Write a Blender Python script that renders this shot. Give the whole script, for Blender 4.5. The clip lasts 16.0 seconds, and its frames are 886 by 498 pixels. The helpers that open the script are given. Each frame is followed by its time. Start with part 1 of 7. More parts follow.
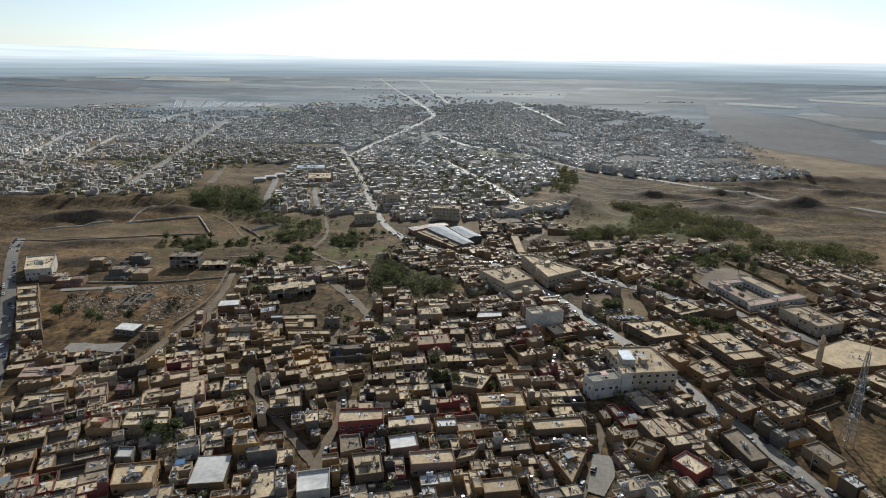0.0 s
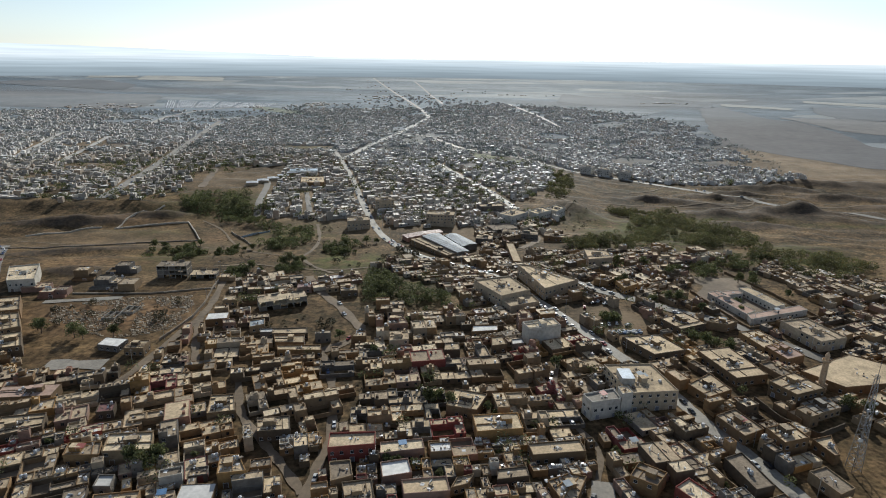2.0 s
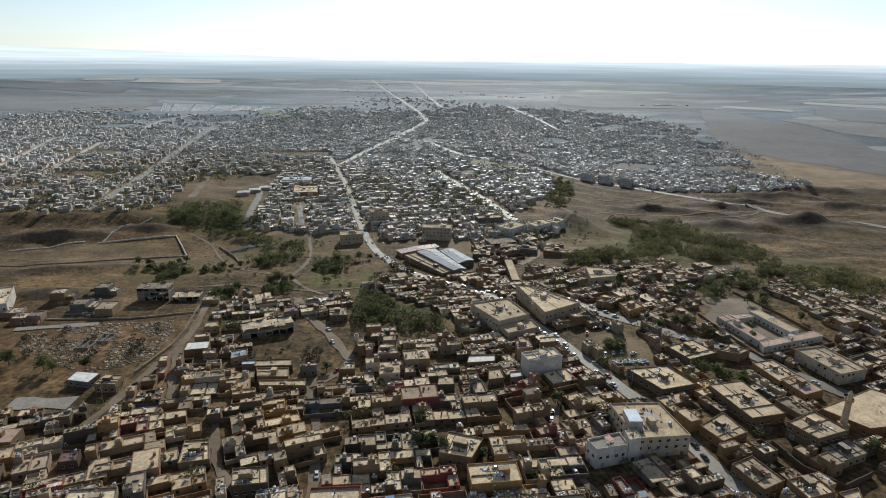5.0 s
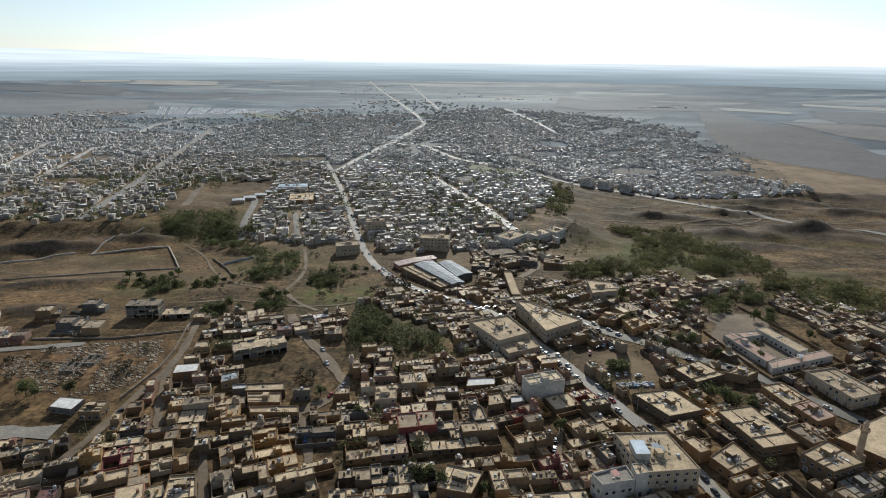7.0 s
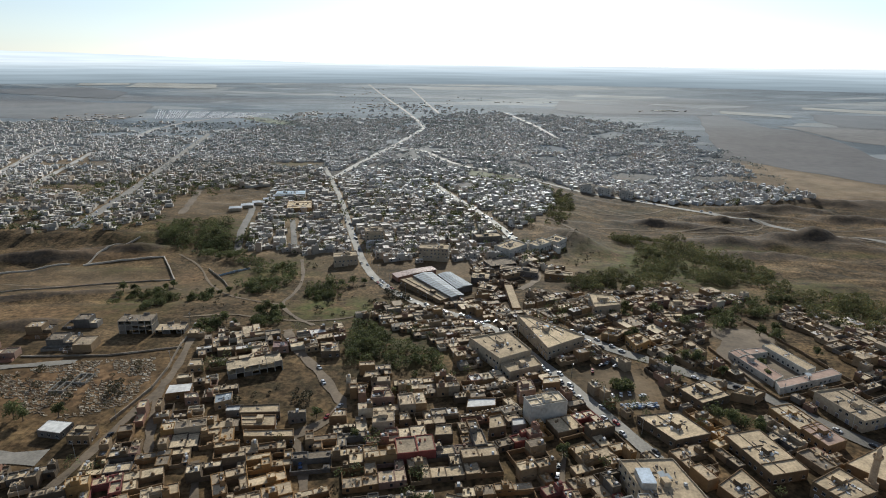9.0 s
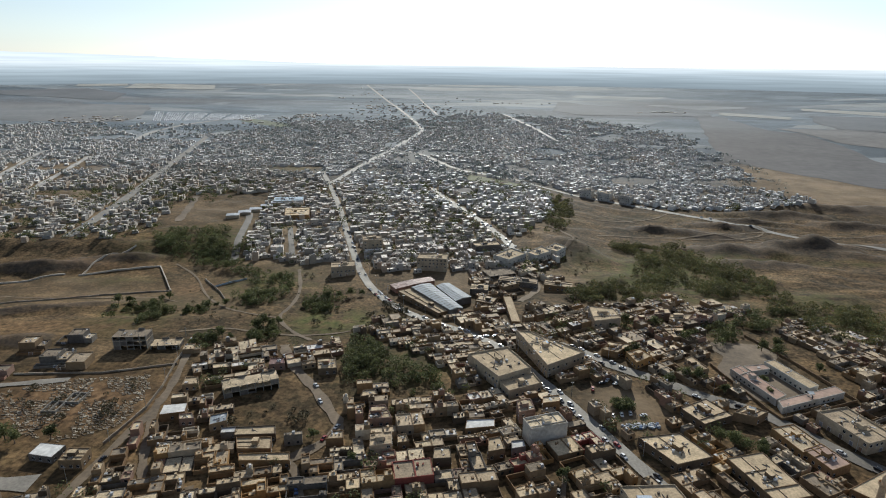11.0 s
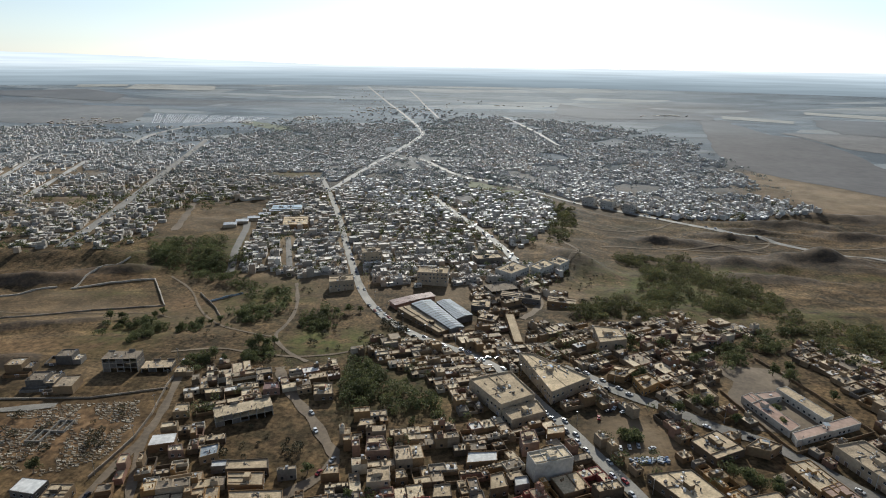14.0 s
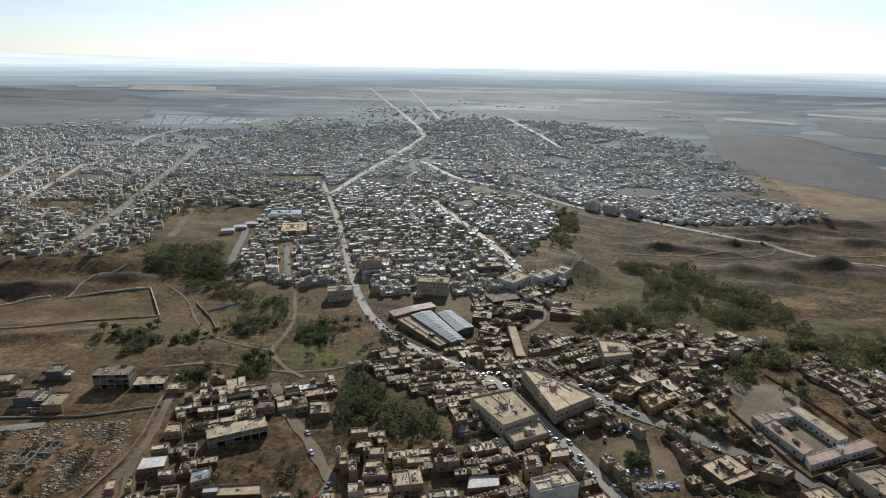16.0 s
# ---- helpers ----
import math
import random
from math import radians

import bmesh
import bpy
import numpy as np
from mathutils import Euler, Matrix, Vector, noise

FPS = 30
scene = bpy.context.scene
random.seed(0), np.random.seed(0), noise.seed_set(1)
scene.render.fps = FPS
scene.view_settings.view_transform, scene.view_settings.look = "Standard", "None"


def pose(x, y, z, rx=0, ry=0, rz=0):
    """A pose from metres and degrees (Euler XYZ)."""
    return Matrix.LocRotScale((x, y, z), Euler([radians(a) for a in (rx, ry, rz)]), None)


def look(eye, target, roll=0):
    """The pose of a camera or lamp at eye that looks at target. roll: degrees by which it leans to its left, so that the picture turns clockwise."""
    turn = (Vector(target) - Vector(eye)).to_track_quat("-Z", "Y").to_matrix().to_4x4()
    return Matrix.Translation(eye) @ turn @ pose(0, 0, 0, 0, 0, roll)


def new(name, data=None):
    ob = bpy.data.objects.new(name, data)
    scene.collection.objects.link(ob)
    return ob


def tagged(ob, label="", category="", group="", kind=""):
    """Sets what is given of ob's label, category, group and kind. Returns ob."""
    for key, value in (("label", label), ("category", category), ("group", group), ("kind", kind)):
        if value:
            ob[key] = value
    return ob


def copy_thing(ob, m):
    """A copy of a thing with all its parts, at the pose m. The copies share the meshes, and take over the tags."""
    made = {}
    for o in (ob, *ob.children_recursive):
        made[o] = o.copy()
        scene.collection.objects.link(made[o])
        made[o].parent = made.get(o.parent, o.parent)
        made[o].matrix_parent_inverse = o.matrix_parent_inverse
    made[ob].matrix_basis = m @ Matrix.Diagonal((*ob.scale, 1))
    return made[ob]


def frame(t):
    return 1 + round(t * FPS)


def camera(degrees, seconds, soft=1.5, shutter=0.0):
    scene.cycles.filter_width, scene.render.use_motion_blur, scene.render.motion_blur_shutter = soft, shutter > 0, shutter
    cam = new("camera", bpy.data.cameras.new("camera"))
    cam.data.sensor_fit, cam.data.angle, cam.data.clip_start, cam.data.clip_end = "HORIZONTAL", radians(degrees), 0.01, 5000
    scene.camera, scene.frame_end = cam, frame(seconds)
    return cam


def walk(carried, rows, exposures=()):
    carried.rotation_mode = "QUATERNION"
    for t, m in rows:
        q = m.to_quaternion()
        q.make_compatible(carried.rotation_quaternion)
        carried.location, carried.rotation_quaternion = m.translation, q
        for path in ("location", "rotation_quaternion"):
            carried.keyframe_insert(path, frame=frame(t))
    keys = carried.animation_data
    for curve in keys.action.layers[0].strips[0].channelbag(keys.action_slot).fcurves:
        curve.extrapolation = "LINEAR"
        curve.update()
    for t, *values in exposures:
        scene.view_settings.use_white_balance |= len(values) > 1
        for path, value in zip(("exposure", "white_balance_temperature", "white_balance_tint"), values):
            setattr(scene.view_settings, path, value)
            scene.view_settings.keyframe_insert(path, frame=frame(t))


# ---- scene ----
from mathutils import geometry

cam = camera(73.7, 16.0, soft=1.05)
PATH = [
    (0, (-2.542, 13.734, 160.525), (-2.551, 15.639, 159.917), 0.6),
    (0.5, (-3.107, 15.787, 161.405), (-3.108, 17.693, 160.797), 0.8),
    (1, (-3.284, 18.356, 162.444), (-3.28, 20.262, 161.837), 0.9),
    (1.5, (-3.013, 21.317, 163.575), (-3.005, 23.223, 162.967), 0.9),
    (2, (-2.452, 24.705, 164.749), (-2.443, 26.61, 164.14), 0.8),
    (2.5, (-1.928, 28.504, 165.956), (-1.919, 30.409, 165.348), 0.7),
    (3, (-1.356, 32.556, 167.073), (-1.345, 34.461, 166.465), 0.6),
    (3.5, (-0.734, 36.684, 168.013), (-0.724, 38.589, 167.404), 0.5),
    (4, (-0.056, 40.725, 168.909), (-0.048, 42.631, 168.301), 0.7),
    (6.5, (1.033, 59.837, 176.589), (1.049, 61.742, 175.98), 0.5),
    (7, (0.896, 62.793, 177.728), (0.913, 64.699, 177.122), 0.6),
    (7.5, (0.849, 65.432, 179.115), (0.867, 67.338, 178.509), 0.6),
    (8, (0.779, 67.915, 180.487), (0.797, 69.821, 179.883), 0.6),
    (8.5, (0.766, 70.436, 181.804), (0.786, 72.344, 181.203), 0.6),
    (9, (0.934, 72.771, 183.13), (0.953, 74.679, 182.53), 0.6),
    (11.5, (1.348, 82.102, 192.952), (1.371, 84.009, 192.35), 0.6),
    (12, (1.456, 84.612, 194.222), (1.478, 86.519, 193.621), 0.6),
    (12.5, (1.398, 87.315, 195.488), (1.42, 89.222, 194.887), 0.7),
    (13, (1.286, 90.066, 196.796), (1.307, 91.974, 196.195), 0.7),
    (13.5, (1.143, 92.843, 198.12), (1.163, 94.75, 197.519), 0.7),
    (14, (1.049, 95.759, 199.446), (1.07, 97.667, 198.845), 0.8),
    (14.5, (1.14, 98.909, 200.745), (1.16, 100.816, 200.144), 0.8),
    (15, (1.368, 102.099, 201.969), (1.386, 104.006, 201.368), 0.9),
    (15.5, (1.47, 105.398, 203.118), (1.488, 107.305, 202.517), 0.8),
    (16, (1.521, 108.626, 204.211), (1.538, 110.533, 203.609), 0.8),
]
walk(cam, [(t, look(eye, target, roll)) for t, eye, target, roll in PATH], [(0, 0.09, 5930, 7)])

# ---- world, sun, exposure ----
SUN_AZ, SUN_EL = radians(7), radians(26.5)      # to the right of +y, above the horizon
scene.view_settings.exposure = 0.0
world = bpy.data.worlds.new("sky")
scene.world = world
world.use_nodes = True
wn = world.node_tree
sky = wn.nodes.new("ShaderNodeTexSky")
sky.sky_type, sky.sun_disc = "NISHITA", False
sky.sun_elevation, sky.sun_rotation = SUN_EL, SUN_AZ
sky.altitude, sky.air_density, sky.dust_density, sky.ozone_density = 300, 1.0, 0.4, 3.0
milky = wn.nodes.new("ShaderNodeHueSaturation")          # thin dust whitens the whole sky
milky.inputs["Saturation"].default_value = 0.55
wn.links.new(sky.outputs[0], milky.inputs["Color"])
wn.links.new(milky.outputs[0], wn.nodes["Background"].inputs[0])
wn.nodes["Background"].inputs[1].default_value = 0.101
sun_data = bpy.data.lights.new("sun", "SUN")
sun_data.energy, sun_data.angle, sun_data.color = 4.75, radians(0.6), (1.0, 0.92, 0.78)
sun = new("sun", sun_data)
sun_way = Vector((math.sin(SUN_AZ) * math.cos(SUN_EL), math.cos(SUN_AZ) * math.cos(SUN_EL), math.sin(SUN_EL)))
sun.matrix_world = look(Vector((0, 0, 400)) + sun_way * 100, (0, 0, 400))

# ---- materials ----
def material(name, ramp, rough=0.9, grain=0.6, stain=0.05, by="object", bump=0.15, spec=0.3, metal=0.0, sheen=0.0, spread=(0.62, 1.3)):
    """A procedural surface: ramp colours picked per object or per island, broken by a fine grain and broad stains (sizes 1/m)."""
    mat = bpy.data.materials.new(name)
    mat.use_nodes = True
    nt = mat.node_tree
    n, l = nt.nodes, nt.links
    bsdf = n["Principled BSDF"]
    pick = n.new("ShaderNodeValToRGB")
    pick.color_ramp.interpolation = "LINEAR" if by == "noise" else "CONSTANT"
    while len(pick.color_ramp.elements) < len(ramp):
        pick.color_ramp.elements.new(0.5)
    for i, c in enumerate(ramp):
        e = pick.color_ramp.elements[i]
        e.position = i / (max(1, len(ramp) - 1) if by == "noise" else len(ramp))
        e.color = (*c, 1)
    geo, info = n.new("ShaderNodeNewGeometry"), n.new("ShaderNodeObjectInfo")
    if by == "object":
        l.new(info.outputs["Random"], pick.inputs[0])
    elif by == "island":
        l.new(geo.outputs["Random Per Island"], pick.inputs[0])
    fine, broad = n.new("ShaderNodeTexNoise"), n.new("ShaderNodeTexNoise")
    fine.inputs["Scale"].default_value, fine.inputs["Detail"].default_value = grain, 6
    broad.inputs["Scale"].default_value, broad.inputs["Detail"].default_value = stain, 5
    l.new(geo.outputs["Position"], fine.inputs["Vector"])
    l.new(geo.outputs["Position"], broad.inputs["Vector"])
    if by == "noise":
        l.new(broad.outputs["Fac"], pick.inputs[0])
    both = n.new("ShaderNodeMath")
    both.operation = "ADD"
    l.new(fine.outputs["Fac"], both.inputs[0])
    l.new(broad.outputs["Fac"], both.inputs[1])
    span = n.new("ShaderNodeMapRange")
    for k, v in zip(("From Min", "From Max", "To Min", "To Max"), (0.6, 1.4, *spread)):
        span.inputs[k].default_value = v
    l.new(both.outputs[0], span.inputs["Value"])
    mul = n.new("ShaderNodeVectorMath")
    mul.operation = "SCALE"
    l.new(pick.outputs[0], mul.inputs[0])
    l.new(span.outputs[0], mul.inputs["Scale"])
    l.new(mul.outputs[0], bsdf.inputs["Base Color"])
    bsdf.inputs["Roughness"].default_value = rough
    bsdf.inputs["Metallic"].default_value = metal
    bsdf.inputs["Specular IOR Level"].default_value = spec
    bsdf.inputs["Sheen Weight"].default_value = sheen
    bsdf.inputs["Sheen Roughness"].default_value = 0.5
    if bump:
        b = n.new("ShaderNodeBump")
        b.inputs["Strength"].default_value, b.inputs["Distance"].default_value = bump, 0.3
        l.new(fine.outputs["Fac"], b.inputs["Height"])
        l.new(b.outputs[0], bsdf.inputs["Normal"])
    return mat

def plain(name, colour, rough=0.6, metal=0.0, spec=0.4):
    return material(name, [colour, tuple(c * 0.85 for c in colour)], rough, 3.0, 0.4, "object", 0.05, spec, metal)

TAN = [(0.165, 0.11, 0.06), (0.205, 0.14, 0.078), (0.118, 0.084, 0.052), (0.26, 0.186, 0.108), (0.185, 0.112, 0.054), (0.092, 0.068, 0.045)]
GREY = [(0.125, 0.108, 0.09), (0.17, 0.15, 0.125), (0.105, 0.093, 0.08)]
ROOF = [(0.41, 0.315, 0.205), (0.52, 0.41, 0.265), (0.31, 0.243, 0.165), (0.59, 0.48, 0.325), (0.44, 0.34, 0.222), (0.22, 0.175, 0.125), (0.48, 0.38, 0.25), (0.36, 0.28, 0.187)]
M_WALL = {
    "tan": material("tan_plaster", TAN),
    "grey": material("bare_concrete_block", GREY, stain=0.15),
    "pink": material("pink_plaster", [(0.26, 0.14, 0.095), (0.23, 0.148, 0.11)]),
    "ochre": material("ochre_plaster", [(0.30, 0.175, 0.066), (0.255, 0.156, 0.074), (0.22, 0.135, 0.062)]),
    "white": material("white_plaster", [(0.46, 0.425, 0.365), (0.40, 0.365, 0.31)], stain=0.12),
    "cream": material("cream_plaster", [(0.38, 0.305, 0.21), (0.34, 0.27, 0.185)], stain=0.12),
    "red": material("brick_red_paint", [(0.22, 0.06, 0.045), (0.19, 0.065, 0.055)]),
}
M_ROOF = material("dusty_flat_roof", ROOF, 0.95, 1.1, 0.2, bump=0.3, spread=(0.42, 1.5))
M_ROOF_PALE = material("pale_concrete_roof", [(0.56, 0.435, 0.275), (0.48, 0.37, 0.235), (0.42, 0.325, 0.208)], 0.95, 0.9, 0.16, bump=0.3, spread=(0.5, 1.42))
M_ROOF_WHITE = material("whitewashed_roof", [(0.60, 0.585, 0.55), (0.50, 0.485, 0.455)], 0.8, 0.5, 0.1)
M_WALL_NEAR = material("old_town_walls", [tuple(min(0.6, v * 1.0) for v in c) for c in TAN] + [(0.17, 0.148, 0.12), (0.22, 0.13, 0.088), (0.24, 0.15, 0.07), (0.42, 0.36, 0.27), (0.27, 0.21, 0.14)], by="island")
M_ROOF_NEAR = material("old_town_roofs", ROOF + ROOF + [(0.62, 0.58, 0.52)], 0.85, 1.0, 0.2, by="island", spread=(0.45, 1.45))
# sheen on the new town materials stands in for haze
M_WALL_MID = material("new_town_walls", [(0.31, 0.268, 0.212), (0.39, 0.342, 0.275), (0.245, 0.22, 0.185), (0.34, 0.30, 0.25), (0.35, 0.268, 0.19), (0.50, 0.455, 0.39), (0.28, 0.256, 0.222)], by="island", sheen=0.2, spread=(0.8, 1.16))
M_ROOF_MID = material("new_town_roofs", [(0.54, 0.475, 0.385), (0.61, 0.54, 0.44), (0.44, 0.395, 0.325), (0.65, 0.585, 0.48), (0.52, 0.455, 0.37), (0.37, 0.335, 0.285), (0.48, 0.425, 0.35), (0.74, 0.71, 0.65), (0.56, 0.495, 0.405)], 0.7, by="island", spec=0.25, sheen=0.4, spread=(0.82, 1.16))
# far copies of the new town palette, lightened: haze put into the colour
M_WALL_HAZED = material("haze_paled_town_walls", [(0.40, 0.37, 0.325), (0.49, 0.455, 0.40), (0.32, 0.30, 0.27), (0.44, 0.41, 0.365), (0.43, 0.36, 0.285), (0.57, 0.535, 0.48), (0.36, 0.34, 0.31)], by="island", sheen=0.5, spread=(0.86, 1.12))
M_ROOF_HAZED = material("haze_paled_town_roofs", [(0.55, 0.515, 0.45), (0.63, 0.59, 0.52), (0.46, 0.435, 0.395), (0.67, 0.63, 0.56), (0.54, 0.50, 0.435), (0.42, 0.40, 0.37), (0.78, 0.76, 0.72)], 0.62, by="island", spec=0.5, sheen=0.9, spread=(0.86, 1.12))
M_SHEET_WHITE = material("white_sheet_roof", [(0.29, 0.32, 0.345), (0.24, 0.27, 0.295)], 0.7, 0.6, 0.08, "island", 0.05)
M_SHEET_RUST = material("rust_red_sheet", [(0.20, 0.09, 0.07), (0.17, 0.08, 0.07)], 0.6, 0.6, 0.1, "island", 0.05)
M_SHEET_GREY = material("dull_grey_sheet", [(0.46, 0.47, 0.48), (0.40, 0.41, 0.42)], 0.5, 0.6, 0.1, "island", 0.05)
M_GLASS = plain("dark_window_glass", (0.03, 0.035, 0.04), 0.15, 0.0, 0.6)
M_FRAME = plain("pale_window_frame", (0.55, 0.53, 0.5), 0.6)
M_DOOR = material("painted_steel_door", [(0.12, 0.09, 0.07), (0.2, 0.2, 0.22), (0.25, 0.16, 0.1)], 0.5)
M_TANK = material("white_plastic_tank", [(0.52, 0.53, 0.54), (0.42, 0.43, 0.44), (0.58, 0.58, 0.57)], 0.5)
M_TANK_FAR = material("pale_rooftop_tanks", [(0.48, 0.48, 0.48), (0.36, 0.36, 0.36), (0.28, 0.24, 0.2)], 0.6, by="island")
M_STEEL = material("galvanised_steel", [(0.45, 0.46, 0.47), (0.35, 0.36, 0.37)], 0.4, 2.0, 0.3, metal=0.8)
M_SHEET = material("corrugated_sheet", [(0.5, 0.55, 0.6), (0.62, 0.62, 0.6), (0.4, 0.14, 0.12), (0.35, 0.42, 0.5), (0.7, 0.7, 0.68)], 0.45, 1.0, 0.2)
M_SHEET_BLUE = material("pale_blue_roof_sheet", [(0.34, 0.43, 0.50), (0.30, 0.38, 0.45)], 0.5, 0.6, 0.1)
M_ASPHALT = material("worn_dusty_asphalt", [(0.085, 0.075, 0.061), (0.15, 0.131, 0.105)], 0.75, 0.8, 0.06, "noise", 0.1, 0.5)
M_DIRT = material("packed_dirt_track", [(0.115, 0.087, 0.058), (0.205, 0.156, 0.106)], 0.9, 0.5, 0.05, "noise")
# light tan asphalt; sun glare on the roads is partly put into its colour
M_ROAD_PALE = material("glare_pale_asphalt", [(0.175, 0.158, 0.132), (0.25, 0.228, 0.19)], 0.72, 0.8, 0.06, "noise", 0.1, 0.35)
M_ROAD_DUST = material("pale_dust_road", [(0.34, 0.32, 0.285), (0.44, 0.415, 0.37)], 0.8, 0.5, 0.03, "noise", 0.1, 0.3)
M_TRACK = material("trodden_earth_track", [(0.115, 0.085, 0.055), (0.205, 0.155, 0.10)], 0.95, 0.6, 0.05, "noise")
M_CONC = material("poured_concrete", [(0.27, 0.245, 0.205), (0.21, 0.19, 0.16)], 0.85, 0.7, 0.1, "noise")
M_STONE = material("rubble_stone", [(0.27, 0.215, 0.155), (0.34, 0.285, 0.215), (0.20, 0.165, 0.125)], 0.9, 1.5, 0.2, "island")
M_BARK = material("bark", [(0.12, 0.09, 0.06), (0.16, 0.12, 0.09)], 0.95, 4.0, 0.5)
M_LEAF = material("dusty_green_leaves", [(0.066, 0.075, 0.030), (0.105, 0.114, 0.045), (0.145, 0.145, 0.058), (0.082, 0.091, 0.036)], 0.8, 0.15, 0.06, "island", 0, spread=(0.3, 1.8))
M_SCRUB = material("dry_scrub_leaves", [(0.09, 0.075, 0.04), (0.06, 0.058, 0.03), (0.12, 0.095, 0.05)], 0.9, 0.5, 0.03, "island", 0)
M_LEAF_RIVER = material("riverside_leaves", [(0.068, 0.076, 0.033), (0.112, 0.116, 0.047), (0.086, 0.094, 0.038), (0.17, 0.142, 0.052), (0.132, 0.112, 0.048), (0.098, 0.102, 0.042)], 0.8, 0.12, 0.045, "island", 0, spread=(0.25, 1.9))
# leaf colour of the far gardens, lightened and given sheen to imitate haze
M_LEAF_FAR = material("haze_paled_garden_leaves", [(0.14, 0.16, 0.135), (0.18, 0.20, 0.17), (0.16, 0.18, 0.155)], 0.6, 0.15, 0.06, "island", 0, sheen=0.5)

for mt in (M_LEAF, M_LEAF_RIVER):
    nt = mt.node_tree
    tl, mx = nt.nodes.new("ShaderNodeBsdfTranslucent"), nt.nodes.new("ShaderNodeMixShader")
    src = nt.nodes["Principled BSDF"].inputs["Base Color"].links[0].from_socket
    nt.links.new(src, tl.inputs["Color"])
    mx.inputs[0].default_value = 0.32
    nt.links.new(nt.nodes["Principled BSDF"].outputs[0], mx.inputs[1])
    nt.links.new(tl.outputs[0], mx.inputs[2])
    nt.links.new(mx.outputs[0], nt.nodes["Material Output"].inputs[0])

# ---- plan of the streets ----
ROADS = {  # name: centre line, width, paved
    "main_road": ([(-207, 1150), (-170, 1018), (-127, 851), (-101, 733), (-80, 646), (-71, 610), (-57, 566), (-40, 531), (-27, 511), (-12, 492), (8, 475), (31, 456), (48, 431), (62, 396), (72, 374), (84, 344), (97, 311), (105, 291), (111, 272), (114, 257), (118, 243), (123, 231), (127, 218), (132, 200), (138, 180), (149, 150), (160, 120)], 7.2, True),
    "north_road": ([(-171, 1038), (-140, 1250), (-103, 1426), (-78, 1590), (-50, 1760), (-42, 1835), (-44, 1862), (-62, 2030), (-117, 2388), (-219, 3000), (-358, 3700), (-480, 4300)], 10, True),
    "east_road": ([(-107, 1426), (-37, 1391), (27, 1198), (84, 1130), (150, 1085), (210, 1052), (257, 1020), (285, 993), (348, 930), (414, 860), (447, 815), (492, 770), (560, 700), (640, 600)], 10, True),
    "shop_street": ([(-6, 1000), (21, 902), (54, 807), (76, 724), (84, 683)], 9, True),
    "west_street": ([(-602, 1662), (-516, 1250), (-475, 1060), (-437, 885), (-416, 770), (-410, 715)], 13, True),
    "camp_road": ([(-651, 2213), (-710, 2125), (-771, 1969), (-788, 1791), (-768, 1648), (-742, 1560)], 15, True),
    "barracks_street": ([(-720, 1020), (-764, 1143), (-815, 1270), (-853, 1381), (-821, 1402)], 9, False),
    "barracks_lane": ([(-610, 960), (-652, 1097), (-711, 1299)], 10, False),
    "field_lane": ([(-349, 930), (-329, 848), (-316, 785)], 9, False),
    "side_street": ([(-250, 850), (-234, 807), (-222, 730), (-206, 656)], 8, True),
    "cross_street": ([(-173, 761), (-160, 710), (-146, 655)], 6, True),
    "valley_path": ([(-129, 612), (-114, 552), (-114, 513), (-119, 490), (-100, 461), (-84, 448)], 3, False),
    "garden_lane": ([(-100, 440), (-96, 427), (-83, 403), (-67, 381), (-56, 360), (-47, 346), (-55, 330), (-74, 315)], 6, False),
    "cemetery_lane": ([(-165, 450), (-158, 419), (-152, 384), (-151, 361), (-156, 330), (-160, 289), (-168, 262)], 4.6, False),
    "old_lane": ([(-74, 318), (-64, 314), (-56, 287), (-51, 261), (-48, 241), (-50, 226), (-51, 212), (-52, 200), (-50, 170)], 4.2, False),
    "mill_lane": ([(-108, 300), (-105, 293), (-96, 267), (-90, 254), (-81, 243), (-70, 230), (-61, 218), (-53, 207)], 3.8, False),
    "bath_lane": ([(-153, 372), (-150, 355), (-137, 318), (-131, 304)], 4.2, False),
    "west_road": ([(-400, 540), (-337, 441), (-270, 344), (-234, 286), (-200, 231), (-178, 195), (-152, 150)], 8, True),
    "school_street": ([(84, 440), (98, 425), (112, 405), (135, 388), (152, 371), (171, 360), (180, 350), (200, 318), (215, 300)], 8.5, True),
    "plaza_lane": ([(30, 160), (46, 186), (60, 215), (66, 235), (58, 250), (52, 275), (62, 310)], 2.6, False),
    "long_lane": ([(-25, 217), (10, 222), (60, 236)], 2.4, False),
    "outer_track": ([(640, 820), (520, 790), (430, 830), (360, 800), (300, 790), (230, 800), (200, 780)], 3, False),
    "river_track": ([(84, 683), (120, 660), (150, 690), (170, 740), (140, 790)], 5, False),
    "wash_track": ([(348, 930), (300, 880), (230, 870), (190, 890)], 3, False),
    "far_lane": ([(-180, 4000), (-103, 3420), (-50, 2900), (3, 2367)], 8, True),
    "quarter_street": ([(262, 2420), (287, 2110), (311, 1812), (325, 1680)], 9, True),
    "wall_path": ([(-260, 645), (-225, 610), (-200, 560), (-172, 520), (-145, 500), (-119, 490)], 2, False),
    "loop_path": ([(-180, 462), (-150, 470), (-128, 462), (-110, 458), (-90, 455), (-60, 462), (-40, 480)], 2.2, False),
    "slope_path": ([(-400, 560), (-340, 548), (-280, 552), (-235, 552), (-215, 540)], 1.6, False),
    "ridge_track": ([(240, 905), (290, 850), (350, 800), (420, 770), (500, 735), (560, 730)], 2.5, False),
    "mound_track": ([(414, 860), (440, 830), (400, 790), (340, 780), (280, 800)], 2.5, False),
    "yard_lane": ([(70, 600), (95, 575), (85, 550), (70, 530)], 6, False),
}

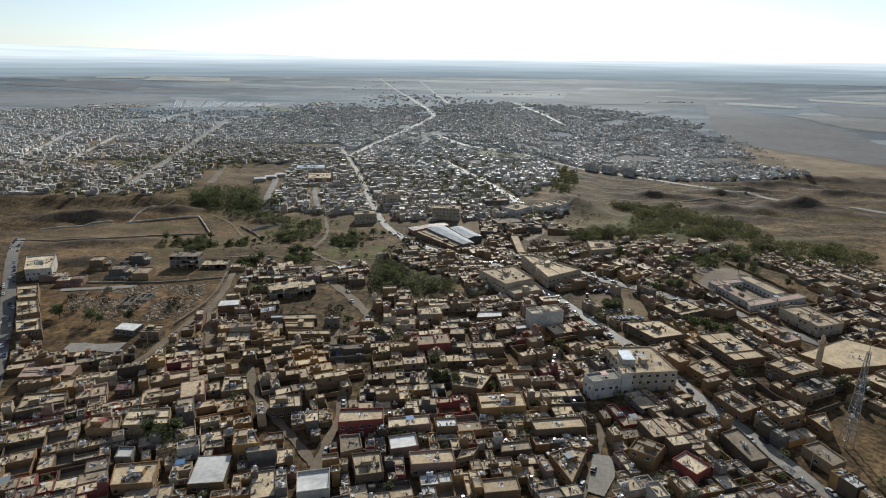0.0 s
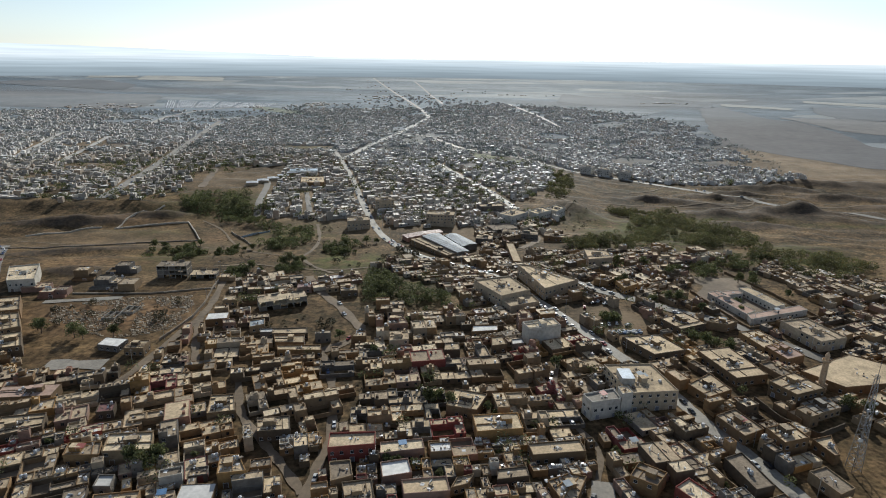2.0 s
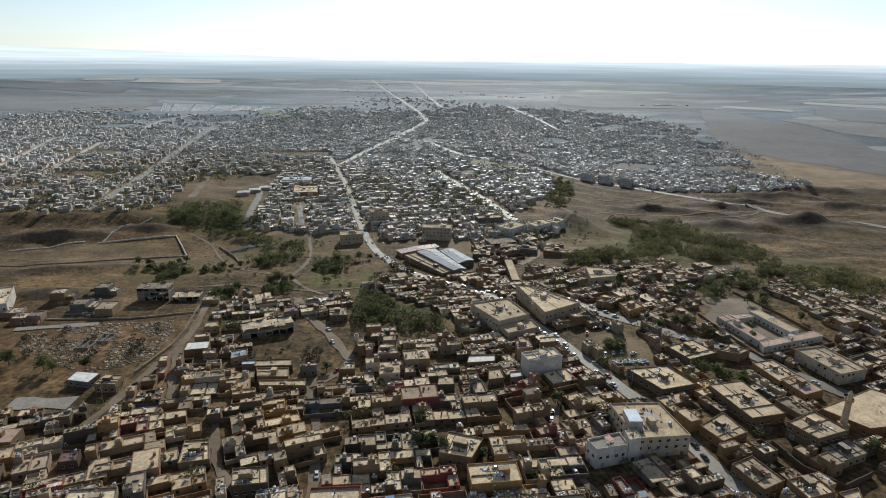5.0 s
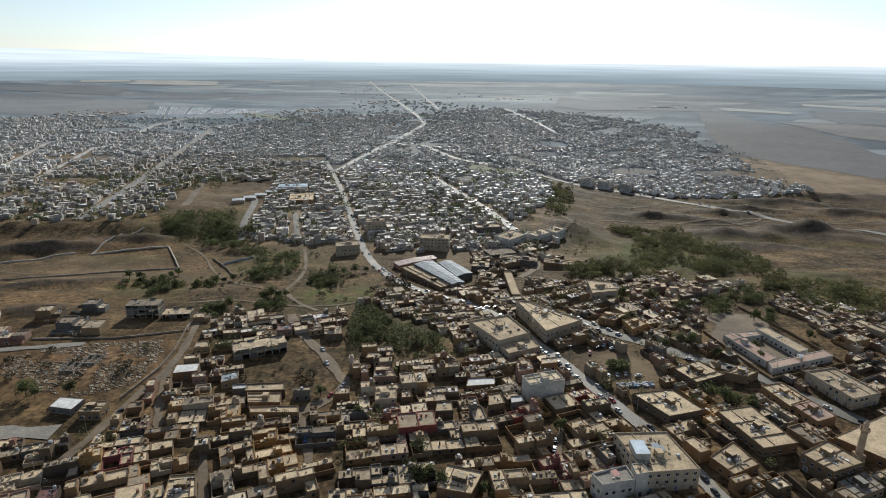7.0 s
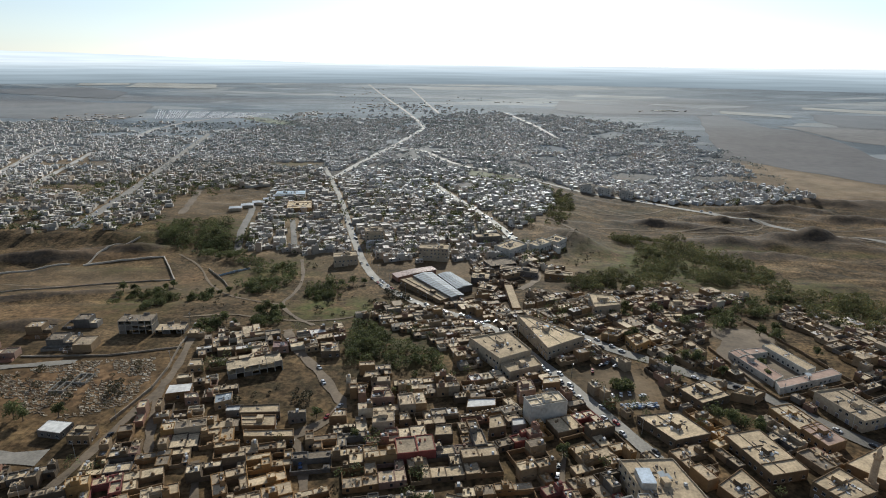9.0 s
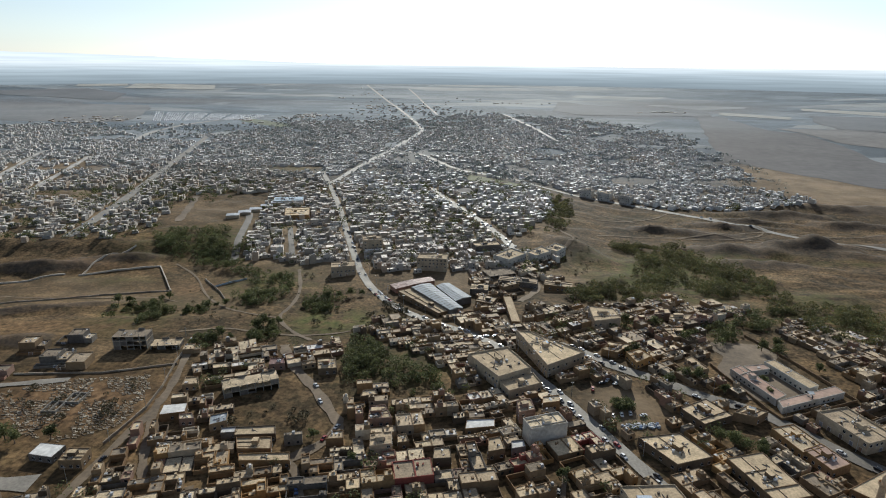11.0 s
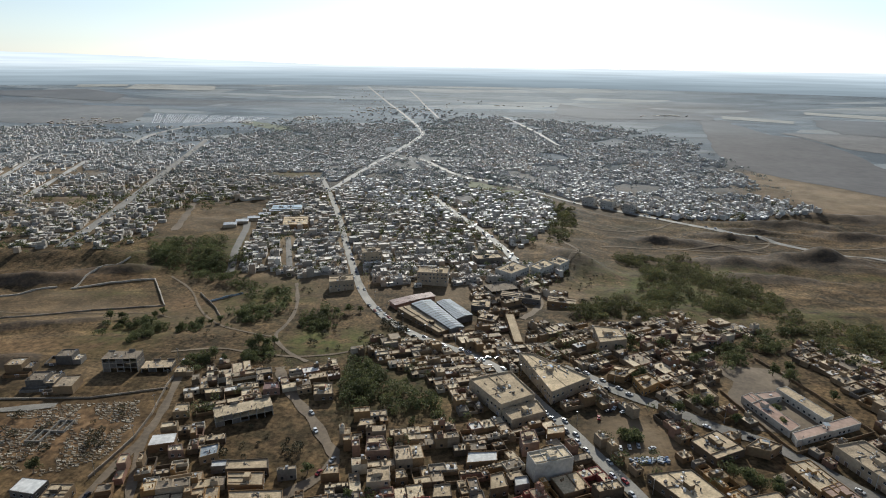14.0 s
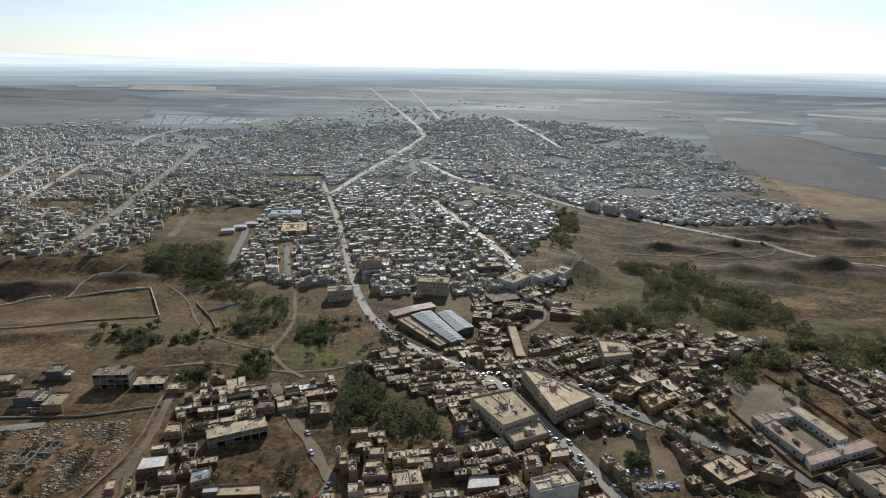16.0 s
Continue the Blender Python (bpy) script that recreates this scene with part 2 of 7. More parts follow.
CELL, GX0, GY0, GNX, GNY = 2.0, -1400.0, 100.0, 1200, 1440
CX, CY = np.meshgrid(GX0 + (np.arange(GNX) + 0.5) * CELL, GY0 + (np.arange(GNY) + 0.5) * CELL)
free = np.zeros(CX.shape, bool)

def inside(poly):
    out = np.zeros(CX.shape, bool)
    for (x0, y0), (x1, y1) in zip(poly, poly[1:] + poly[:1]):
        if y0 != y1:
            hit = ((y0 > CY) != (y1 > CY)) & (CX < (x1 - x0) * (CY - y0) / (y1 - y0) + x0)
            out ^= hit
    return out

def near_line(pts, dist):
    out = np.zeros(CX.shape, bool)
    for (x0, y0), (x1, y1) in zip(pts[:-1], pts[1:]):
        i0, i1 = (int((min(x0, x1) - dist - GX0) / CELL) - 1, int((max(x0, x1) + dist - GX0) / CELL) + 2)
        j0, j1 = (int((min(y0, y1) - dist - GY0) / CELL) - 1, int((max(y0, y1) + dist - GY0) / CELL) + 2)
        i0, j0 = max(0, i0), max(0, j0)
        if i1 <= i0 or j1 <= j0:
            continue
        sx, sy = CX[j0:j1, i0:i1], CY[j0:j1, i0:i1]
        t = np.clip(((sx - x0) * (x1 - x0) + (sy - y0) * (y1 - y0)) / ((x1 - x0) ** 2 + (y1 - y0) ** 2 + 1e-9), 0, 1)
        out[j0:j1, i0:i1] |= np.hypot(sx - x0 - t * (x1 - x0), sy - y0 - t * (y1 - y0)) < dist
    return out

# 0 beside a street, 1 away from it: the ground is graded flat along streets
GRADED = np.ones(CX.shape)
for pts, wid, paved in ROADS.values():
    for extra, level in ((22, 0.6), (14, 0.25), (9, 0.0)):
        m = near_line(pts, wid / 2 + extra)
        GRADED[m] = np.minimum(GRADED[m], level)

# ---- ground ----
def S(a, b, v):
    t = np.clip((np.asarray(v, float) - a) / (b - a), 0, 1)
    return t * t * (3 - 2 * t)

def bump_at(x, y, cx, cy, rx, ry, h, turn=0.0):
    c, s = math.cos(turn), math.sin(turn)
    u, v = (x - cx) * c + (y - cy) * s, -(x - cx) * s + (y - cy) * c
    return h * np.exp(-((u / rx) ** 2 + (v / ry) ** 2))

MOUNDS = [(424, 730, 70, 26, 16, -0.1), (332, 660, 52, 15, 7, -0.2), (400, 848, 48, 13, 8, -0.15), (335, 716, 58, 18, 9, -0.1), (300, 824, 46, 14, 9, -0.15), (357, 800, 42, 13, 9, -0.15), (505, 748, 44, 16, 9, 0.0), (505, 912, 55, 20, 7, -0.2),
          (640, 950, 95, 24, 10, -0.2), (565, 850, 65, 16, 7, -0.1), (430, 880, 40, 10, 5, -0.3), (620, 790, 60, 18, 12, -0.1)]
BANKS = [(152, 690, 22, 36, 3, 0.5), (470, 690, 70, 12, 5, -0.1), (-390, 628, 60, 11, 9, 0.1), (-316, 656, 40, 10, 9, 0.15), (-320, 512, 75, 7, 4, 0.4), (-278, 444, 22, 9, 5, 0.1)]

def ground_z(x, y):
    x, y = np.asarray(x, float), np.asarray(y, float)
    r = np.hypot(x, y)
    z = (10 + 3 * S(30, 130, x)) * (1 - S(400, 600, y)) + 2 * S(400, 600, y) * (1 - S(800, 1200, y))
    z = z - 7 * (1 - S(-230, -120, x)) * S(480, 560, y) * (1 - S(660, 700, y))
    z = z - 20 * S(100, 260, x) * S(520, 800, y) * (1 - S(1300, 2000, y))
    z = z + 60 * (np.maximum(0, r - 3000) / 1950) ** 1.3
    i, j = ((x - GX0) / CELL).astype(int), ((y - GY0) / CELL).astype(int)
    ok = (i >= 0) & (i < GNX) & (j >= 0) & (j < GNY)
    flat = np.where(ok, GRADED[np.clip(j, 0, GNY - 1), np.clip(i, 0, GNX - 1)], 1.0)
    # dry mounds east of the river, and the banks round the walled field
    hill = sum(bump_at(x, y, *m) for m in MOUNDS)
    wave = 1 + 0.25 * np.sin(0.05 * x + 0.03 * y + 2 * np.sin(0.02 * y)) + 0.22 * np.abs(np.sin(0.085 * x + 0.9 * np.sin(0.06 * y))) * np.sin(0.13 * x - 0.05 * y)
    z = z + hill * wave * (0.5 + 0.5 * flat)
    z = z + bump_at(x, y, 150, 690, 16, 40, 9, 0.5)
    z = z + sum(bump_at(x, y, *m) for m in BANKS)
    z = z - bump_at(x, y, -300, 500, 120, 14, 3, 0.1)
    rough = S(215, 300, x) * S(640, 720, y) * (1 - S(1000, 1120, y)) * flat
    z = z + rough * (1.7 * np.abs(np.sin(0.024 * x - 0.075 * y + 1.5 * np.sin(0.021 * x))) + 1.1 * np.abs(np.sin(0.045 * x + 0.13 * y + 1.2 * np.sin(0.04 * y))) - 1.4) * 0.6
    wild = S(470, 540, y) * (1 - S(980, 1150, y)) * (1 - np.exp(-((x + 20) / 90) ** 2 - ((y - 560) / 70) ** 2))
    hum = 1.2 * np.sin(0.041 * x + 1.7 * np.sin(0.027 * y)) * np.sin(0.052 * y + 1.1 * np.sin(0.019 * x)) + 0.7 * np.sin(0.13 * y + 0.06 * x + 2 * np.sin(0.05 * x)) + 0.4 * np.sin(0.21 * x - 0.11 * y)
    return z + hum * wild * flat

GREEN = [(470, 668, 110, 10, 0.6), (170, 640, 30, 60, 0.6), (320, 540, 40, 30, 0.7), (330, 900, 100, 20, 0.25), (-76, 482, 34, 24, 1.5), (-228, 505, 30, 40, 0.7), (-300, 600, 40, 12, 0.5), (1150, 1020, 60, 20, 0.5), (-150, 575, 40, 40, 0.9), (215, 605, 70, 75, 1.3), (300, 480, 40, 30, 0.8), (-20, 410, 40, 24, 0.6),
         (-260, 710, 60, 50, 1.0), (160, 880, 30, 60, 0.7), (300, 690, 90, 10, 0.9), (-270, 1175, 40, 25, 0.8), (60, 1140, 50, 14, 0.8)]

BARE = [(-110, 800, 110, 190, 1.3), (60, 900, 70, 160, 1.2), (60, 590, 80, 40, 0.9), (-520, 900, 160, 190, 1.0), (-850, 1050, 220, 260, 0.9), (-300, 565, 130, 50, 0.55), (-190, 545, 70, 60, 0.5), (-240, 430, 60, 26, 0.4), (104, 362, 22, 22, 1.2), (200, 415, 24, 36, 0.7), (40, 468, 40, 22, 0.9), (700, 1180, 110, 230, 1.6), (800, 1380, 110, 160, 1.5), (760, 1040, 120, 90, 1.3), (480, 1440, 50, 60, 1.4), (-260, 1210, 50, 60, 1.0), (-730, 1180, 90, 130, 1.3), (-300, 850, 70, 90, 0.6), (-340, 590, 70, 26, 0.5)]
PLOUGHED = [(1150, 2900, 330, 300, 1.0), (-1900, 2600, 600, 300, 0.9), (-1200, 3000, 700, 120, 0.8), (700, 2500, 500, 160, 0.7)]

CLAY = [(-205, 366, 44, 24, 1.5), (-262, 470, 60, 14, 0.6), (-330, 640, 70, 16, 0.7), (-215, 575, 22, 16, 0.8), (-300, 300, 60, 30, 0.5)]     # red-brown earth

def graded(fine0, fine1, step, low, high, grow=1.13):
    out = list(np.arange(fine0, fine1 + 0.1, step))
    d = step
    while out[-1] < high:
        d = min(d * grow, 160)
        out.append(out[-1] + d)
    d = step
    while out[0] > low:
        d = min(d * grow, 160)
        out.insert(0, out[0] - d)
    return np.array(out)

def build_ground():
    xs, ys = graded(-430, 540, 5, -4900, 4900), graded(150, 980, 5, -1500, 4930)
    gx, gy = np.meshgrid(xs, ys)
    gz = ground_z(gx, gy)
    nx, ny = len(xs), len(ys)
    idx = np.arange(nx * ny).reshape(ny, nx)
    faces = np.stack([idx[:-1, :-1], idx[:-1, 1:], idx[1:, 1:], idx[1:, :-1]], -1).reshape(-1, 4)
    keep = np.hypot(gx.ravel()[faces].mean(1), gy.ravel()[faces].mean(1)) < 4960
    me = bpy.data.meshes.new("ground")
    me.from_pydata(np.stack([gx.ravel(), gy.ravel(), gz.ravel()], -1).tolist(), [], faces[keep].tolist())
    grass = np.zeros(gx.shape)
    for cx, cy, rx, ry, k in GREEN:
        grass = np.maximum(grass, bump_at(gx, gy, cx, cy, rx, ry, k))
    plough = np.zeros(gx.shape)
    for cx, cy, rx, ry, k in PLOUGHED:
        plough = np.maximum(plough, np.clip(bump_at(gx, gy, cx, cy, rx, ry, k * 1.6), 0, 1))
    bare = np.zeros(gx.shape)
    for cx, cy, rx, ry, k in BARE:
        bare = np.maximum(bare, np.clip(bump_at(gx, gy, cx, cy, rx, ry, k) - 0.15, 0, 0.85))
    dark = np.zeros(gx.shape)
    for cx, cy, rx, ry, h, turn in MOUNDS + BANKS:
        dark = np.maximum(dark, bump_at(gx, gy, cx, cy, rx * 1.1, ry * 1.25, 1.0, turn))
    clay = np.zeros(gx.shape)
    for cx, cy, rx, ry, k in CLAY:
        clay = np.maximum(clay, np.clip(bump_at(gx, gy, cx, cy, rx, ry, k), 0, 1))
    for nm, val in (("grass", grass), ("plough", plough), ("bare", bare), ("dark", dark), ("clay", clay)):
        at = me.attributes.new(nm, "FLOAT", "POINT")
        at.data.foreach_set("value", val.ravel().astype(np.float32))
    me.polygons.foreach_set("use_smooth", [True] * len(me.polygons))
    return tagged(new("ground", me), "dry tan earth with grass patches and fields", "ground", kind="structure")

def ground_material():
    mat = bpy.data.materials.new("dry_earth_and_fields")
    mat.use_nodes = True
    nt = mat.node_tree
    n, l = nt.nodes, nt.links
    bsdf = n["Principled BSDF"]
    geo = n.new("ShaderNodeNewGeometry")

    def nz(scale, detail=6, stretch=None):
        t = n.new("ShaderNodeTexNoise")
        t.inputs["Scale"].default_value, t.inputs["Detail"].default_value = scale, detail
        if stretch:
            mp = n.new("ShaderNodeMapping")
            mp.inputs["Scale"].default_value = stretch
            mp.inputs["Rotation"].default_value = (0, 0, 0.2)
            l.new(geo.outputs["Position"], mp.inputs[0])
            l.new(mp.outputs[0], t.inputs["Vector"])
        else:
            l.new(geo.outputs["Position"], t.inputs["Vector"])
        return t

    def ramp(src, stops):
        r = n.new("ShaderNodeValToRGB")
        while len(r.color_ramp.elements) < len(stops):
            r.color_ramp.elements.new(0.5)
        for i, (p, c) in enumerate(stops):
            r.color_ramp.elements[i].position, r.color_ramp.elements[i].color = p, (*c, 1)
        l.new(src, r.inputs[0])
        return r.outputs[0]

    def mix(f, a, b):
        m = n.new("ShaderNodeMix")
        m.data_type = "RGBA"
        l.new(f, m.inputs[0])
        l.new(a, m.inputs[6])
        l.new(b, m.inputs[7])
        return m.outputs[2]

    soil = ramp(nz(0.02).outputs["Fac"], [(0.34, (0.038, 0.025, 0.012)), (0.5, (0.092, 0.058, 0.027)), (0.66, (0.2, 0.127, 0.06))])
    scrub = ramp(nz(0.15, 8).outputs["Fac"], [(0.42, (0.125, 0.083, 0.044)), (0.56, (0.032, 0.028, 0.015))])
    f1 = n.new("ShaderNodeMath")
    f1.operation, f1.inputs[1].default_value = "MULTIPLY", 1.0
    l.new(nz(0.05).outputs["Fac"], f1.inputs[0])
    soil = mix(f1.outputs[0], soil, scrub)
    grit = n.new("ShaderNodeMapRange")
    for k_, v_ in zip(("From Min", "From Max", "To Min", "To Max"), (0.33, 0.67, 0.45, 1.6)):
        grit.inputs[k_].default_value = v_
    l.new(nz(0.45, 9).outputs["Fac"], grit.inputs["Value"])
    bands = n.new("ShaderNodeMapRange")
    for k_, v_ in zip(("From Min", "From Max", "To Min", "To Max"), (0.36, 0.64, 0.72, 1.25)):
        bands.inputs[k_].default_value = v_
    l.new(nz(0.06, 7, (0.35, 1.6, 1)).outputs["Fac"], bands.inputs["Value"])
    both = n.new("ShaderNodeMath")
    both.operation = "MULTIPLY"
    l.new(grit.outputs[0], both.inputs[0])
    l.new(bands.outputs[0], both.inputs[1])
    sc = n.new("ShaderNodeVectorMath")
    sc.operation = "SCALE"
    l.new(soil, sc.inputs[0])
    l.new(both.outputs[0], sc.inputs["Scale"])
    soil = sc.outputs[0]
    # ploughed and stubble fields of the plain, haze put into their grey-blue colour
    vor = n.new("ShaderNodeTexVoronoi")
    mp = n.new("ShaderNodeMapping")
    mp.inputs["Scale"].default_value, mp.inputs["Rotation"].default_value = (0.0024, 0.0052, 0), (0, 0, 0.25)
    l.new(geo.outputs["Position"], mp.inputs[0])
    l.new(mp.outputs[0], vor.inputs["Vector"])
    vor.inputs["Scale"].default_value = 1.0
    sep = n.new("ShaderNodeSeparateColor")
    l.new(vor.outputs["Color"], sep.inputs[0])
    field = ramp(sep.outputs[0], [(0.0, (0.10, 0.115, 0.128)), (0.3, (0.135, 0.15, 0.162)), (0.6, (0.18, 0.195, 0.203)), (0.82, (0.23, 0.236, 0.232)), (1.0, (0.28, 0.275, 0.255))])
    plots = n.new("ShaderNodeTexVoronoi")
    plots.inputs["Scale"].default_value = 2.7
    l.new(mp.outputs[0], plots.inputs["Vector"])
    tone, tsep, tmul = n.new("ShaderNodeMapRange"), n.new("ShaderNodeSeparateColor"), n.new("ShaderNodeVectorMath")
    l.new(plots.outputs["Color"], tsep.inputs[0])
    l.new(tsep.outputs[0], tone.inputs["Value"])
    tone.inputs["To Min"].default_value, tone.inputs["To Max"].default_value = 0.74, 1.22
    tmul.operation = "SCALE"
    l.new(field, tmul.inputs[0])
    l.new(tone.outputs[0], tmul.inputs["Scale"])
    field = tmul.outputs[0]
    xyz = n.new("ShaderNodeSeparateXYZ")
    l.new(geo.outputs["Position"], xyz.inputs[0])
    # haze by distance: earth blends into the grey-blue field colour along y
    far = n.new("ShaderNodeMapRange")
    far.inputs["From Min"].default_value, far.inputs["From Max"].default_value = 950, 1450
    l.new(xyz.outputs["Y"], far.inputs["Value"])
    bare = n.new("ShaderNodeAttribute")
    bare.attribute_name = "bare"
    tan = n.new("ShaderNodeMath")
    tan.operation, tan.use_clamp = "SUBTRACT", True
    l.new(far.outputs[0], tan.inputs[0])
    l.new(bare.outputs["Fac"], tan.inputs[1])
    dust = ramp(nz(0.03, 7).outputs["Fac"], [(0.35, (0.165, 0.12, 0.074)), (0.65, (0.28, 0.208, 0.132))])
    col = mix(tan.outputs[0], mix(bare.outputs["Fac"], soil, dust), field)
    plough = n.new("ShaderNodeAttribute")
    plough.attribute_name = "plough"
    pm = n.new("ShaderNodeMath")
    pm.operation = "MULTIPLY"
    l.new(plough.outputs["Fac"], pm.inputs[0])
    pe = n.new("ShaderNodeMapRange")
    pe.inputs["From Min"].default_value, pe.inputs["From Max"].default_value = 0.1, 0.16
    l.new(sep.outputs[1], pe.inputs["Value"])
    l.new(pe.outputs[0], pm.inputs[1])
    col = mix(pm.outputs[0], col, ramp(nz(0.01, 6).outputs["Fac"], [(0.35, (0.115, 0.105, 0.10)), (0.65, (0.16, 0.145, 0.138))]))
    red = n.new("ShaderNodeAttribute")
    red.attribute_name = "clay"
    col = mix(red.outputs["Fac"], col, ramp(nz(0.22, 9).outputs["Fac"], [(0.36, (0.075, 0.048, 0.027)), (0.5, (0.16, 0.097, 0.05)), (0.66, (0.26, 0.162, 0.085))]))
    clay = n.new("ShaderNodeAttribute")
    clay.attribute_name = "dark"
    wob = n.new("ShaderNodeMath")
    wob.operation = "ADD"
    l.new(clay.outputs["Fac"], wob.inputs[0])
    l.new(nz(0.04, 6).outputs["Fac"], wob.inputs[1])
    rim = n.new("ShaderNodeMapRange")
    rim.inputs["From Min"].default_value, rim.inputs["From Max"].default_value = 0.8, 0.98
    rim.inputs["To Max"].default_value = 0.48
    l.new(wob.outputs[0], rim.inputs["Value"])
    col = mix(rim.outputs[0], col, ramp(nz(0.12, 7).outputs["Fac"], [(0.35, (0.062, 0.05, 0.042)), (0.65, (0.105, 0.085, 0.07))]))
    att = n.new("ShaderNodeAttribute")
    att.attribute_name = "grass"
    gm = n.new("ShaderNodeMath")
    gm.operation = "MULTIPLY"
    l.new(att.outputs["Fac"], gm.inputs[0])
    edge = n.new("ShaderNodeMapRange")
    edge.inputs["From Min"].default_value, edge.inputs["From Max"].default_value = 0.35, 0.6
    l.new(nz(0.08, 8).outputs["Fac"], edge.inputs["Value"])
    l.new(edge.outputs[0], gm.inputs[1])
    grass = ramp(nz(0.3, 6).outputs["Fac"], [(0.35, (0.05, 0.058, 0.016)), (0.65, (0.112, 0.108, 0.033))])
    col = mix(gm.outputs[0], col, grass)
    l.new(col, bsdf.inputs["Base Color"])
    bsdf.inputs["Roughness"].default_value = 0.85
    bsdf.inputs["Specular IOR Level"].default_value = 0.06
    dusty = n.new("ShaderNodeMapRange")                   # haze imitated by bluish sheen, thin on the slopes, strong on the plain
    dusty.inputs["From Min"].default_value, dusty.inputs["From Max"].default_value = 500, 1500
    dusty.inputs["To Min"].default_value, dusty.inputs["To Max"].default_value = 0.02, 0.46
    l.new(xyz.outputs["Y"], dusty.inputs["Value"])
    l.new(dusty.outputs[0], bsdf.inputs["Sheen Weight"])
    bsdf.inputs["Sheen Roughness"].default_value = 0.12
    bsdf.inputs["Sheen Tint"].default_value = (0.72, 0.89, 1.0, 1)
    b = n.new("ShaderNodeBump")
    b.inputs["Strength"].default_value, b.inputs["Distance"].default_value = 0.5, 1.0
    l.new(nz(0.25, 8).outputs["Fac"], b.inputs["Height"])
    l.new(b.outputs[0], bsdf.inputs["Normal"])
    return mat

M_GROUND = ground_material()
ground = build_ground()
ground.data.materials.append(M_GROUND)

# ---- far hills and hazy distance, a ring behind the plain ----
def ring_strip(name, r, arc, rows, stops, low, high, label):
    """A ring of hazy distance; rows(i, a): (radius factor, height) from near to far; stops: glow by height."""
    n = 220
    vs, fs, k = [], [], 0
    for i in range(n + 1):
        a = math.pi * (arc[0] + (arc[1] - arc[0]) * i / n)
        line = rows(i, a)
        k = len(line)
        vs += [(r * f * math.cos(a), r * f * math.sin(a), z) for f, z in line]
        if i:
            o = i * k
            fs += [(o - k + j, o + j, o + j + 1, o - k + j + 1) for j in range(k - 1)]
    me = bpy.data.meshes.new(name)
    me.from_pydata(vs, [], fs)
    # emission only: haze and horizon brightness are put into the colour by height
    mat = bpy.data.materials.new(name + "_haze_glow")
    mat.use_nodes = True
    nt = mat.node_tree
    l = nt.links
    geo, xyz = nt.nodes.new("ShaderNodeNewGeometry"), nt.nodes.new("ShaderNodeSeparateXYZ")
    l.new(geo.outputs["Position"], xyz.inputs[0])
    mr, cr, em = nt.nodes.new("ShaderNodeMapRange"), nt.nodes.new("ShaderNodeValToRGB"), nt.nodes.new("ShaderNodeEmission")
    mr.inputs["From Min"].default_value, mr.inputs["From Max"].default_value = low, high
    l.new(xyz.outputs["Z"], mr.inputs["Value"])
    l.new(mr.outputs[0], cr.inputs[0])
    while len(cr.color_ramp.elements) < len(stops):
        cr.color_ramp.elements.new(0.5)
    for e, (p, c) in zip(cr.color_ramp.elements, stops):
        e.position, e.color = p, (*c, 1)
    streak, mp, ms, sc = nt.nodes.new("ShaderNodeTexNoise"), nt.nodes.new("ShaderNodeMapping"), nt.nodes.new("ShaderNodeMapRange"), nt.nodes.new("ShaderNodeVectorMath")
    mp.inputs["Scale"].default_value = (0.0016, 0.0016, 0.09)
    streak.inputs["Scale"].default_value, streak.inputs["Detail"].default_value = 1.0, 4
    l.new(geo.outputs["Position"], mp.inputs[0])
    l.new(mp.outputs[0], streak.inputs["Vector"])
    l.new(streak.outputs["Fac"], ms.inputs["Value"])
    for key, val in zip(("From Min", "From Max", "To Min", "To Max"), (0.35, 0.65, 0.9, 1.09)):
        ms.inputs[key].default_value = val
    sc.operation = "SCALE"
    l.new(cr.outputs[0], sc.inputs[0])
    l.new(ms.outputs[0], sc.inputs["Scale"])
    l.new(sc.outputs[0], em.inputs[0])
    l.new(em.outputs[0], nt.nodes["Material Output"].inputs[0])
    me.materials.append(mat)
    return tagged(new(name, me), label, "distance", kind="structure")

def build_backdrop():
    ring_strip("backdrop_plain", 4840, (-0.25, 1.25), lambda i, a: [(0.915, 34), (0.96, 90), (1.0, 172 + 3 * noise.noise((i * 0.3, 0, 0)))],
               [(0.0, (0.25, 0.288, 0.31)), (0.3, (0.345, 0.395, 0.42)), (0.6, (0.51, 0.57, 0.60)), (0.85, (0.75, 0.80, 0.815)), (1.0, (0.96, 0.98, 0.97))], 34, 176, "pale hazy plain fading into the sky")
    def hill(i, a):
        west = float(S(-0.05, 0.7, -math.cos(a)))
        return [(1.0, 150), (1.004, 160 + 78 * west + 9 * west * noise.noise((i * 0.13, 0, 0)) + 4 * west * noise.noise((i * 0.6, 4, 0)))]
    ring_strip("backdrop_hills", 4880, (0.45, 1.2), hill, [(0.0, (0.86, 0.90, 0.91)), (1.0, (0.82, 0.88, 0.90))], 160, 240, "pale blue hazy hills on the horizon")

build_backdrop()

# ---- fields of the plain, each a thin sheet of its own soil ----
def soil_sheet(name, ramp):
    mat = material(name, ramp, 0.9, 0.05, 0.006, "noise", 0.3, 0.25, sheen=0.46)
    # the tinted sheen imitates haze hanging over the fields
    shade = mat.node_tree.nodes["Principled BSDF"]
    shade.inputs["Sheen Roughness"].default_value, shade.inputs["Sheen Tint"].default_value = 0.12, (0.72, 0.89, 1.0, 1)
    return mat

M_PLOUGH = soil_sheet("ploughed_soil", [(0.074, 0.068, 0.068), (0.112, 0.102, 0.099)])
M_STUBBLE = soil_sheet("pale_stubble", [(0.24, 0.225, 0.195), (0.36, 0.33, 0.275)])
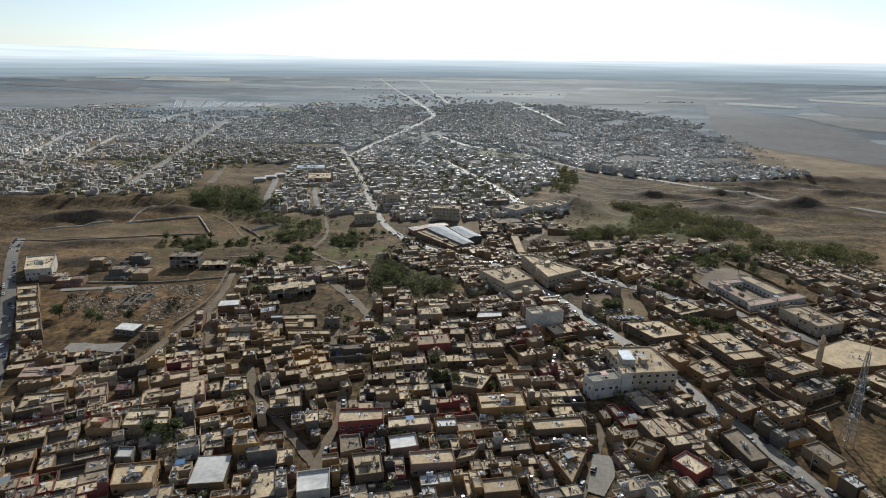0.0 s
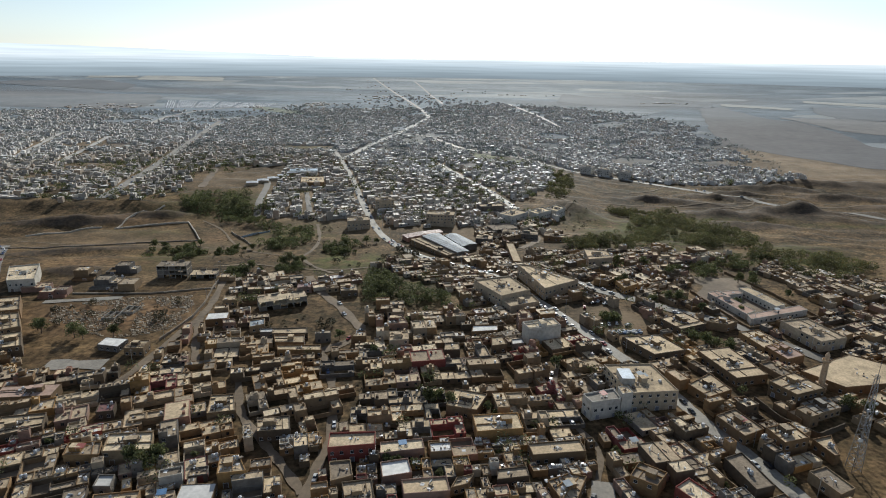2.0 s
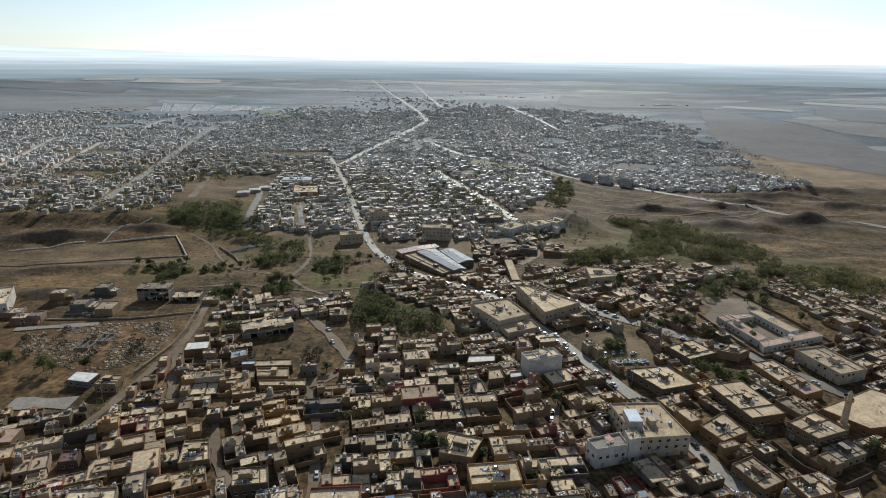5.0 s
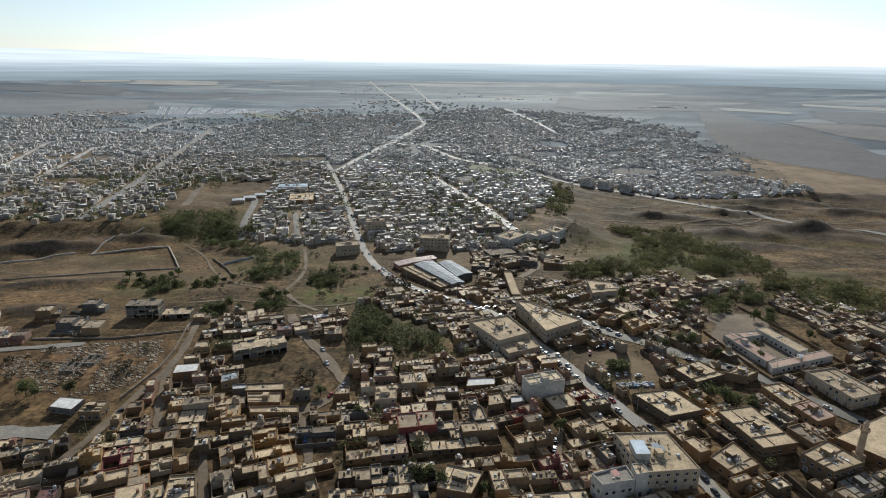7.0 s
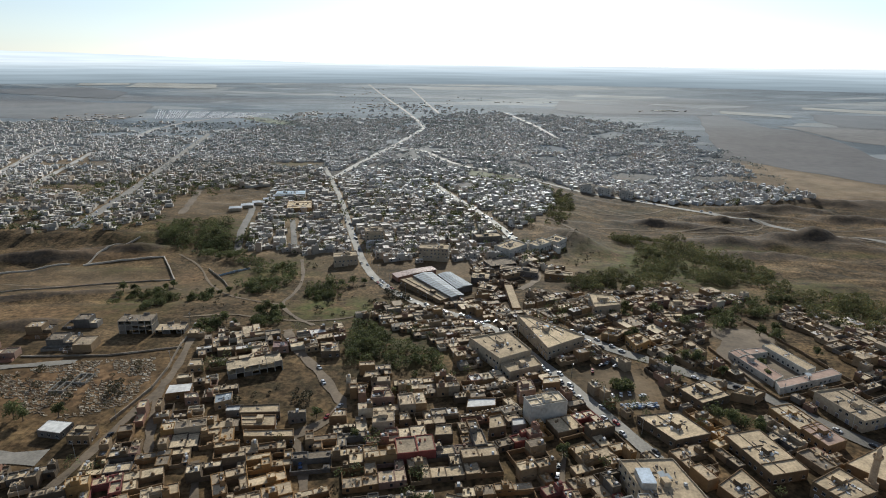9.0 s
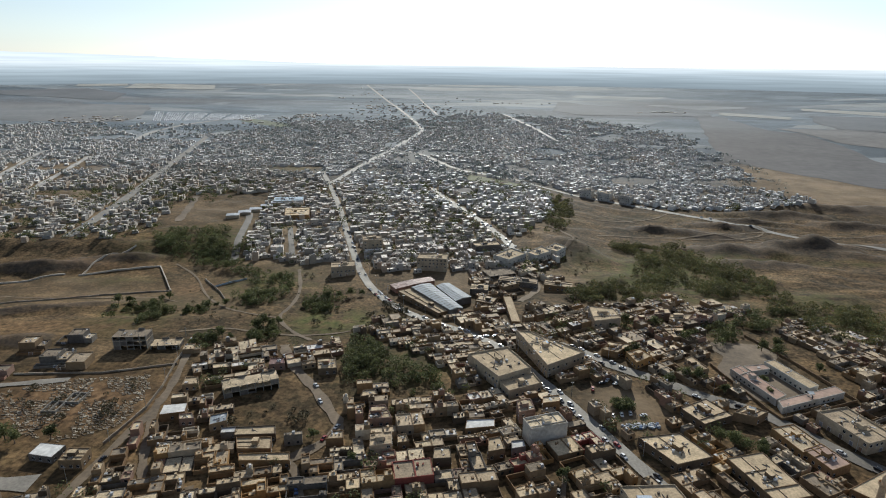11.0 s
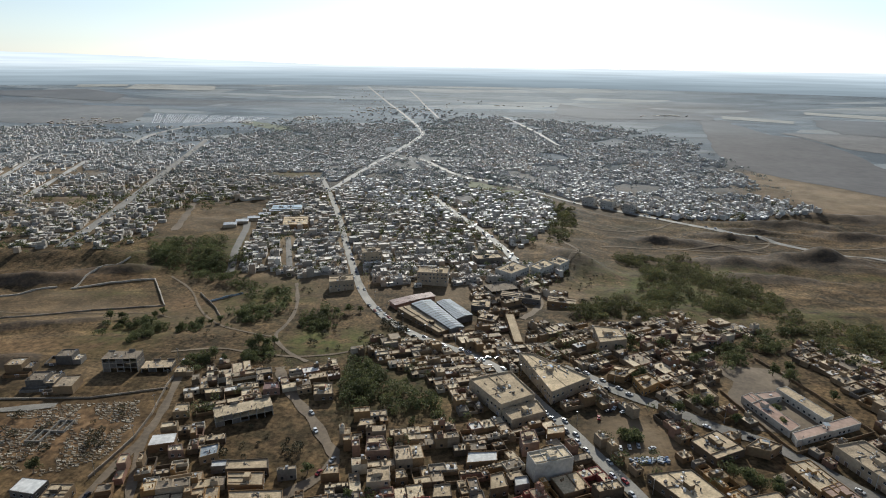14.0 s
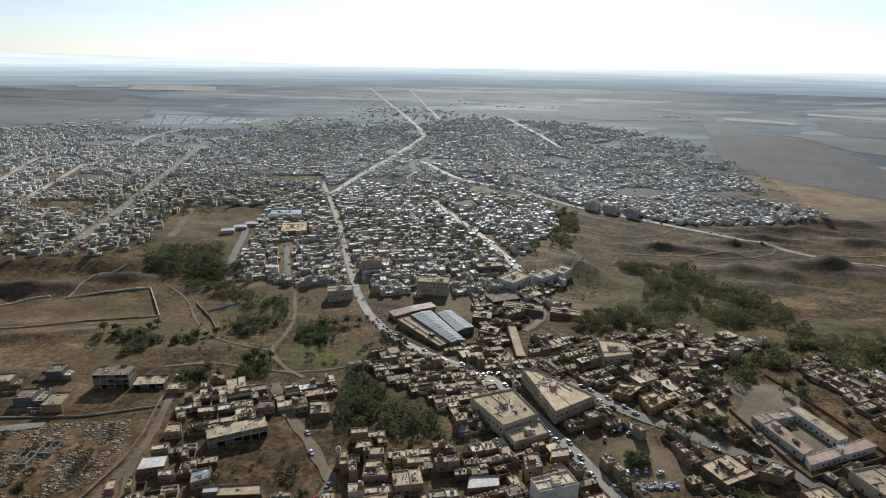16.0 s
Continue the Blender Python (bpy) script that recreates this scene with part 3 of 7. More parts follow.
M_FALLOW = soil_sheet("fallow_soil", [(0.125, 0.115, 0.108), (0.18, 0.162, 0.146)])
M_MEADOW = soil_sheet("dry_meadow", [(0.10, 0.11, 0.06), (0.165, 0.165, 0.09)])

def field_sheet(pts, mat, label):
    edge = []
    for (x0, y0), (x1, y1) in zip(pts, pts[1:] + pts[:1]):
        k = max(1, int(math.hypot(x1 - x0, y1 - y0) / 30))
        for i in range(k):
            x, y = x0 + (x1 - x0) * i / k, y0 + (y1 - y0) * i / k
            w = min(14, 0.008 * y)
            edge.append(Vector((x + w * noise.noise((x * 0.01, y * 0.01, 1)), y + 1.6 * w * noise.noise((x * 0.01, y * 0.01, 8)))))
    xs, ys = [v.x for v in edge], [v.y for v in edge]
    inner = [Vector((x, y)) for x in np.arange(min(xs), max(xs), 55) for y in np.arange(min(ys), max(ys), 55)]
    vs, _, fs, *_ = geometry.delaunay_2d_cdt(edge + inner, [], [list(range(len(edge)))], 1, 0.01)
    me = bpy.data.meshes.new("field")
    me.from_pydata([(v.x, v.y, float(ground_z(v.x, v.y)) + 0.12 + 0.0005 * max(0, v.y - 600)) for v in vs], [], fs)
    me.materials.append(mat)
    if me.polygons[0].normal.z < 0:
        me.flip_normals()
    return tagged(new("field", me), label, "field", kind="structure")

DARK_FIELD, PALE_FIELD = "dark ploughed field on the plain", "pale dry stubble field on the plain"
field_sheet([(721, 1635), (669, 1430), (701, 1339), (733, 1274), (762, 1216), (805, 1135), (849, 1088), (1052, 1341), (1024, 1436), (1065, 1636), (1095, 1868), (1030, 1929), (1075, 2282), (1120, 2450), (982, 2347), (779, 1799)], M_PLOUGH, DARK_FIELD)
field_sheet([(622, 3200), (742, 3000), (984, 2834), (1128, 2568), (1056, 2365), (974, 2420), (579, 2420), (485, 2600)], M_PLOUGH, DARK_FIELD)
field_sheet([(1501, 2494), (1903, 2407), (1459, 1853), (1281, 1977), (1332, 2188)], M_PLOUGH, DARK_FIELD)
field_sheet([(1193, 2640), (1387, 2420), (1320, 2310), (1140, 2490)], M_STUBBLE, PALE_FIELD)
field_sheet([(1663, 2837), (1899, 2645), (1986, 2540), (1920, 2440), (1786, 2510), (1613, 2731)], M_STUBBLE, PALE_FIELD)
field_sheet([(1100, 1880), (1085, 1990), (1300, 1960), (1450, 1830), (1240, 1560), (1100, 1690)], M_FALLOW, "brown fallow field on the plain")
field_sheet([(-2018, 2729), (-1252, 2760), (-1060, 2260), (-1000, 2010), (-1303, 2006), (-1500, 2019)], M_FALLOW, "brown fallow field beside the tents")
field_sheet([(-2301, 3140), (-1536, 2960), (-1640, 3324), (-2001, 3600), (-2330, 3346)], M_PLOUGH, DARK_FIELD)
field_sheet([(-2138, 3700), (-2278, 4040), (-2002, 4100), (-1900, 3860)], M_STUBBLE, PALE_FIELD)
field_sheet([(-1829, 3671), (-1336, 3738), (-1435, 4050), (-1950, 4090)], M_STUBBLE, PALE_FIELD)
field_sheet([(-653, 2174), (-424, 1960), (-405, 1900), (-500, 1910), (-640, 2060)], M_MEADOW, "patch of dry green meadow by the town")
field_sheet([(59, 1132), (140, 1048), (125, 1012), (55, 1078)], M_MEADOW, "grass strip along the east road")
field_sheet([(31, 998), (54, 997), (66, 946), (30, 948)], M_FALLOW, "bare brown playing field between houses")

# ---- roads ----
def strip(name, pts, width, mat, label, lift=0.25, smooth=True):
    p = np.array(pts, float)
    if smooth:
        for _ in range(2):
            q = [p[0]]
            for a, b in zip(p[:-1], p[1:]):
                q += [a * 0.75 + b * 0.25, a * 0.25 + b * 0.75]
            q.append(p[-1])
            p = np.array(q)
    fine = []
    for a, b in zip(p[:-1], p[1:]):
        k = max(1, int(np.hypot(*(b - a)) / (7 if b[1] < 1000 else 25)))
        fine += [a + (b - a) * i / k for i in range(k)]
    p = np.array(fine + [p[-1]])
    d = np.gradient(p, axis=0)
    nrm = np.stack([-d[:, 1], d[:, 0]], -1) / np.hypot(d[:, 0], d[:, 1])[:, None]
    vs, fs = [], []
    for i, (c, nn) in enumerate(zip(p, nrm)):
        w = width / 2 * (1 + (0.06 if mat in (M_ASPHALT, M_ROAD_PALE) else 0.22) * math.sin(i * 1.7 + math.sin(i * 0.6)))
        ups = lift + 0.12 + 0.0006 * max(0, c[1] - 600)
        for k in (-1, 0, 1):
            q = c + nn * w * k
            vs.append((q[0], q[1], float(ground_z(*q)) + ups + (0.05 if k == 0 else 0)))
        if i:
            o = i * 3
            fs += [(o - 3, o - 2, o + 1, o), (o - 2, o - 1, o + 2, o + 1)]
    me = bpy.data.meshes.new(name)
    me.from_pydata(vs, [], fs)
    me.materials.append(mat)
    me.update()
    if me.polygons[0].normal.z < 0:
        me.flip_normals()
    return tagged(new(name, me), label, "road", kind="structure")

ROAD_LABEL = {True: "worn grey asphalt street with dusty edges", False: "pale packed dirt lane between houses"}
for nm, (pts, wid, paved) in ROADS.items():
    strip("road_" + nm, pts, wid, M_ROAD_DUST if nm in ("north_road", "camp_road", "far_lane", "quarter_street", "barracks_street", "barracks_lane") else M_ROAD_PALE if nm in ("main_road", "east_road", "west_street", "shop_street") else M_ASPHALT if paved else M_TRACK if nm.endswith(("track", "path")) and nm != "valley_path" else M_DIRT, ROAD_LABEL[paved], 0.25 if paved else 0.2)

# ---- where houses may stand ----
P_NEAR = [(-350, 440), (-300, 385), (-252, 318), (-165, 300), (-152, 345), (-150, 420), (-140, 452), (-95, 437), (-60, 452), (-45, 492), (-7, 487), (55, 520), (105, 515), (150, 518), (200, 545), (262, 500), (300, 450), (345, 420), (345, 130), (-330, 130), (-330, 420)]
P_LEFT = [(-1390, 760), (-1090, 720), (-420, 690), (-345, 705), (-325, 770), (-360, 930), (-250, 960), (-240, 1200), (-390, 1860), (-487, 1850), (-572, 1739), (-636, 1772), (-622, 1630), (-700, 1578), (-901, 1779), (-1057, 1900), (-1200, 1907), (-1390, 1830)]
P_CENTRE = [(-205, 655), (-130, 622), (-75, 622), (-45, 600), (20, 605), (95, 590), (130, 640), (85, 690), (0, 1000), (20, 1200), (-40, 1400), (-16, 2062), (-60, 2190), (-131, 2134), (-242, 2095), (-395, 2116), (-500, 2080), (-430, 1880), (-240, 1200), (-250, 960), (-225, 800)]
P_EAST = [(27, 1215), (120, 1110), (260, 1042), (350, 945), (444, 935), (557, 962), (601, 1093), (613, 1199), (647, 1309), (648, 1413), (679, 1533), (703, 1678), (672, 1775), (658, 1919), (586, 2027), (531, 2172), (389, 2256), (246, 2451), (68, 2406), (-16, 2062), (-40, 1400)]
P_TRI = [(92, 715), (-12, 1020), (-20, 1120), (40, 1170), (130, 1085), (185, 1010), (165, 870), (135, 800)]
P_SHOPS = [(20, 478), (66, 500), (70, 545), (118, 555), (130, 590), (95, 600), (30, 600), (32, 550), (36, 520)]
P_FRINGE = [(500, 985), (580, 950), (640, 1090), (680, 1300), (710, 1530), (740, 1700), (700, 1930), (620, 2120), (400, 2420), (120, 2650), (-40, 2960), (-260, 2960), (-330, 2450), (-560, 2250), (-640, 1990), (-1090, 1990), (-1390, 1990), (-1390, 1400), (0, 1300)]
for poly in (P_NEAR, P_LEFT, P_CENTRE, P_EAST, P_TRI, P_SHOPS):
    free |= inside(poly)
town = free.copy()
free |= inside(P_FRINGE)
for poly in ([(-360, 935), (-270, 930), (-215, 760), (-330, 765)],                 # bare yard
             [(-58, 426), (-54, 456), (-43, 448), (-24, 434), (8, 403), (10, 380), (-19, 373), (-23, 386), (-50, 388)],   # gardens
             [(80, 385), (98, 387), (112, 378), (125, 362), (117, 336), (98, 338)],        # waste lot
             [(-95, 395), (-60, 400), (-45, 372), (-60, 358), (-88, 372)],
             [(165, 402), (215, 458), (240, 445), (248, 385), (232, 365), (188, 352)],       # school
             [(-109, 370), (-66, 377), (-54, 351), (-56, 337), (-79, 341), (-102, 346)], [(200, 470), (232, 490), (206, 433), (185, 432)], [(242, 501), (278, 513), (237, 453), (224, 461)],
             [(139, 350), (150, 350), (158, 333), (150, 321), (142, 333)], [(127, 473), (145, 473), (140, 459), (123, 459)],
             [(-305, 1195), (-215, 1200), (-215, 1150), (-300, 1140)],
             [(168, 246), (192, 240), (176, 190), (150, 188), (155, 212)],      # shaded yard behind the mast
             [(59, 1132), (140, 1048), (125, 1012), (55, 1078)], [(31, 998), (54, 997), (66, 946), (30, 948)]):
    free &= ~inside(poly)
for nm, (pts, wid, paved) in ROADS.items():
    free &= ~near_line(pts, wid / 2 + (-0.7 if pts[-1][1] < 400 and not paved else -0.2 if pts[-1][1] < 400 else 1.6))

def is_free(px, py):
    i, j = int((px - GX0) / CELL), int((py - GY0) / CELL)
    return 0 <= i < GNX and 0 <= j < GNY and bool(free[j, i])

def in_town(px, py):
    i, j = int((px - GX0) / CELL), int((py - GY0) / CELL)
    return 0 <= i < GNX and 0 <= j < GNY and bool(town[j, i])

def occupy(cx, cy, w, d, a, grow=0.6):
    c, s = math.cos(a), math.sin(a)
    u, v = (CX - cx) * c + (CY - cy) * s, -(CX - cx) * s + (CY - cy) * c
    free[(np.abs(u) < w / 2 + grow) & (np.abs(v) < d / 2 + grow)] = False

# ---- small builders ----
class Mesh:
    """Collects quads for one mesh."""
    def __init__(self):
        self.v, self.f, self.m = [], [], []

    def quad(self, a, b, c, d, mat=0):
        o = len(self.v)
        self.v += [a, b, c, d]
        self.f.append((o, o + 1, o + 2, o + 3))
        self.m.append(mat)

    def solid(self, pts8, mat=0, bottom=False):
        o = len(self.v)
        self.v += pts8
        fs = [(0, 1, 5, 4), (1, 2, 6, 5), (2, 3, 7, 6), (3, 0, 4, 7), (4, 5, 6, 7)] + ([(3, 2, 1, 0)] if bottom else [])
        self.f += [tuple(o + i for i in f) for f in fs]
        self.m += [mat] * len(fs)

    def box(self, x0, x1, y0, y1, z0, z1, mat=0, bottom=False):
        self.solid([(x0, y0, z0), (x1, y0, z0), (x1, y1, z0), (x0, y1, z0), (x0, y0, z1), (x1, y0, z1), (x1, y1, z1), (x0, y1, z1)], mat, bottom)

    def tub(self, x0, x1, y0, y1, z0, z1, zr, t=0.22, mat=0):
        """Outer walls up to z1, a rim of thickness t, inner faces down to zr: a block with a parapet, or a yard wall."""
        o = len(self.v)
        ring = lambda i, z: [(x0 + i, y0 + i, z), (x1 - i, y0 + i, z), (x1 - i, y1 - i, z), (x0 + i, y1 - i, z)]
        self.v += ring(0, z0) + ring(0, z1) + ring(t, z1) + ring(t, zr)
        for k in range(3):
            for i in range(4):
                j = (i + 1) % 4
                self.f.append((o + 4 * k + i, o + 4 * k + j, o + 4 * k + 4 + j, o + 4 * k + 4 + i))
                self.m.append(mat)

    def cyl(self, cx, cy, z0, z1, r0, r1=None, n=10, mat=0, cap=True):
        r1 = r0 if r1 is None else r1
        o = len(self.v)
        for z, r in ((z0, r0), (z1, r1)):
            self.v += [(cx + r * math.cos(2 * math.pi * i / n), cy + r * math.sin(2 * math.pi * i / n), z) for i in range(n)]
        for i in range(n):
            j = (i + 1) % n
            self.f.append((o + i, o + j, o + n + j, o + n + i))
            self.m.append(mat)
        if cap:
            self.f.append(tuple(o + n + i for i in range(n)))
            self.m.append(mat)

    def data(self, name, *mats):
        me = bpy.data.meshes.new(name)
        me.from_pydata(self.v, [], self.f)
        for mt in mats:
            me.materials.append(mt)
        if len(mats) > 1:
            me.polygons.foreach_set("material_index", self.m)
        return me

def part(name, data, parent, label="", m=None):
    ob = new(name, data)
    ob.parent = parent
    if m is not None:
        ob.matrix_local = m
    return tagged(ob, label) if label else ob

def window_mesh():
    b = Mesh()
    b.box(-0.5, 0.5, -0.06, 0.1, 0, 1, 0, True)
    b.box(-0.47, -0.02, -0.09, 0.0, 0.03, 0.97, 1, True)
    b.box(0.02, 0.47, -0.09, 0.0, 0.03, 0.97, 1, True)
    b.box(-0.56, 0.56, -0.16, 0.1, -0.08, 0.0, 0, True)
    return b.data("window", M_FRAME, M_GLASS)

def door_mesh():
    b = Mesh()
    b.box(-0.55, 0.55, -0.06, 0.1, 0, 1.05, 0, True)
    b.box(-0.45, 0.45, -0.1, 0.0, 0.0, 0.97, 1, True)
    return b.data("door", M_FRAME, M_DOOR)

WINDOW, DOOR = window_mesh(), door_mesh()

def put_opening(root, data, name, side, along, z, w, h, ext):
    """An opening on one side (0 front -y, 1 right, 2 back, 3 left) of a block ext = (x0, x1, y0, y1)."""
    x0, x1, y0, y1 = ext
    place = [(x0 + along * (x1 - x0), y0), (x1, y0 + along * (y1 - y0)), (x1 - along * (x1 - x0), y1), (x0, y1 - along * (y1 - y0))][side]
    m = Matrix.Translation((*place, z)) @ Matrix.Rotation(side * math.pi / 2, 4, "Z") @ Matrix.Diagonal((w, 1, h, 1))
    return part(name, data, root, m=m)

rng = random.Random(11)
YARDS = []
BIG_TOPS = []
HOUSE_TOPS = []     # roofs that can carry tanks and dishes: x, y, z, size
LABELS = {"tan": "flat-roofed tan plaster house", "grey": "flat-roofed bare concrete block house", "pink": "flat-roofed faded pink plaster house",
          "ochre": "flat-roofed ochre plaster house", "white": "flat-roofed dirty white plaster house", "red": "flat-roofed brick-red painted house", "cream": "flat-roofed cream plaster house"}

def house(cx, cy, w, d, a, plan, kind="tan", roof=None, openings=True):
    """plan: blocks (x0, x1, y0, y1, height, parapet), in metres from the lot's middle; height 0 is a walled yard."""
    z = float(ground_z(cx, cy))
    yard = any(p[4] <= 0 for p in plan)
    tall = plan[0][4] > 5
    name = "courtyard_house" if yard else "two_storey_house" if tall else "small_house" if min(w, d) < 6.5 else "house"
    root = new(name)
    root.matrix_world = Matrix.Translation((cx, cy, z)) @ Matrix.Rotation(a, 4, "Z")
    tail = " round a walled yard" if yard else ", two storeys with stair head" if tall else " and parapet"
    tagged(root, LABELS[kind] + tail, "house", name.replace("_", " ") + "s of the old town")
    ca, sa = math.cos(a), math.sin(a)
    for x0, x1, y0, y1, h, par in plan:
        walls, tops = Mesh(), Mesh()
        if h <= 0:
            walls.tub(x0, x1, y0, y1, -2.0, par, 0.05, 0.25)
            walls.quad((x0 + 0.2, y0 + 0.2, 0.3), (x1 - 0.2, y0 + 0.2, 0.3), (x1 - 0.2, y1 - 0.2, 0.3), (x0 + 0.2, y1 - 0.2, 0.3), 1)
            part("yard_wall", walls.data("yard_wall", M_WALL[kind], M_DIRT), root)
            YARDS.append((cx + (x0 + x1) / 2 * ca - (y0 + y1) / 2 * sa, cy + (x0 + x1) / 2 * sa + (y0 + y1) / 2 * ca))
            continue
        walls.tub(x0, x1, y0, y1, -2.0, h + par, h - 0.02)
        mx, my = (x0 + x1) / 2, (y0 + y1) / 2
        HOUSE_TOPS.append((cx + mx * ca - my * sa, cy + mx * sa + my * ca, z + h, x1 - x0 - 1.2, y1 - y0 - 1.2, a))
        if cy > 206:
            walls.f.append((12, 13, 14, 15))
            walls.m.append(1)
            part("room_block", walls.data("room_block", M_WALL[kind], roof or M_ROOF), root)
            continue
        e = 0.21
        tops.quad((x0 + e, y0 + e, h), (x1 - e, y0 + e, h), (x1 - e, y1 - e, h), (x0 + e, y1 - e, h))
        part("wall", walls.data("wall", M_WALL[kind]), root)
        part("roof", tops.data("roof", roof or M_ROOF), root)
    if openings:
        for x0, x1, y0, y1, h, par in plan:
            if h <= 0:
                if rng.random() < 0.6:
                    put_opening(root, DOOR, "gate", 0, rng.uniform(0.25, 0.75), 0.0, 2.2, 1.9, (x0, x1, y0, y1))
                continue
            for side in (0, 1, 3):
                span = (x1 - x0) if side in (0, 2) else (y1 - y0)
                if (side == 1 and cx > 0) or (side == 3 and cx <= 0) or span < 3:
                    continue
                n = max(1, min(3, int(span / 4)))
                for fl in range(max(1, int(h / 3.1))):
                    for k in range(n):
                        if rng.random() < (0.17 if side == 0 else 0.03):
                            put_opening(root, WINDOW, "window", side, (k + 0.5) / n, fl * 3.2 + 1.1, rng.choice((0.9, 1.2, 1.5)), 1.3, (x0, x1, y0, y1))
    return root

def plan_for(w, d, r):
    """A random flat-roofed house in a lot w by d: rooms of several heights round a yard, upper rooms, stair head."""
    hw, hd = w / 2 - 0.12, d / 2 - 0.12
    low, par = r.uniform(2.4, 3.1), r.choice((0.15, 0.25, 0.35, 0.5, 0.8))
    out = []

    def row(x0, x1, y0, y1, h, cuts):
        """Rooms side by side along x, each with its own roof level."""
        xs = [x0] + sorted(x0 + (x1 - x0) * (q + r.uniform(-0.1, 0.1)) for q in cuts) + [x1]
        for a, b in zip(xs[:-1], xs[1:]):
            out.append((a, b, y0, y1, h + r.uniform(-0.45, 0.45), r.choice((0.12, 0.2, 0.35, 0.6))))

    if min(w, d) < 6.5 or r.random() < 0.14:
        h = low if r.random() < 0.8 else low + 3.0
        if w > 11:
            row(-hw, hw, -hd, hd, h, (0.5,))
        else:
            out.append((-hw, hw, -hd, hd, h, par))
        if min(w, d) > 5.5 and r.random() < 0.42:
            bw, bd = r.uniform(2.2, 3.4), r.uniform(2.2, 3.2)
            x0, y0 = r.choice((-hw, hw - bw)), r.choice((-hd, hd - bd))
            out.append((x0 + 0.03, x0 + bw - 0.03, y0 + 0.03, y0 + bd - 0.03, h + r.uniform(2.3, 2.8), r.uniform(0.1, 0.3)))
    else:
        sx, sy = r.choice((-1, 1)), r.choice((-1, 1, 1))
        deep = d * r.uniform(0.34, 0.52)
        ym = hd - deep if sy > 0 else -hd + deep
        back, front = ((ym, hd), (-hd, ym)) if sy > 0 else ((-hd, ym), (ym, hd))
        h1 = low + (2.9 if r.random() < 0.14 else 0)
        row(-hw, hw, *back, h1, (0.5,) if w > 11.5 else ())
        wing = w * r.uniform(0.28, 0.46)
        xm = hw - wing if sx > 0 else -hw + wing
        side, yard = ((xm, hw), (-hw, xm)) if sx > 0 else ((-hw, xm), (xm, hw))
        if r.random() < 0.75:
            out.append((*side, *front, low + r.uniform(-0.5, 0.5) + (2.9 if r.random() < 0.1 else 0), par))
        else:
            yard = (-hw, hw)
        out.append((*yard, *front, 0, r.uniform(1.9, 2.5)))
        if yard[1] - yard[0] > 5 and front[1] - front[0] > 4.5 and r.random() < 0.4:
            bw, bd = r.uniform(2.0, 3.2), r.uniform(1.8, 2.6)
            x0 = r.choice((yard[0] + 0.3, yard[1] - 0.3 - bw))
            y0 = front[0] + 0.3 if sy > 0 else front[1] - 0.3 - bd
            out.append((x0, x0 + bw, y0, y0 + bd, r.uniform(2.1, 2.6), 0.1))
        if deep > 4 and r.random() < 0.4:
            bw = r.uniform(2.4, 3.8)
            x0 = r.uniform(-hw, hw - bw)
            out.append((x0, x0 + bw, back[0] + 0.4, min(back[1] - 0.4, back[0] + 3.6), h1 + r.uniform(2.1, 2.7), 0.15))
    return [(x0, x1, y0, y1, h, p if h > 0 else max(p, 1.9)) for x0, x1, y0, y1, h, p in out if x1 - x0 > 1.2 and y1 - y0 > 1.2]

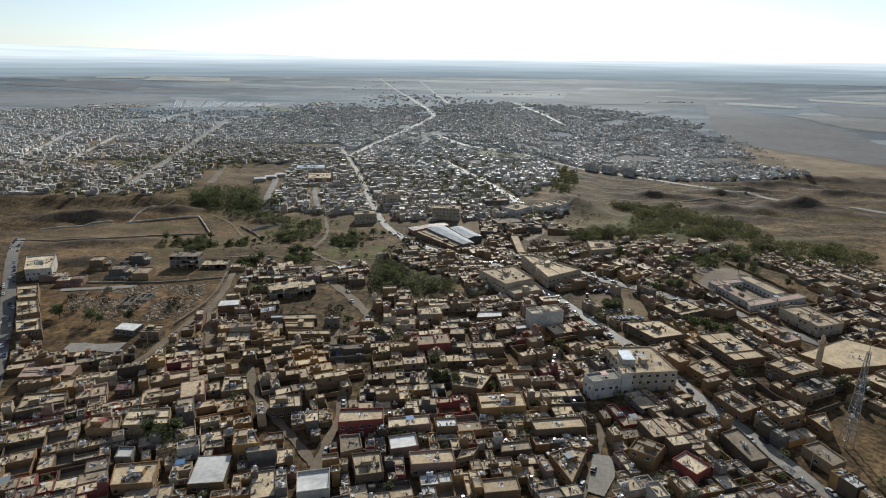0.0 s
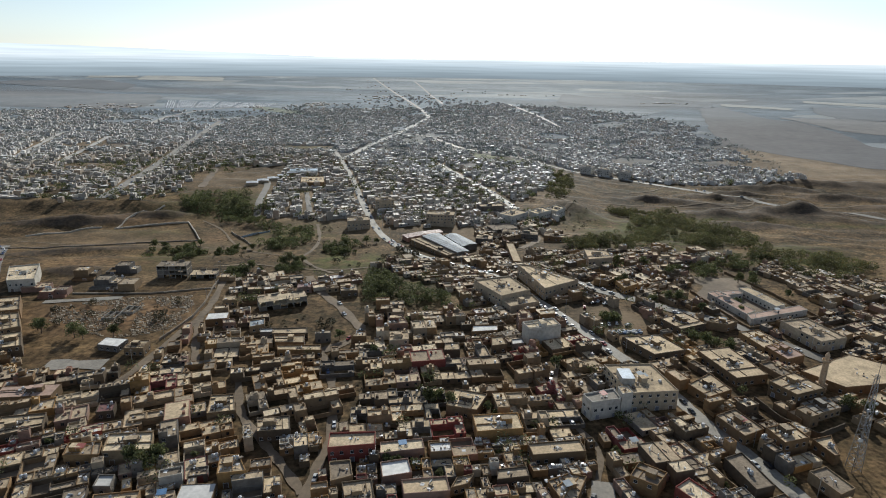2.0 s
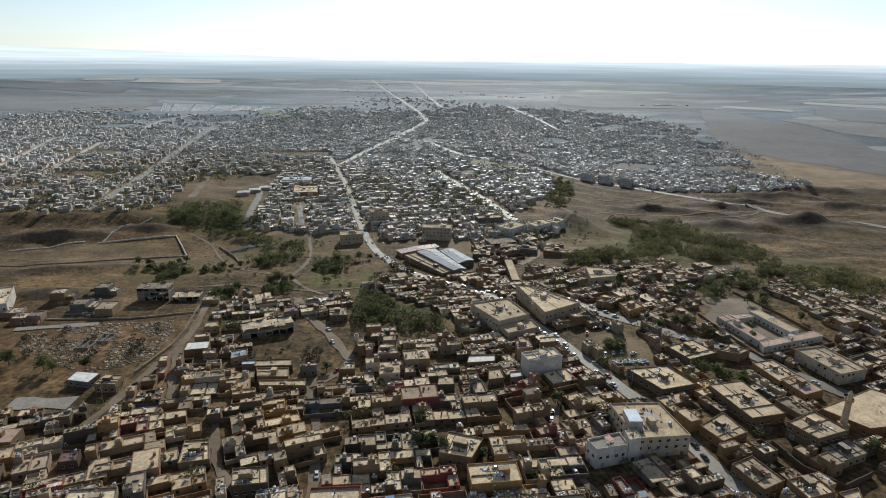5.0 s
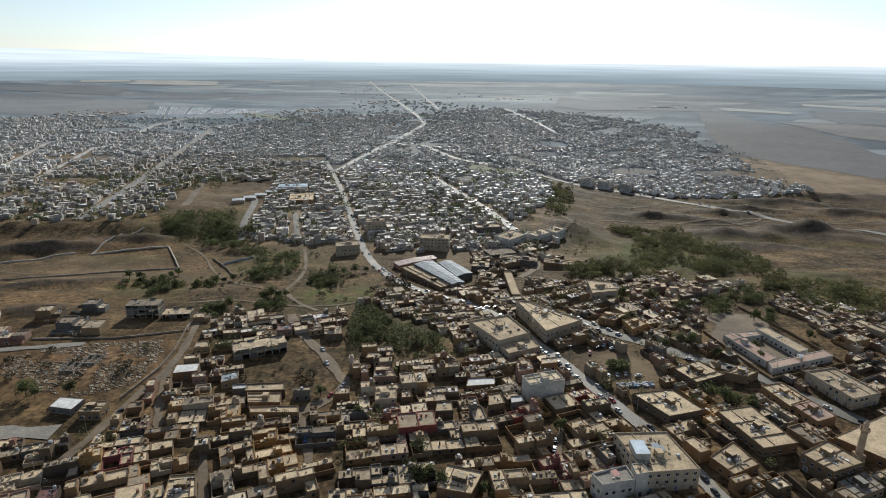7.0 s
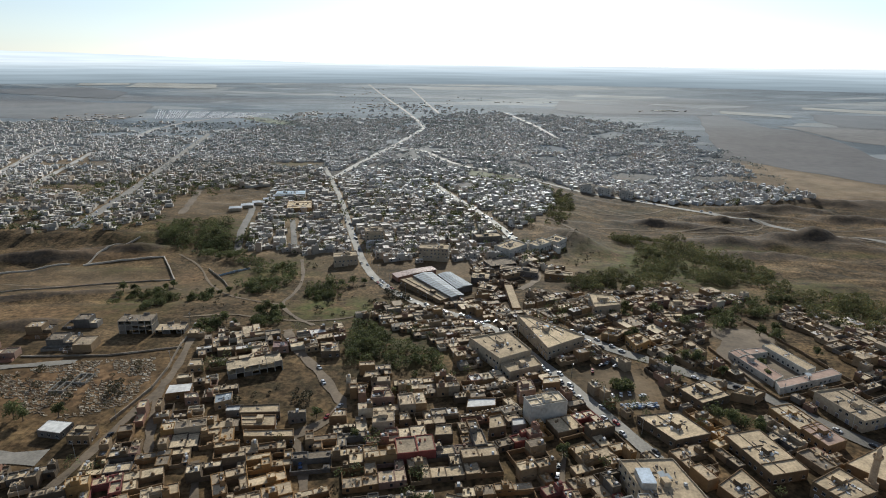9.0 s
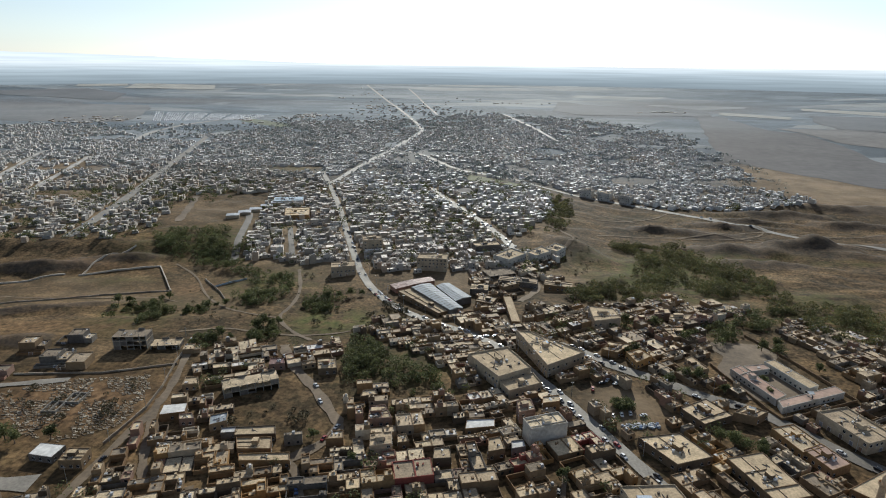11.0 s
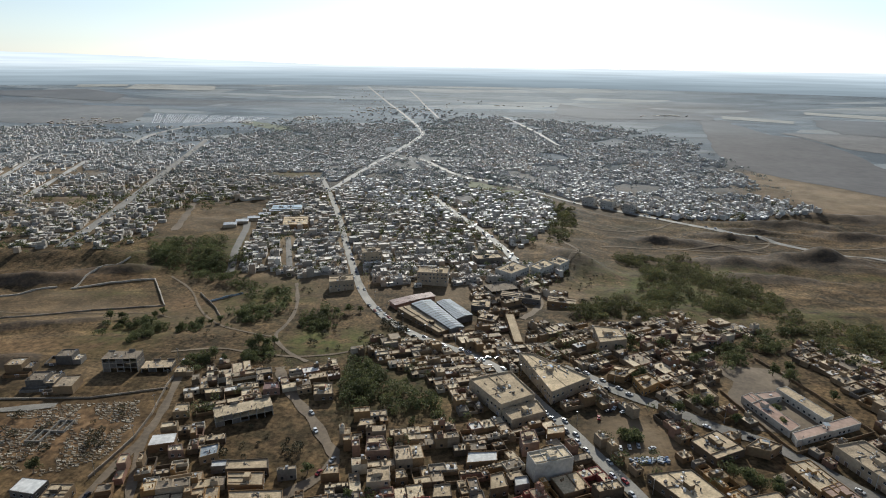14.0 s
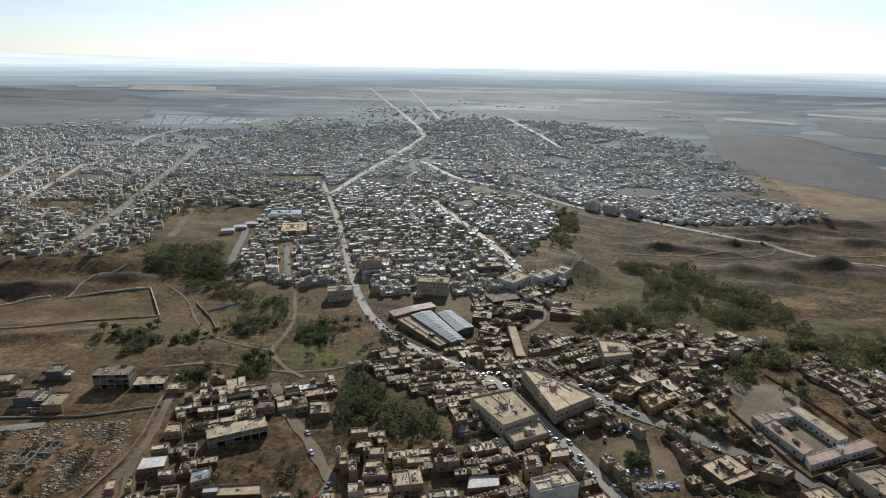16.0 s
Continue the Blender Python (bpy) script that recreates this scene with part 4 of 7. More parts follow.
# ---- larger buildings, each on its own outline ----
def outline_building(name, label, pts, h, kind="tan", roof=None, par=0.7, windows=True, category="building", base=None, storey=3.2, step=3.4, wide=1.4):
    """A flat-roofed block on the outline pts (plan corners), with a parapet, and windows on the walls that face south, east and west."""
    p = np.array(pts, float)
    if sum(p[i - 1][0] * p[i][1] - p[i][0] * p[i - 1][1] for i in range(len(p))) < 0:
        p = p[::-1]
    c = p.mean(0)
    z = float(ground_z(*c)) if base is None else base
    root = new(name)
    root.matrix_world = Matrix.Translation((c[0], c[1], z))
    tagged(root, label, category)
    q = p - c
    n = len(q)
    ins = []
    for i in range(n):
        e0, e1 = q[i] - q[i - 1], q[(i + 1) % n] - q[i]
        n0, n1 = np.array([-e0[1], e0[0]]) / np.hypot(*e0), np.array([-e1[1], e1[0]]) / np.hypot(*e1)
        m = n0 + n1
        ins.append(q[i] + m * 0.25 / max(0.35, (m @ n0)))
    w = Mesh()
    for ring, zz in ((q, -2.5), (q, h + par), (ins, h + par), (ins, h - 0.02)):
        w.v += [(float(a), float(b), zz) for a, b in ring]
    for k in range(3):
        for i in range(n):
            j = (i + 1) % n
            w.f.append((k * n + i, k * n + j, k * n + n + j, k * n + n + i))
            w.m.append(0)
    part("wall", w.data("wall", M_WALL[kind]), root)
    t = Mesh()
    t.v = [(float(a), float(b), h) for a, b in ins]
    t.f, t.m = [tuple(range(n))], [0]
    part("roof", t.data("roof", roof or M_ROOF), root)
    for i in range(n):
        a, b = q[i], q[(i + 1) % n]
        d = b - a
        ln = float(np.hypot(*d))
        out = np.array([d[1], -d[0]]) / ln
        if not windows or out[1] > 0.25 or ln < 4:
            continue
        turn = math.atan2(d[1], d[0])
        k = max(1, int(ln / step))
        for fl in range(max(1, int((h + 0.4) / storey))):
            k = max(1, int(ln / (step * 1.5 if fl == 0 and h > 5 else step)))
            for s_ in range(k):
                if name not in ("civic_building", "office_building") and rng.random() < 0.3:
                    continue
                g = a + d * (s_ + 0.5 + rng.uniform(-0.12, 0.12)) / k
                shop = fl == 0 and h > 5
                data, nm = (DOOR, "shutter") if shop else (WINDOW, "window")
                part(nm, data, root, m=Matrix.Translation((g[0], g[1], fl * storey + (0.1 if shop else 1.0))) @ Matrix.Rotation(turn, 4, "Z") @ Matrix.Diagonal((wide * (1.3 if shop else 1), 1, 2.3 if shop else 1.4, 1)))
    big = n == 4 and roof is not M_SHEET and roof is not M_ROOF_WHITE and min(np.hypot(*(q[1] - q[0])), np.hypot(*(q[2] - q[1]))) > 9
    if big:
        for f in (rng.uniform(0.2, 0.45), rng.uniform(0.55, 0.8)):
            for a, b in ((q[0] + (q[3] - q[0]) * f, q[1] + (q[2] - q[1]) * f), (q[0] + (q[1] - q[0]) * f, q[3] + (q[2] - q[3]) * f)):
                if rng.random() < 0.75:
                    a, b = a + (b - a) * 0.03, b - (b - a) * 0.03
                    if rng.random() < 0.5:
                        b = a + (b - a) * rng.uniform(0.35, 0.8)
                    d = b - a
                    ln = float(np.hypot(*d))
                    r_ = Mesh()
                    r_.box(0, ln, -0.13, 0.13, h - 0.1, h + rng.uniform(0.2, 0.55))
                    part("roof_ridge", r_.data("roof_ridge", M_WALL[kind]), root, m=Matrix.Translation((a[0], a[1], 0)) @ Matrix.Rotation(math.atan2(d[1], d[0]), 4, "Z"))
        for _ in range(rng.choice((1, 1, 2))):
            tilt, lean = rng.random(), rng.random()
            g = q[0] * 0 + sum(q[i] * wt for i, wt in enumerate([v_ / 4 for v_ in (0.4 + 1.2 * tilt, 1.6 - 1.2 * tilt, 0.4 + 1.2 * lean, 1.6 - 1.2 * lean)])) * 0.9
            d = q[1] - q[0]
            r_ = Mesh()
            r_.box(-rng.uniform(1.4, 2.4), rng.uniform(1.4, 2.4), -rng.uniform(1.2, 1.8), rng.uniform(1.2, 1.8), h - 0.1, h + rng.uniform(2.0, 2.6))
            r_.m[4] = 1
            part("roof_room", r_.data("roof_room", M_WALL[kind], roof or M_ROOF), root, m=Matrix.Translation((g[0], g[1], 0)) @ Matrix.Rotation(math.atan2(d[1], d[0]), 4, "Z"))
    span = float(min(np.hypot(*(q[1] - q[0])), np.hypot(*(q[2] - q[1])))) * 0.6
    if roof is not M_ROOF_WHITE:
        HOUSE_TOPS.append((c[0], c[1], z + h, span, span, math.atan2(*(q[1] - q[0])[::-1])))
    if span > 6 and n == 4 and roof is not M_ROOF_WHITE:
        BIG_TOPS.append((c[0], c[1], z + h, span, math.atan2(*(q[1] - q[0])[::-1])))
        HOUSE_TOPS.append((c[0], c[1], z + h, span, span, math.atan2(*(q[1] - q[0])[::-1])))
    occ = inside([tuple(v) for v in p])
    free[occ] = False
    free[near_line([tuple(v) for v in p] + [tuple(p[0])], 0.5)] = False
    return root

def box_on(root, name, x0, x1, y0, y1, z0, z1, wall, roof=None, label=""):
    b = Mesh()
    b.box(x0, x1, y0, y1, z0, z1)
    b.m[4] = 1
    return part(name, b.data(name, wall, roof or M_ROOF), root, label)

civic = outline_building("civic_building", "broad three-storey cream building with pale roof", [(79.4, 286.3), (84.3, 259.9), (107.5, 262.5), (102.7, 287.5)], 9.6, "cream", M_ROOF_PALE, 0.6)
box_on(civic, "roof_room", -10.5, -4.5, -6, 3.5, 9.6, 12.8, M_WALL["white"], M_SHEET, "white rooftop room with grey sheet roof")
outline_building("office_building", "white plastered three-storey office with tanks on roof", [(63.4, 261.3), (66.0, 254.5), (79.9, 257.9), (78.7, 266.5)], 8.8, "white", M_CONC, 0.8)
outline_building("stair_tower", "narrow white stair tower beside the tan building", [(80.1, 264.5), (80.2, 258.0), (85.6, 259.4), (84.6, 265)], 11, "white", M_ROOF_PALE, 0.3)
outline_building("apartment_house", "tall windowless white plastered house with flat roof", [(45.5, 337.4), (48.4, 328.2), (67.3, 333.8), (64.3, 343.5)], 10, "white", None, 0.8, False)
outline_building("market_hall", "large flat-roofed cream commercial hall", [(21.5, 410.5), (37.8, 382.9), (58.2, 394.2), (47.2, 420.7)], 8, "cream", M_ROOF_PALE, 0.9)
outline_building("hall_annex", "lower cream annex in front of the hall", [(38.5, 382.2), (42.6, 372.2), (62.5, 381.0), (59.3, 392.4)], 5, "cream", M_ROOF_PALE, 0.8)
outline_building("corner_apartments", "wedge-shaped apartment block with orange trim", [(55.8, 444.2), (68.2, 395.3), (94.5, 412.4), (65.9, 441.9)], 8, "cream", M_ROOF_PALE, 0.9)
SCHOOL = [("school_wing", "long school wing with pale buff sheet roof", [(203.4, 404.0), (212.4, 372.5), (219.8, 376.0), (210.6, 406.3)], 4.8, M_ROOF_PALE), ("school_wing", "school wing with dusty pink roof by the street", [(178.9, 396.3), (188.0, 361.9), (196.2, 367.0), (187.0, 400.5)], 4, None),
          ("school_wing", "whitewashed front wing of the school", [(188.4, 361.0), (187.0, 353.9), (230.9, 369.8), (229.4, 376.6)], 4, None), ("school_wing", "short white cross wing of the school", [(188.3, 399.5), (190.3, 392.9), (203.0, 396.4), (202.0, 402)], 4, None)]
M_ROOF_PINK = material("dusty_pink_roof", [(0.34, 0.225, 0.17), (0.38, 0.265, 0.205)], 0.9, 0.5, 0.1)
for nm, lb, pts, h, rf in SCHOOL:
    outline_building(nm, lb, pts, h, "white", rf or M_ROOF_PINK, 0.25, category="school")
outline_building("mosque", "low mosque hall with pale flat roof", [(156.1, 275.2), (162.5, 263.1), (179.4, 269.4), (172.8, 284.2)], 7, "tan", M_ROOF_PALE, 0.5)
outline_building("mosque_annex", "low tan rooms beside the mosque", [(163.5, 261.3), (166.0, 252.3), (180.4, 258.1), (178.6, 267.4)], 4, "tan", M_CONC, 0.2)
outline_building("covered_yard", "wide pale flat roof over a yard", [(180.5, 290.4), (193.2, 274.7), (224.8, 280.2), (236.4, 292.4), (216.6, 308.5)], 4.5, "tan", M_ROOF_PALE, 0.3)
outline_building("red_house", "two-storey house with brick-red painted front", [(-46.3, 224.0), (-27.8, 226.8), (-28.4, 235.3), (-47.1, 233.9)], 7, "red", None, 0.9)
outline_building("school_shed", "long low hall with dusty pink sheet roof", [(-206.2, 262.0), (-181.9, 264.7), (-183.3, 275.0), (-209.1, 271.5)], 4.5, "tan", M_ROOF_PINK, 0.1)
outline_building("workshop", "low house with large white sheet roof", [(-97.0, 206.1), (-94.8, 190.0), (-82.1, 191.6), (-84.3, 207.3)], 4, "tan", M_ROOF_WHITE, 0.2)
outline_building("blue_house", "house with pale blue painted roof terrace", [(-56.3, 195.6), (-53.9, 184.7), (-42.8, 187.1), (-44.6, 198.2)], 5, "white", M_ROOF_WHITE, 0.9)
outline_building("roadside_apartments", "white three-storey house with recessed balconies", [(-296.6, 400.0), (-280.1, 404.1), (-296.2, 434.7), (-314.0, 428.1)], 8, "white", None, 0.8)
for pts in ([(-269.2, 353.7), (-258.5, 356.8), (-272.7, 378.8), (-284.6, 374.8)], [(-251.4, 327.2), (-242.1, 333.4), (-256.2, 352.9), (-267.4, 350.0)], [(-236.9, 305.8), (-225.7, 310.0), (-237.7, 327.5), (-248.7, 322.3)]):
    outline_building("roadside_house", "tan two-storey house by the road", pts, 6, "tan", M_ROOF_PALE, 0.8)
def concrete_frame(x, y, w, d, a, floors, label, name="unfinished_building"):
    """Open storeys of slabs on columns, partly walled with block."""
    root = tagged(new(name), label, "building")
    z = float(ground_z(x, y))
    root.matrix_world = Matrix.Translation((x, y, z)) @ Matrix.Rotation(a, 4, "Z")
    nx, ny = max(2, round(w / 4.2)), max(2, round(d / 4.5))
    col = Mesh()
    col.box(-0.2, 0.2, -0.2, 0.2, 0, 1)
    cd = col.data("column", M_CONC)
    for f in range(floors):
        z0 = f * 3.2
        sl = Mesh()
        sl.box(-w / 2 - 0.3, w / 2 + 0.3, -d / 2 - 0.3, d / 2 + 0.3, z0 + 2.95, z0 + 3.2, 0, True)
        sl.m[4] = 1
        part("slab", sl.data("slab", M_CONC, M_ROOF), root)
        for i in range(nx + 1):
            for j in range(ny + 1):
                lo = -2.0 if f == 0 else 0
                part("column", cd, root, m=Matrix.Translation((-w / 2 + w * i / nx, -d / 2 + d * j / ny, z0 + lo)) @ Matrix.Diagonal((1, 1, 2.95 - lo, 1)))
        for i in range(nx):
            for yy, chance in ((d / 2, 0.9), (-d / 2, 0.45)):
                if rng.random() < chance:
                    p = Mesh()
                    hh = 2.95 if rng.random() < 0.6 else 1.1
                    p.box(-w / 2 + w * i / nx + 0.2, -w / 2 + w * (i + 1) / nx - 0.2, yy - 0.1, yy + 0.1, z0 - (1.5 if f == 0 else 0), z0 + hh, 0, True)
                    part("block_infill", p.data("block_infill", M_WALL["grey"]), root)
        for sx in (-1, 1):
            p = Mesh()
            p.box(sx * w / 2 - 0.1, sx * w / 2 + 0.1, -d / 2 + 0.2, d / 2 - 0.2, z0 - (1.5 if f == 0 else 0), z0 + 2.95, 0, True)
            part("block_infill", p.data("block_infill", M_WALL["grey"]), root)
    for i in range(nx + 1):
        for j in range(ny + 1):
            if rng.random() < 0.55:
                part("column", cd, root, m=Matrix.Translation((-w / 2 + w * i / nx, -d / 2 + d * j / ny, floors * 3.2)) @ Matrix.Diagonal((0.7, 0.7, rng.uniform(0.5, 2.4), 1)))
    for i in range(nx):
        if rng.random() < 0.6:
            p = Mesh()
            p.box(-w / 2 + w * i / nx + 0.2, -w / 2 + w * (i + 1) / nx - 0.2, d / 2 - 0.1, d / 2 + 0.1, floors * 3.2, floors * 3.2 + rng.uniform(0.5, 1.9), 0, True)
            part("block_infill", p.data("block_infill", M_WALL["grey"]), root)
    occupy(x, y, w + 2, d + 2, a)
    HOUSE_TOPS.append((x, y, z + floors * 3.2, w * 0.7, d * 0.7, a))

concrete_frame(-199, 437, 21, 10, 0.06, 3, "unfinished grey concrete building with open storeys")
concrete_frame(-177, 437, 18, 9, 0.1, 1, "roofed concrete shell of a single-storey building")
concrete_frame(-105.2, 382.3, 30, 9, 0.42, 2, "unfinished two-storey concrete building above the lane")
concrete_frame(60, 600, 26, 17, 0.35, 1, "bare concrete slab on open columns", "open_slab")
VALLEY = [(-236, 417, 0.12, "grey", [(-8, 2, -7, 4, 5.5, 0.6), (2, 8, -7, 6, 3.2, 0.5), (-8, 2, 4, 8, 3.4, 0.4), (-10, 8, -11, -7, 0, 1.8)]), (-219, 412, 0.1, "tan", [(-5.5, 5.5, -8, 5, 5, 0.4), (-5.5, 3, 5, 9, 3.2, 0.5), (-12, -5.5, -8, 2, 0, 1.8)]),
          (-262, 432, 0.12, "tan", [(-6, 4, -5, 5, 6.2, 0.6), (4, 9, -4, 5, 3.2, 0.5), (-6, 9, -9, -5, 0, 1.8)]), (-158, 430, 0.2, "tan", [(-5, 2, -4, 4, 3.2, 0.5), (2, 6, -4, 2, 2.8, 0.3)]), (-238, 446, 0.1, "grey", [(-7, 3, -5, 5, 6, 0.5), (3, 8, -5, 3, 3.2, 0.4), (-14, -7, -6, 5, 0, 2.0)]), (-262, 398, 0.15, "pink", [(-9, 0, -5, 4, 3.2, 0.5), (0, 8, -4, 4, 3.6, 0.6), (-9, 8, -8, -5, 0, 1.6)]),
          (-280, 405, 0.2, "pink", [(-8, 1, -5, 4, 3.4, 0.5), (1, 8, -5, 5, 3.0, 0.4)])]
for x, y, a, kd, plan in VALLEY:
    house(x, y, 18, 16, a, plan, kd)
    occupy(x, y, 22, 20, a)
outline_building("lane_house", "low house with white sheet roof by the lane", [(-143.0, 349.4), (-130.7, 352.5), (-132.5, 360.8), (-144.5, 358.6)], 4.5, "tan", M_ROOF_WHITE, 0.1)
outline_building("cemetery_shed", "open shed with pale sheet roof by the cemetery", [(-190.2, 317.8), (-177.7, 315.4), (-176.7, 324.7), (-189.8, 326.5)], 3.6, "grey", M_ROOF_WHITE, 0.1)
outline_building("cemetery_house", "small tan house by the cemetery lane", [(-172.3, 311.4), (-161.8, 311.6), (-162.4, 321.0), (-172.8, 320.9)], 4.6, "tan", M_ROOF_PALE, 0.5)
outline_building("warehouse", "long warehouse with pale blue roof", [(-222.6, 873.5), (-182.9, 878.7), (-187.0, 902.2), (-226.6, 896.7)], 7, "white", M_SHEET_BLUE, 0.2)
outline_building("depot", "cream flat-roofed depot beside the warehouse", [(-187.2, 791.9), (-157.0, 795.8), (-165.0, 836.6), (-195.0, 831.1)], 6, "ochre", M_ROOF_PALE, 0.6)
outline_building("tower_block", "tan-grey four-storey block by the main road", [(-73.9, 661.7), (-54.3, 665.6), (-57.8, 682.1), (-77.0, 679.6)], 13, "cream", None, 0.9)
outline_building("tower_block", "tan-grey four-storey block with deep windows above the bridge market", [(-17, 611), (11, 608), (13, 625), (-15, 628)], 12.5, "cream", M_ROOF_PALE, 0.9)
outline_building("tower_block", "long grey three-storey block above the white villas", [(42, 664), (69, 671), (66, 685), (39, 678)], 9, "grey", M_ROOF_PALE, 0.8)
for pts in ([(57.2, 632.1), (71.1, 617.8), (90.9, 638.3), (77.5, 655.0)], [(91.4, 641.1), (99.4, 630.3), (116.7, 645.9), (109.5, 661.1)], [(112.8, 658.3), (122.9, 646.4), (135.7, 662.7), (127.0, 676.0)]):
    outline_building("villa_block", "white plastered villa block on the slope", pts, 8.5, "white", M_ROOF_PALE, 0.9)
outline_building("roadside_flats", "cream flats at the bend of the main road", [(-94.9, 591.5), (-73.3, 597.2), (-76.2, 612.1), (-97.5, 606.9)], 9, "cream", None, 0.8)
outline_building("row_of_shops", "low grey row of shops", [(56.3, 572.0), (89.2, 562.1), (92.1, 573.5), (59.3, 583.8)], 5, "grey", None, 0.4)
outline_building("row_of_shops", "low tan row of shops by the yard", [(95, 560), (118, 552), (121, 564), (98, 572)], 4.5, "tan", None, 0.4)
for pts in ([(236.7, 1035.2), (252.6, 1024.1), (262.8, 1040.7), (246.3, 1052.3)], [(262, 1019), (277, 1005), (288, 1020), (273, 1034)], [(290, 994), (303, 981), (314, 995), (301, 1008)]):
    outline_building("road_apartments", "pale four-storey apartment block by the east road", pts, 12, "white", None, 0.9)
outline_building("shop_block", "broad low shop block with flat roof", [(117.9, 276.2), (123.2, 264.9), (136.9, 271.6), (133.0, 287.1)], 4.2, "tan", M_ROOF_PALE, 0.5)
outline_building("shop_block", "broad low shop block with stained flat roof", [(100.6, 327.0), (112.0, 306.6), (131.0, 312.3), (122.6, 330.8)], 4.2, "tan", M_ROOF_PALE, 0.5)
outline_building("bazaar_block", "deep bazaar block with roof openings", [(136.4, 310.5), (143.8, 281.5), (161.5, 285.6), (155.1, 315.0)], 4.8, "tan", M_ROOF_PALE, 0.4)
outline_building("shop_block", "sandy shop block beside the school street", [(131.6, 352.9), (138.2, 338.2), (156.4, 346.2), (149.0, 362.3)], 4.2, "tan", M_ROOF_PALE, 0.4)
outline_building("shop_block", "shop block with red sheet over its yard", [(176.3, 317.3), (180.6, 302.4), (192.3, 307.1), (187.9, 322.4)], 4.5, "ochre", M_ROOF_PINK, 0.3)
outline_building("arcade_building", "two-storey cream arcade with tall windows", [(200.8, 346.8), (208.5, 319.4), (226.2, 325.1), (218.9, 351.3)], 6, "cream", None, 0.8)
outline_building("shop_block", "shop block with blue sheet stored on its roof", [(170.5, 334.9), (174.9, 315.3), (188.2, 320.1), (183.6, 338.5)], 4.2, "ochre", None, 0.5)

NEAR_SET = [("ochre", "long low ochre-walled house", 5, None, [(-149.3, 220.4), (-135.3, 221.1), (-138.9, 229.6), (-151.6, 228.1)]), ("tan", "two-storey tan house with stepped roofs", 6, None, [(-134.6, 221.6), (-115.9, 223.6), (-120.4, 235.1), (-137.8, 233.4)]),
            ("grey", "small house with pale sheet roof", 3.5, M_ROOF_WHITE, [(-129.0, 204.8), (-122.6, 204.9), (-124.2, 211.5), (-130.2, 211.3)]), ("ochre", "broad house with smooth buff roof", 4, M_ROOF_PALE, [(-121.7, 188.5), (-107.3, 190.3), (-110.3, 202.5), (-125.9, 199.9)]),
            ("tan", "tan house by the little square", 5, None, [(-42.2, 207.3), (-34.3, 210.6), (-36.6, 219.7), (-44.6, 218.4)]),
            ("tan", "tan house with white tanks on the roof", 5, None, [(-34.4, 194.1), (-24.4, 196.4), (-27.0, 208.9), (-37.9, 206.7)]), ("pink", "pink-walled house with bright pale roof", 4.5, M_ROOF_WHITE, [(-23.2, 210.4), (-12.2, 213.2), (-14.2, 221.7), (-24.9, 219.0)]),
            ("pink", "pink-walled house with wide pale roof", 5, M_ROOF_PALE, [(-14.5, 200.8), (2.3, 202.8), (1.0, 210.8), (-15.9, 208.4)]), ("tan", "low house with smooth buff roof", 4, M_ROOF_PALE, [(12.2, 187.0), (25.4, 189.0), (24.6, 196.6), (11.5, 194.4)]),
            ("ochre", "house narrowing to a point by the square", 4, None, [(38.8, 209.8), (44.5, 193.0), (54.3, 212.4), (48.1, 214.3)]), ("tan", "long tan house with bare flat roof", 4.5, M_ROOF_PALE, [(35.6, 224.2), (57.4, 227.0), (56.6, 234.8), (34.4, 231.6)]),
            ("tan", "tan two-storey corner house on the main street", 7, None, [(134.4, 236.9), (136.7, 226.6), (148.8, 230.3), (146.1, 240.6)]), ("tan", "long low house near the mast", 4, M_ROOF_PALE, [(152.4, 233.4), (154.9, 222.7), (157.4, 223.4), (161.9, 236.4)]),
            ("red", "house with brick-red walls by the square", 5, None, [(84.4, 203.8), (90.0, 194.6), (97.3, 199.5), (91.4, 208.8)]), ("ochre", "two-storey ochre house by the square", 6, None, [(69.5, 209.2), (77.9, 203.7), (84.2, 211.1), (75.5, 217.4)])]
for kd, lb, h, rf, pts in NEAR_SET:
    outline_building("town_house", lb, pts, h, kd, rf, 0.7, category="house")

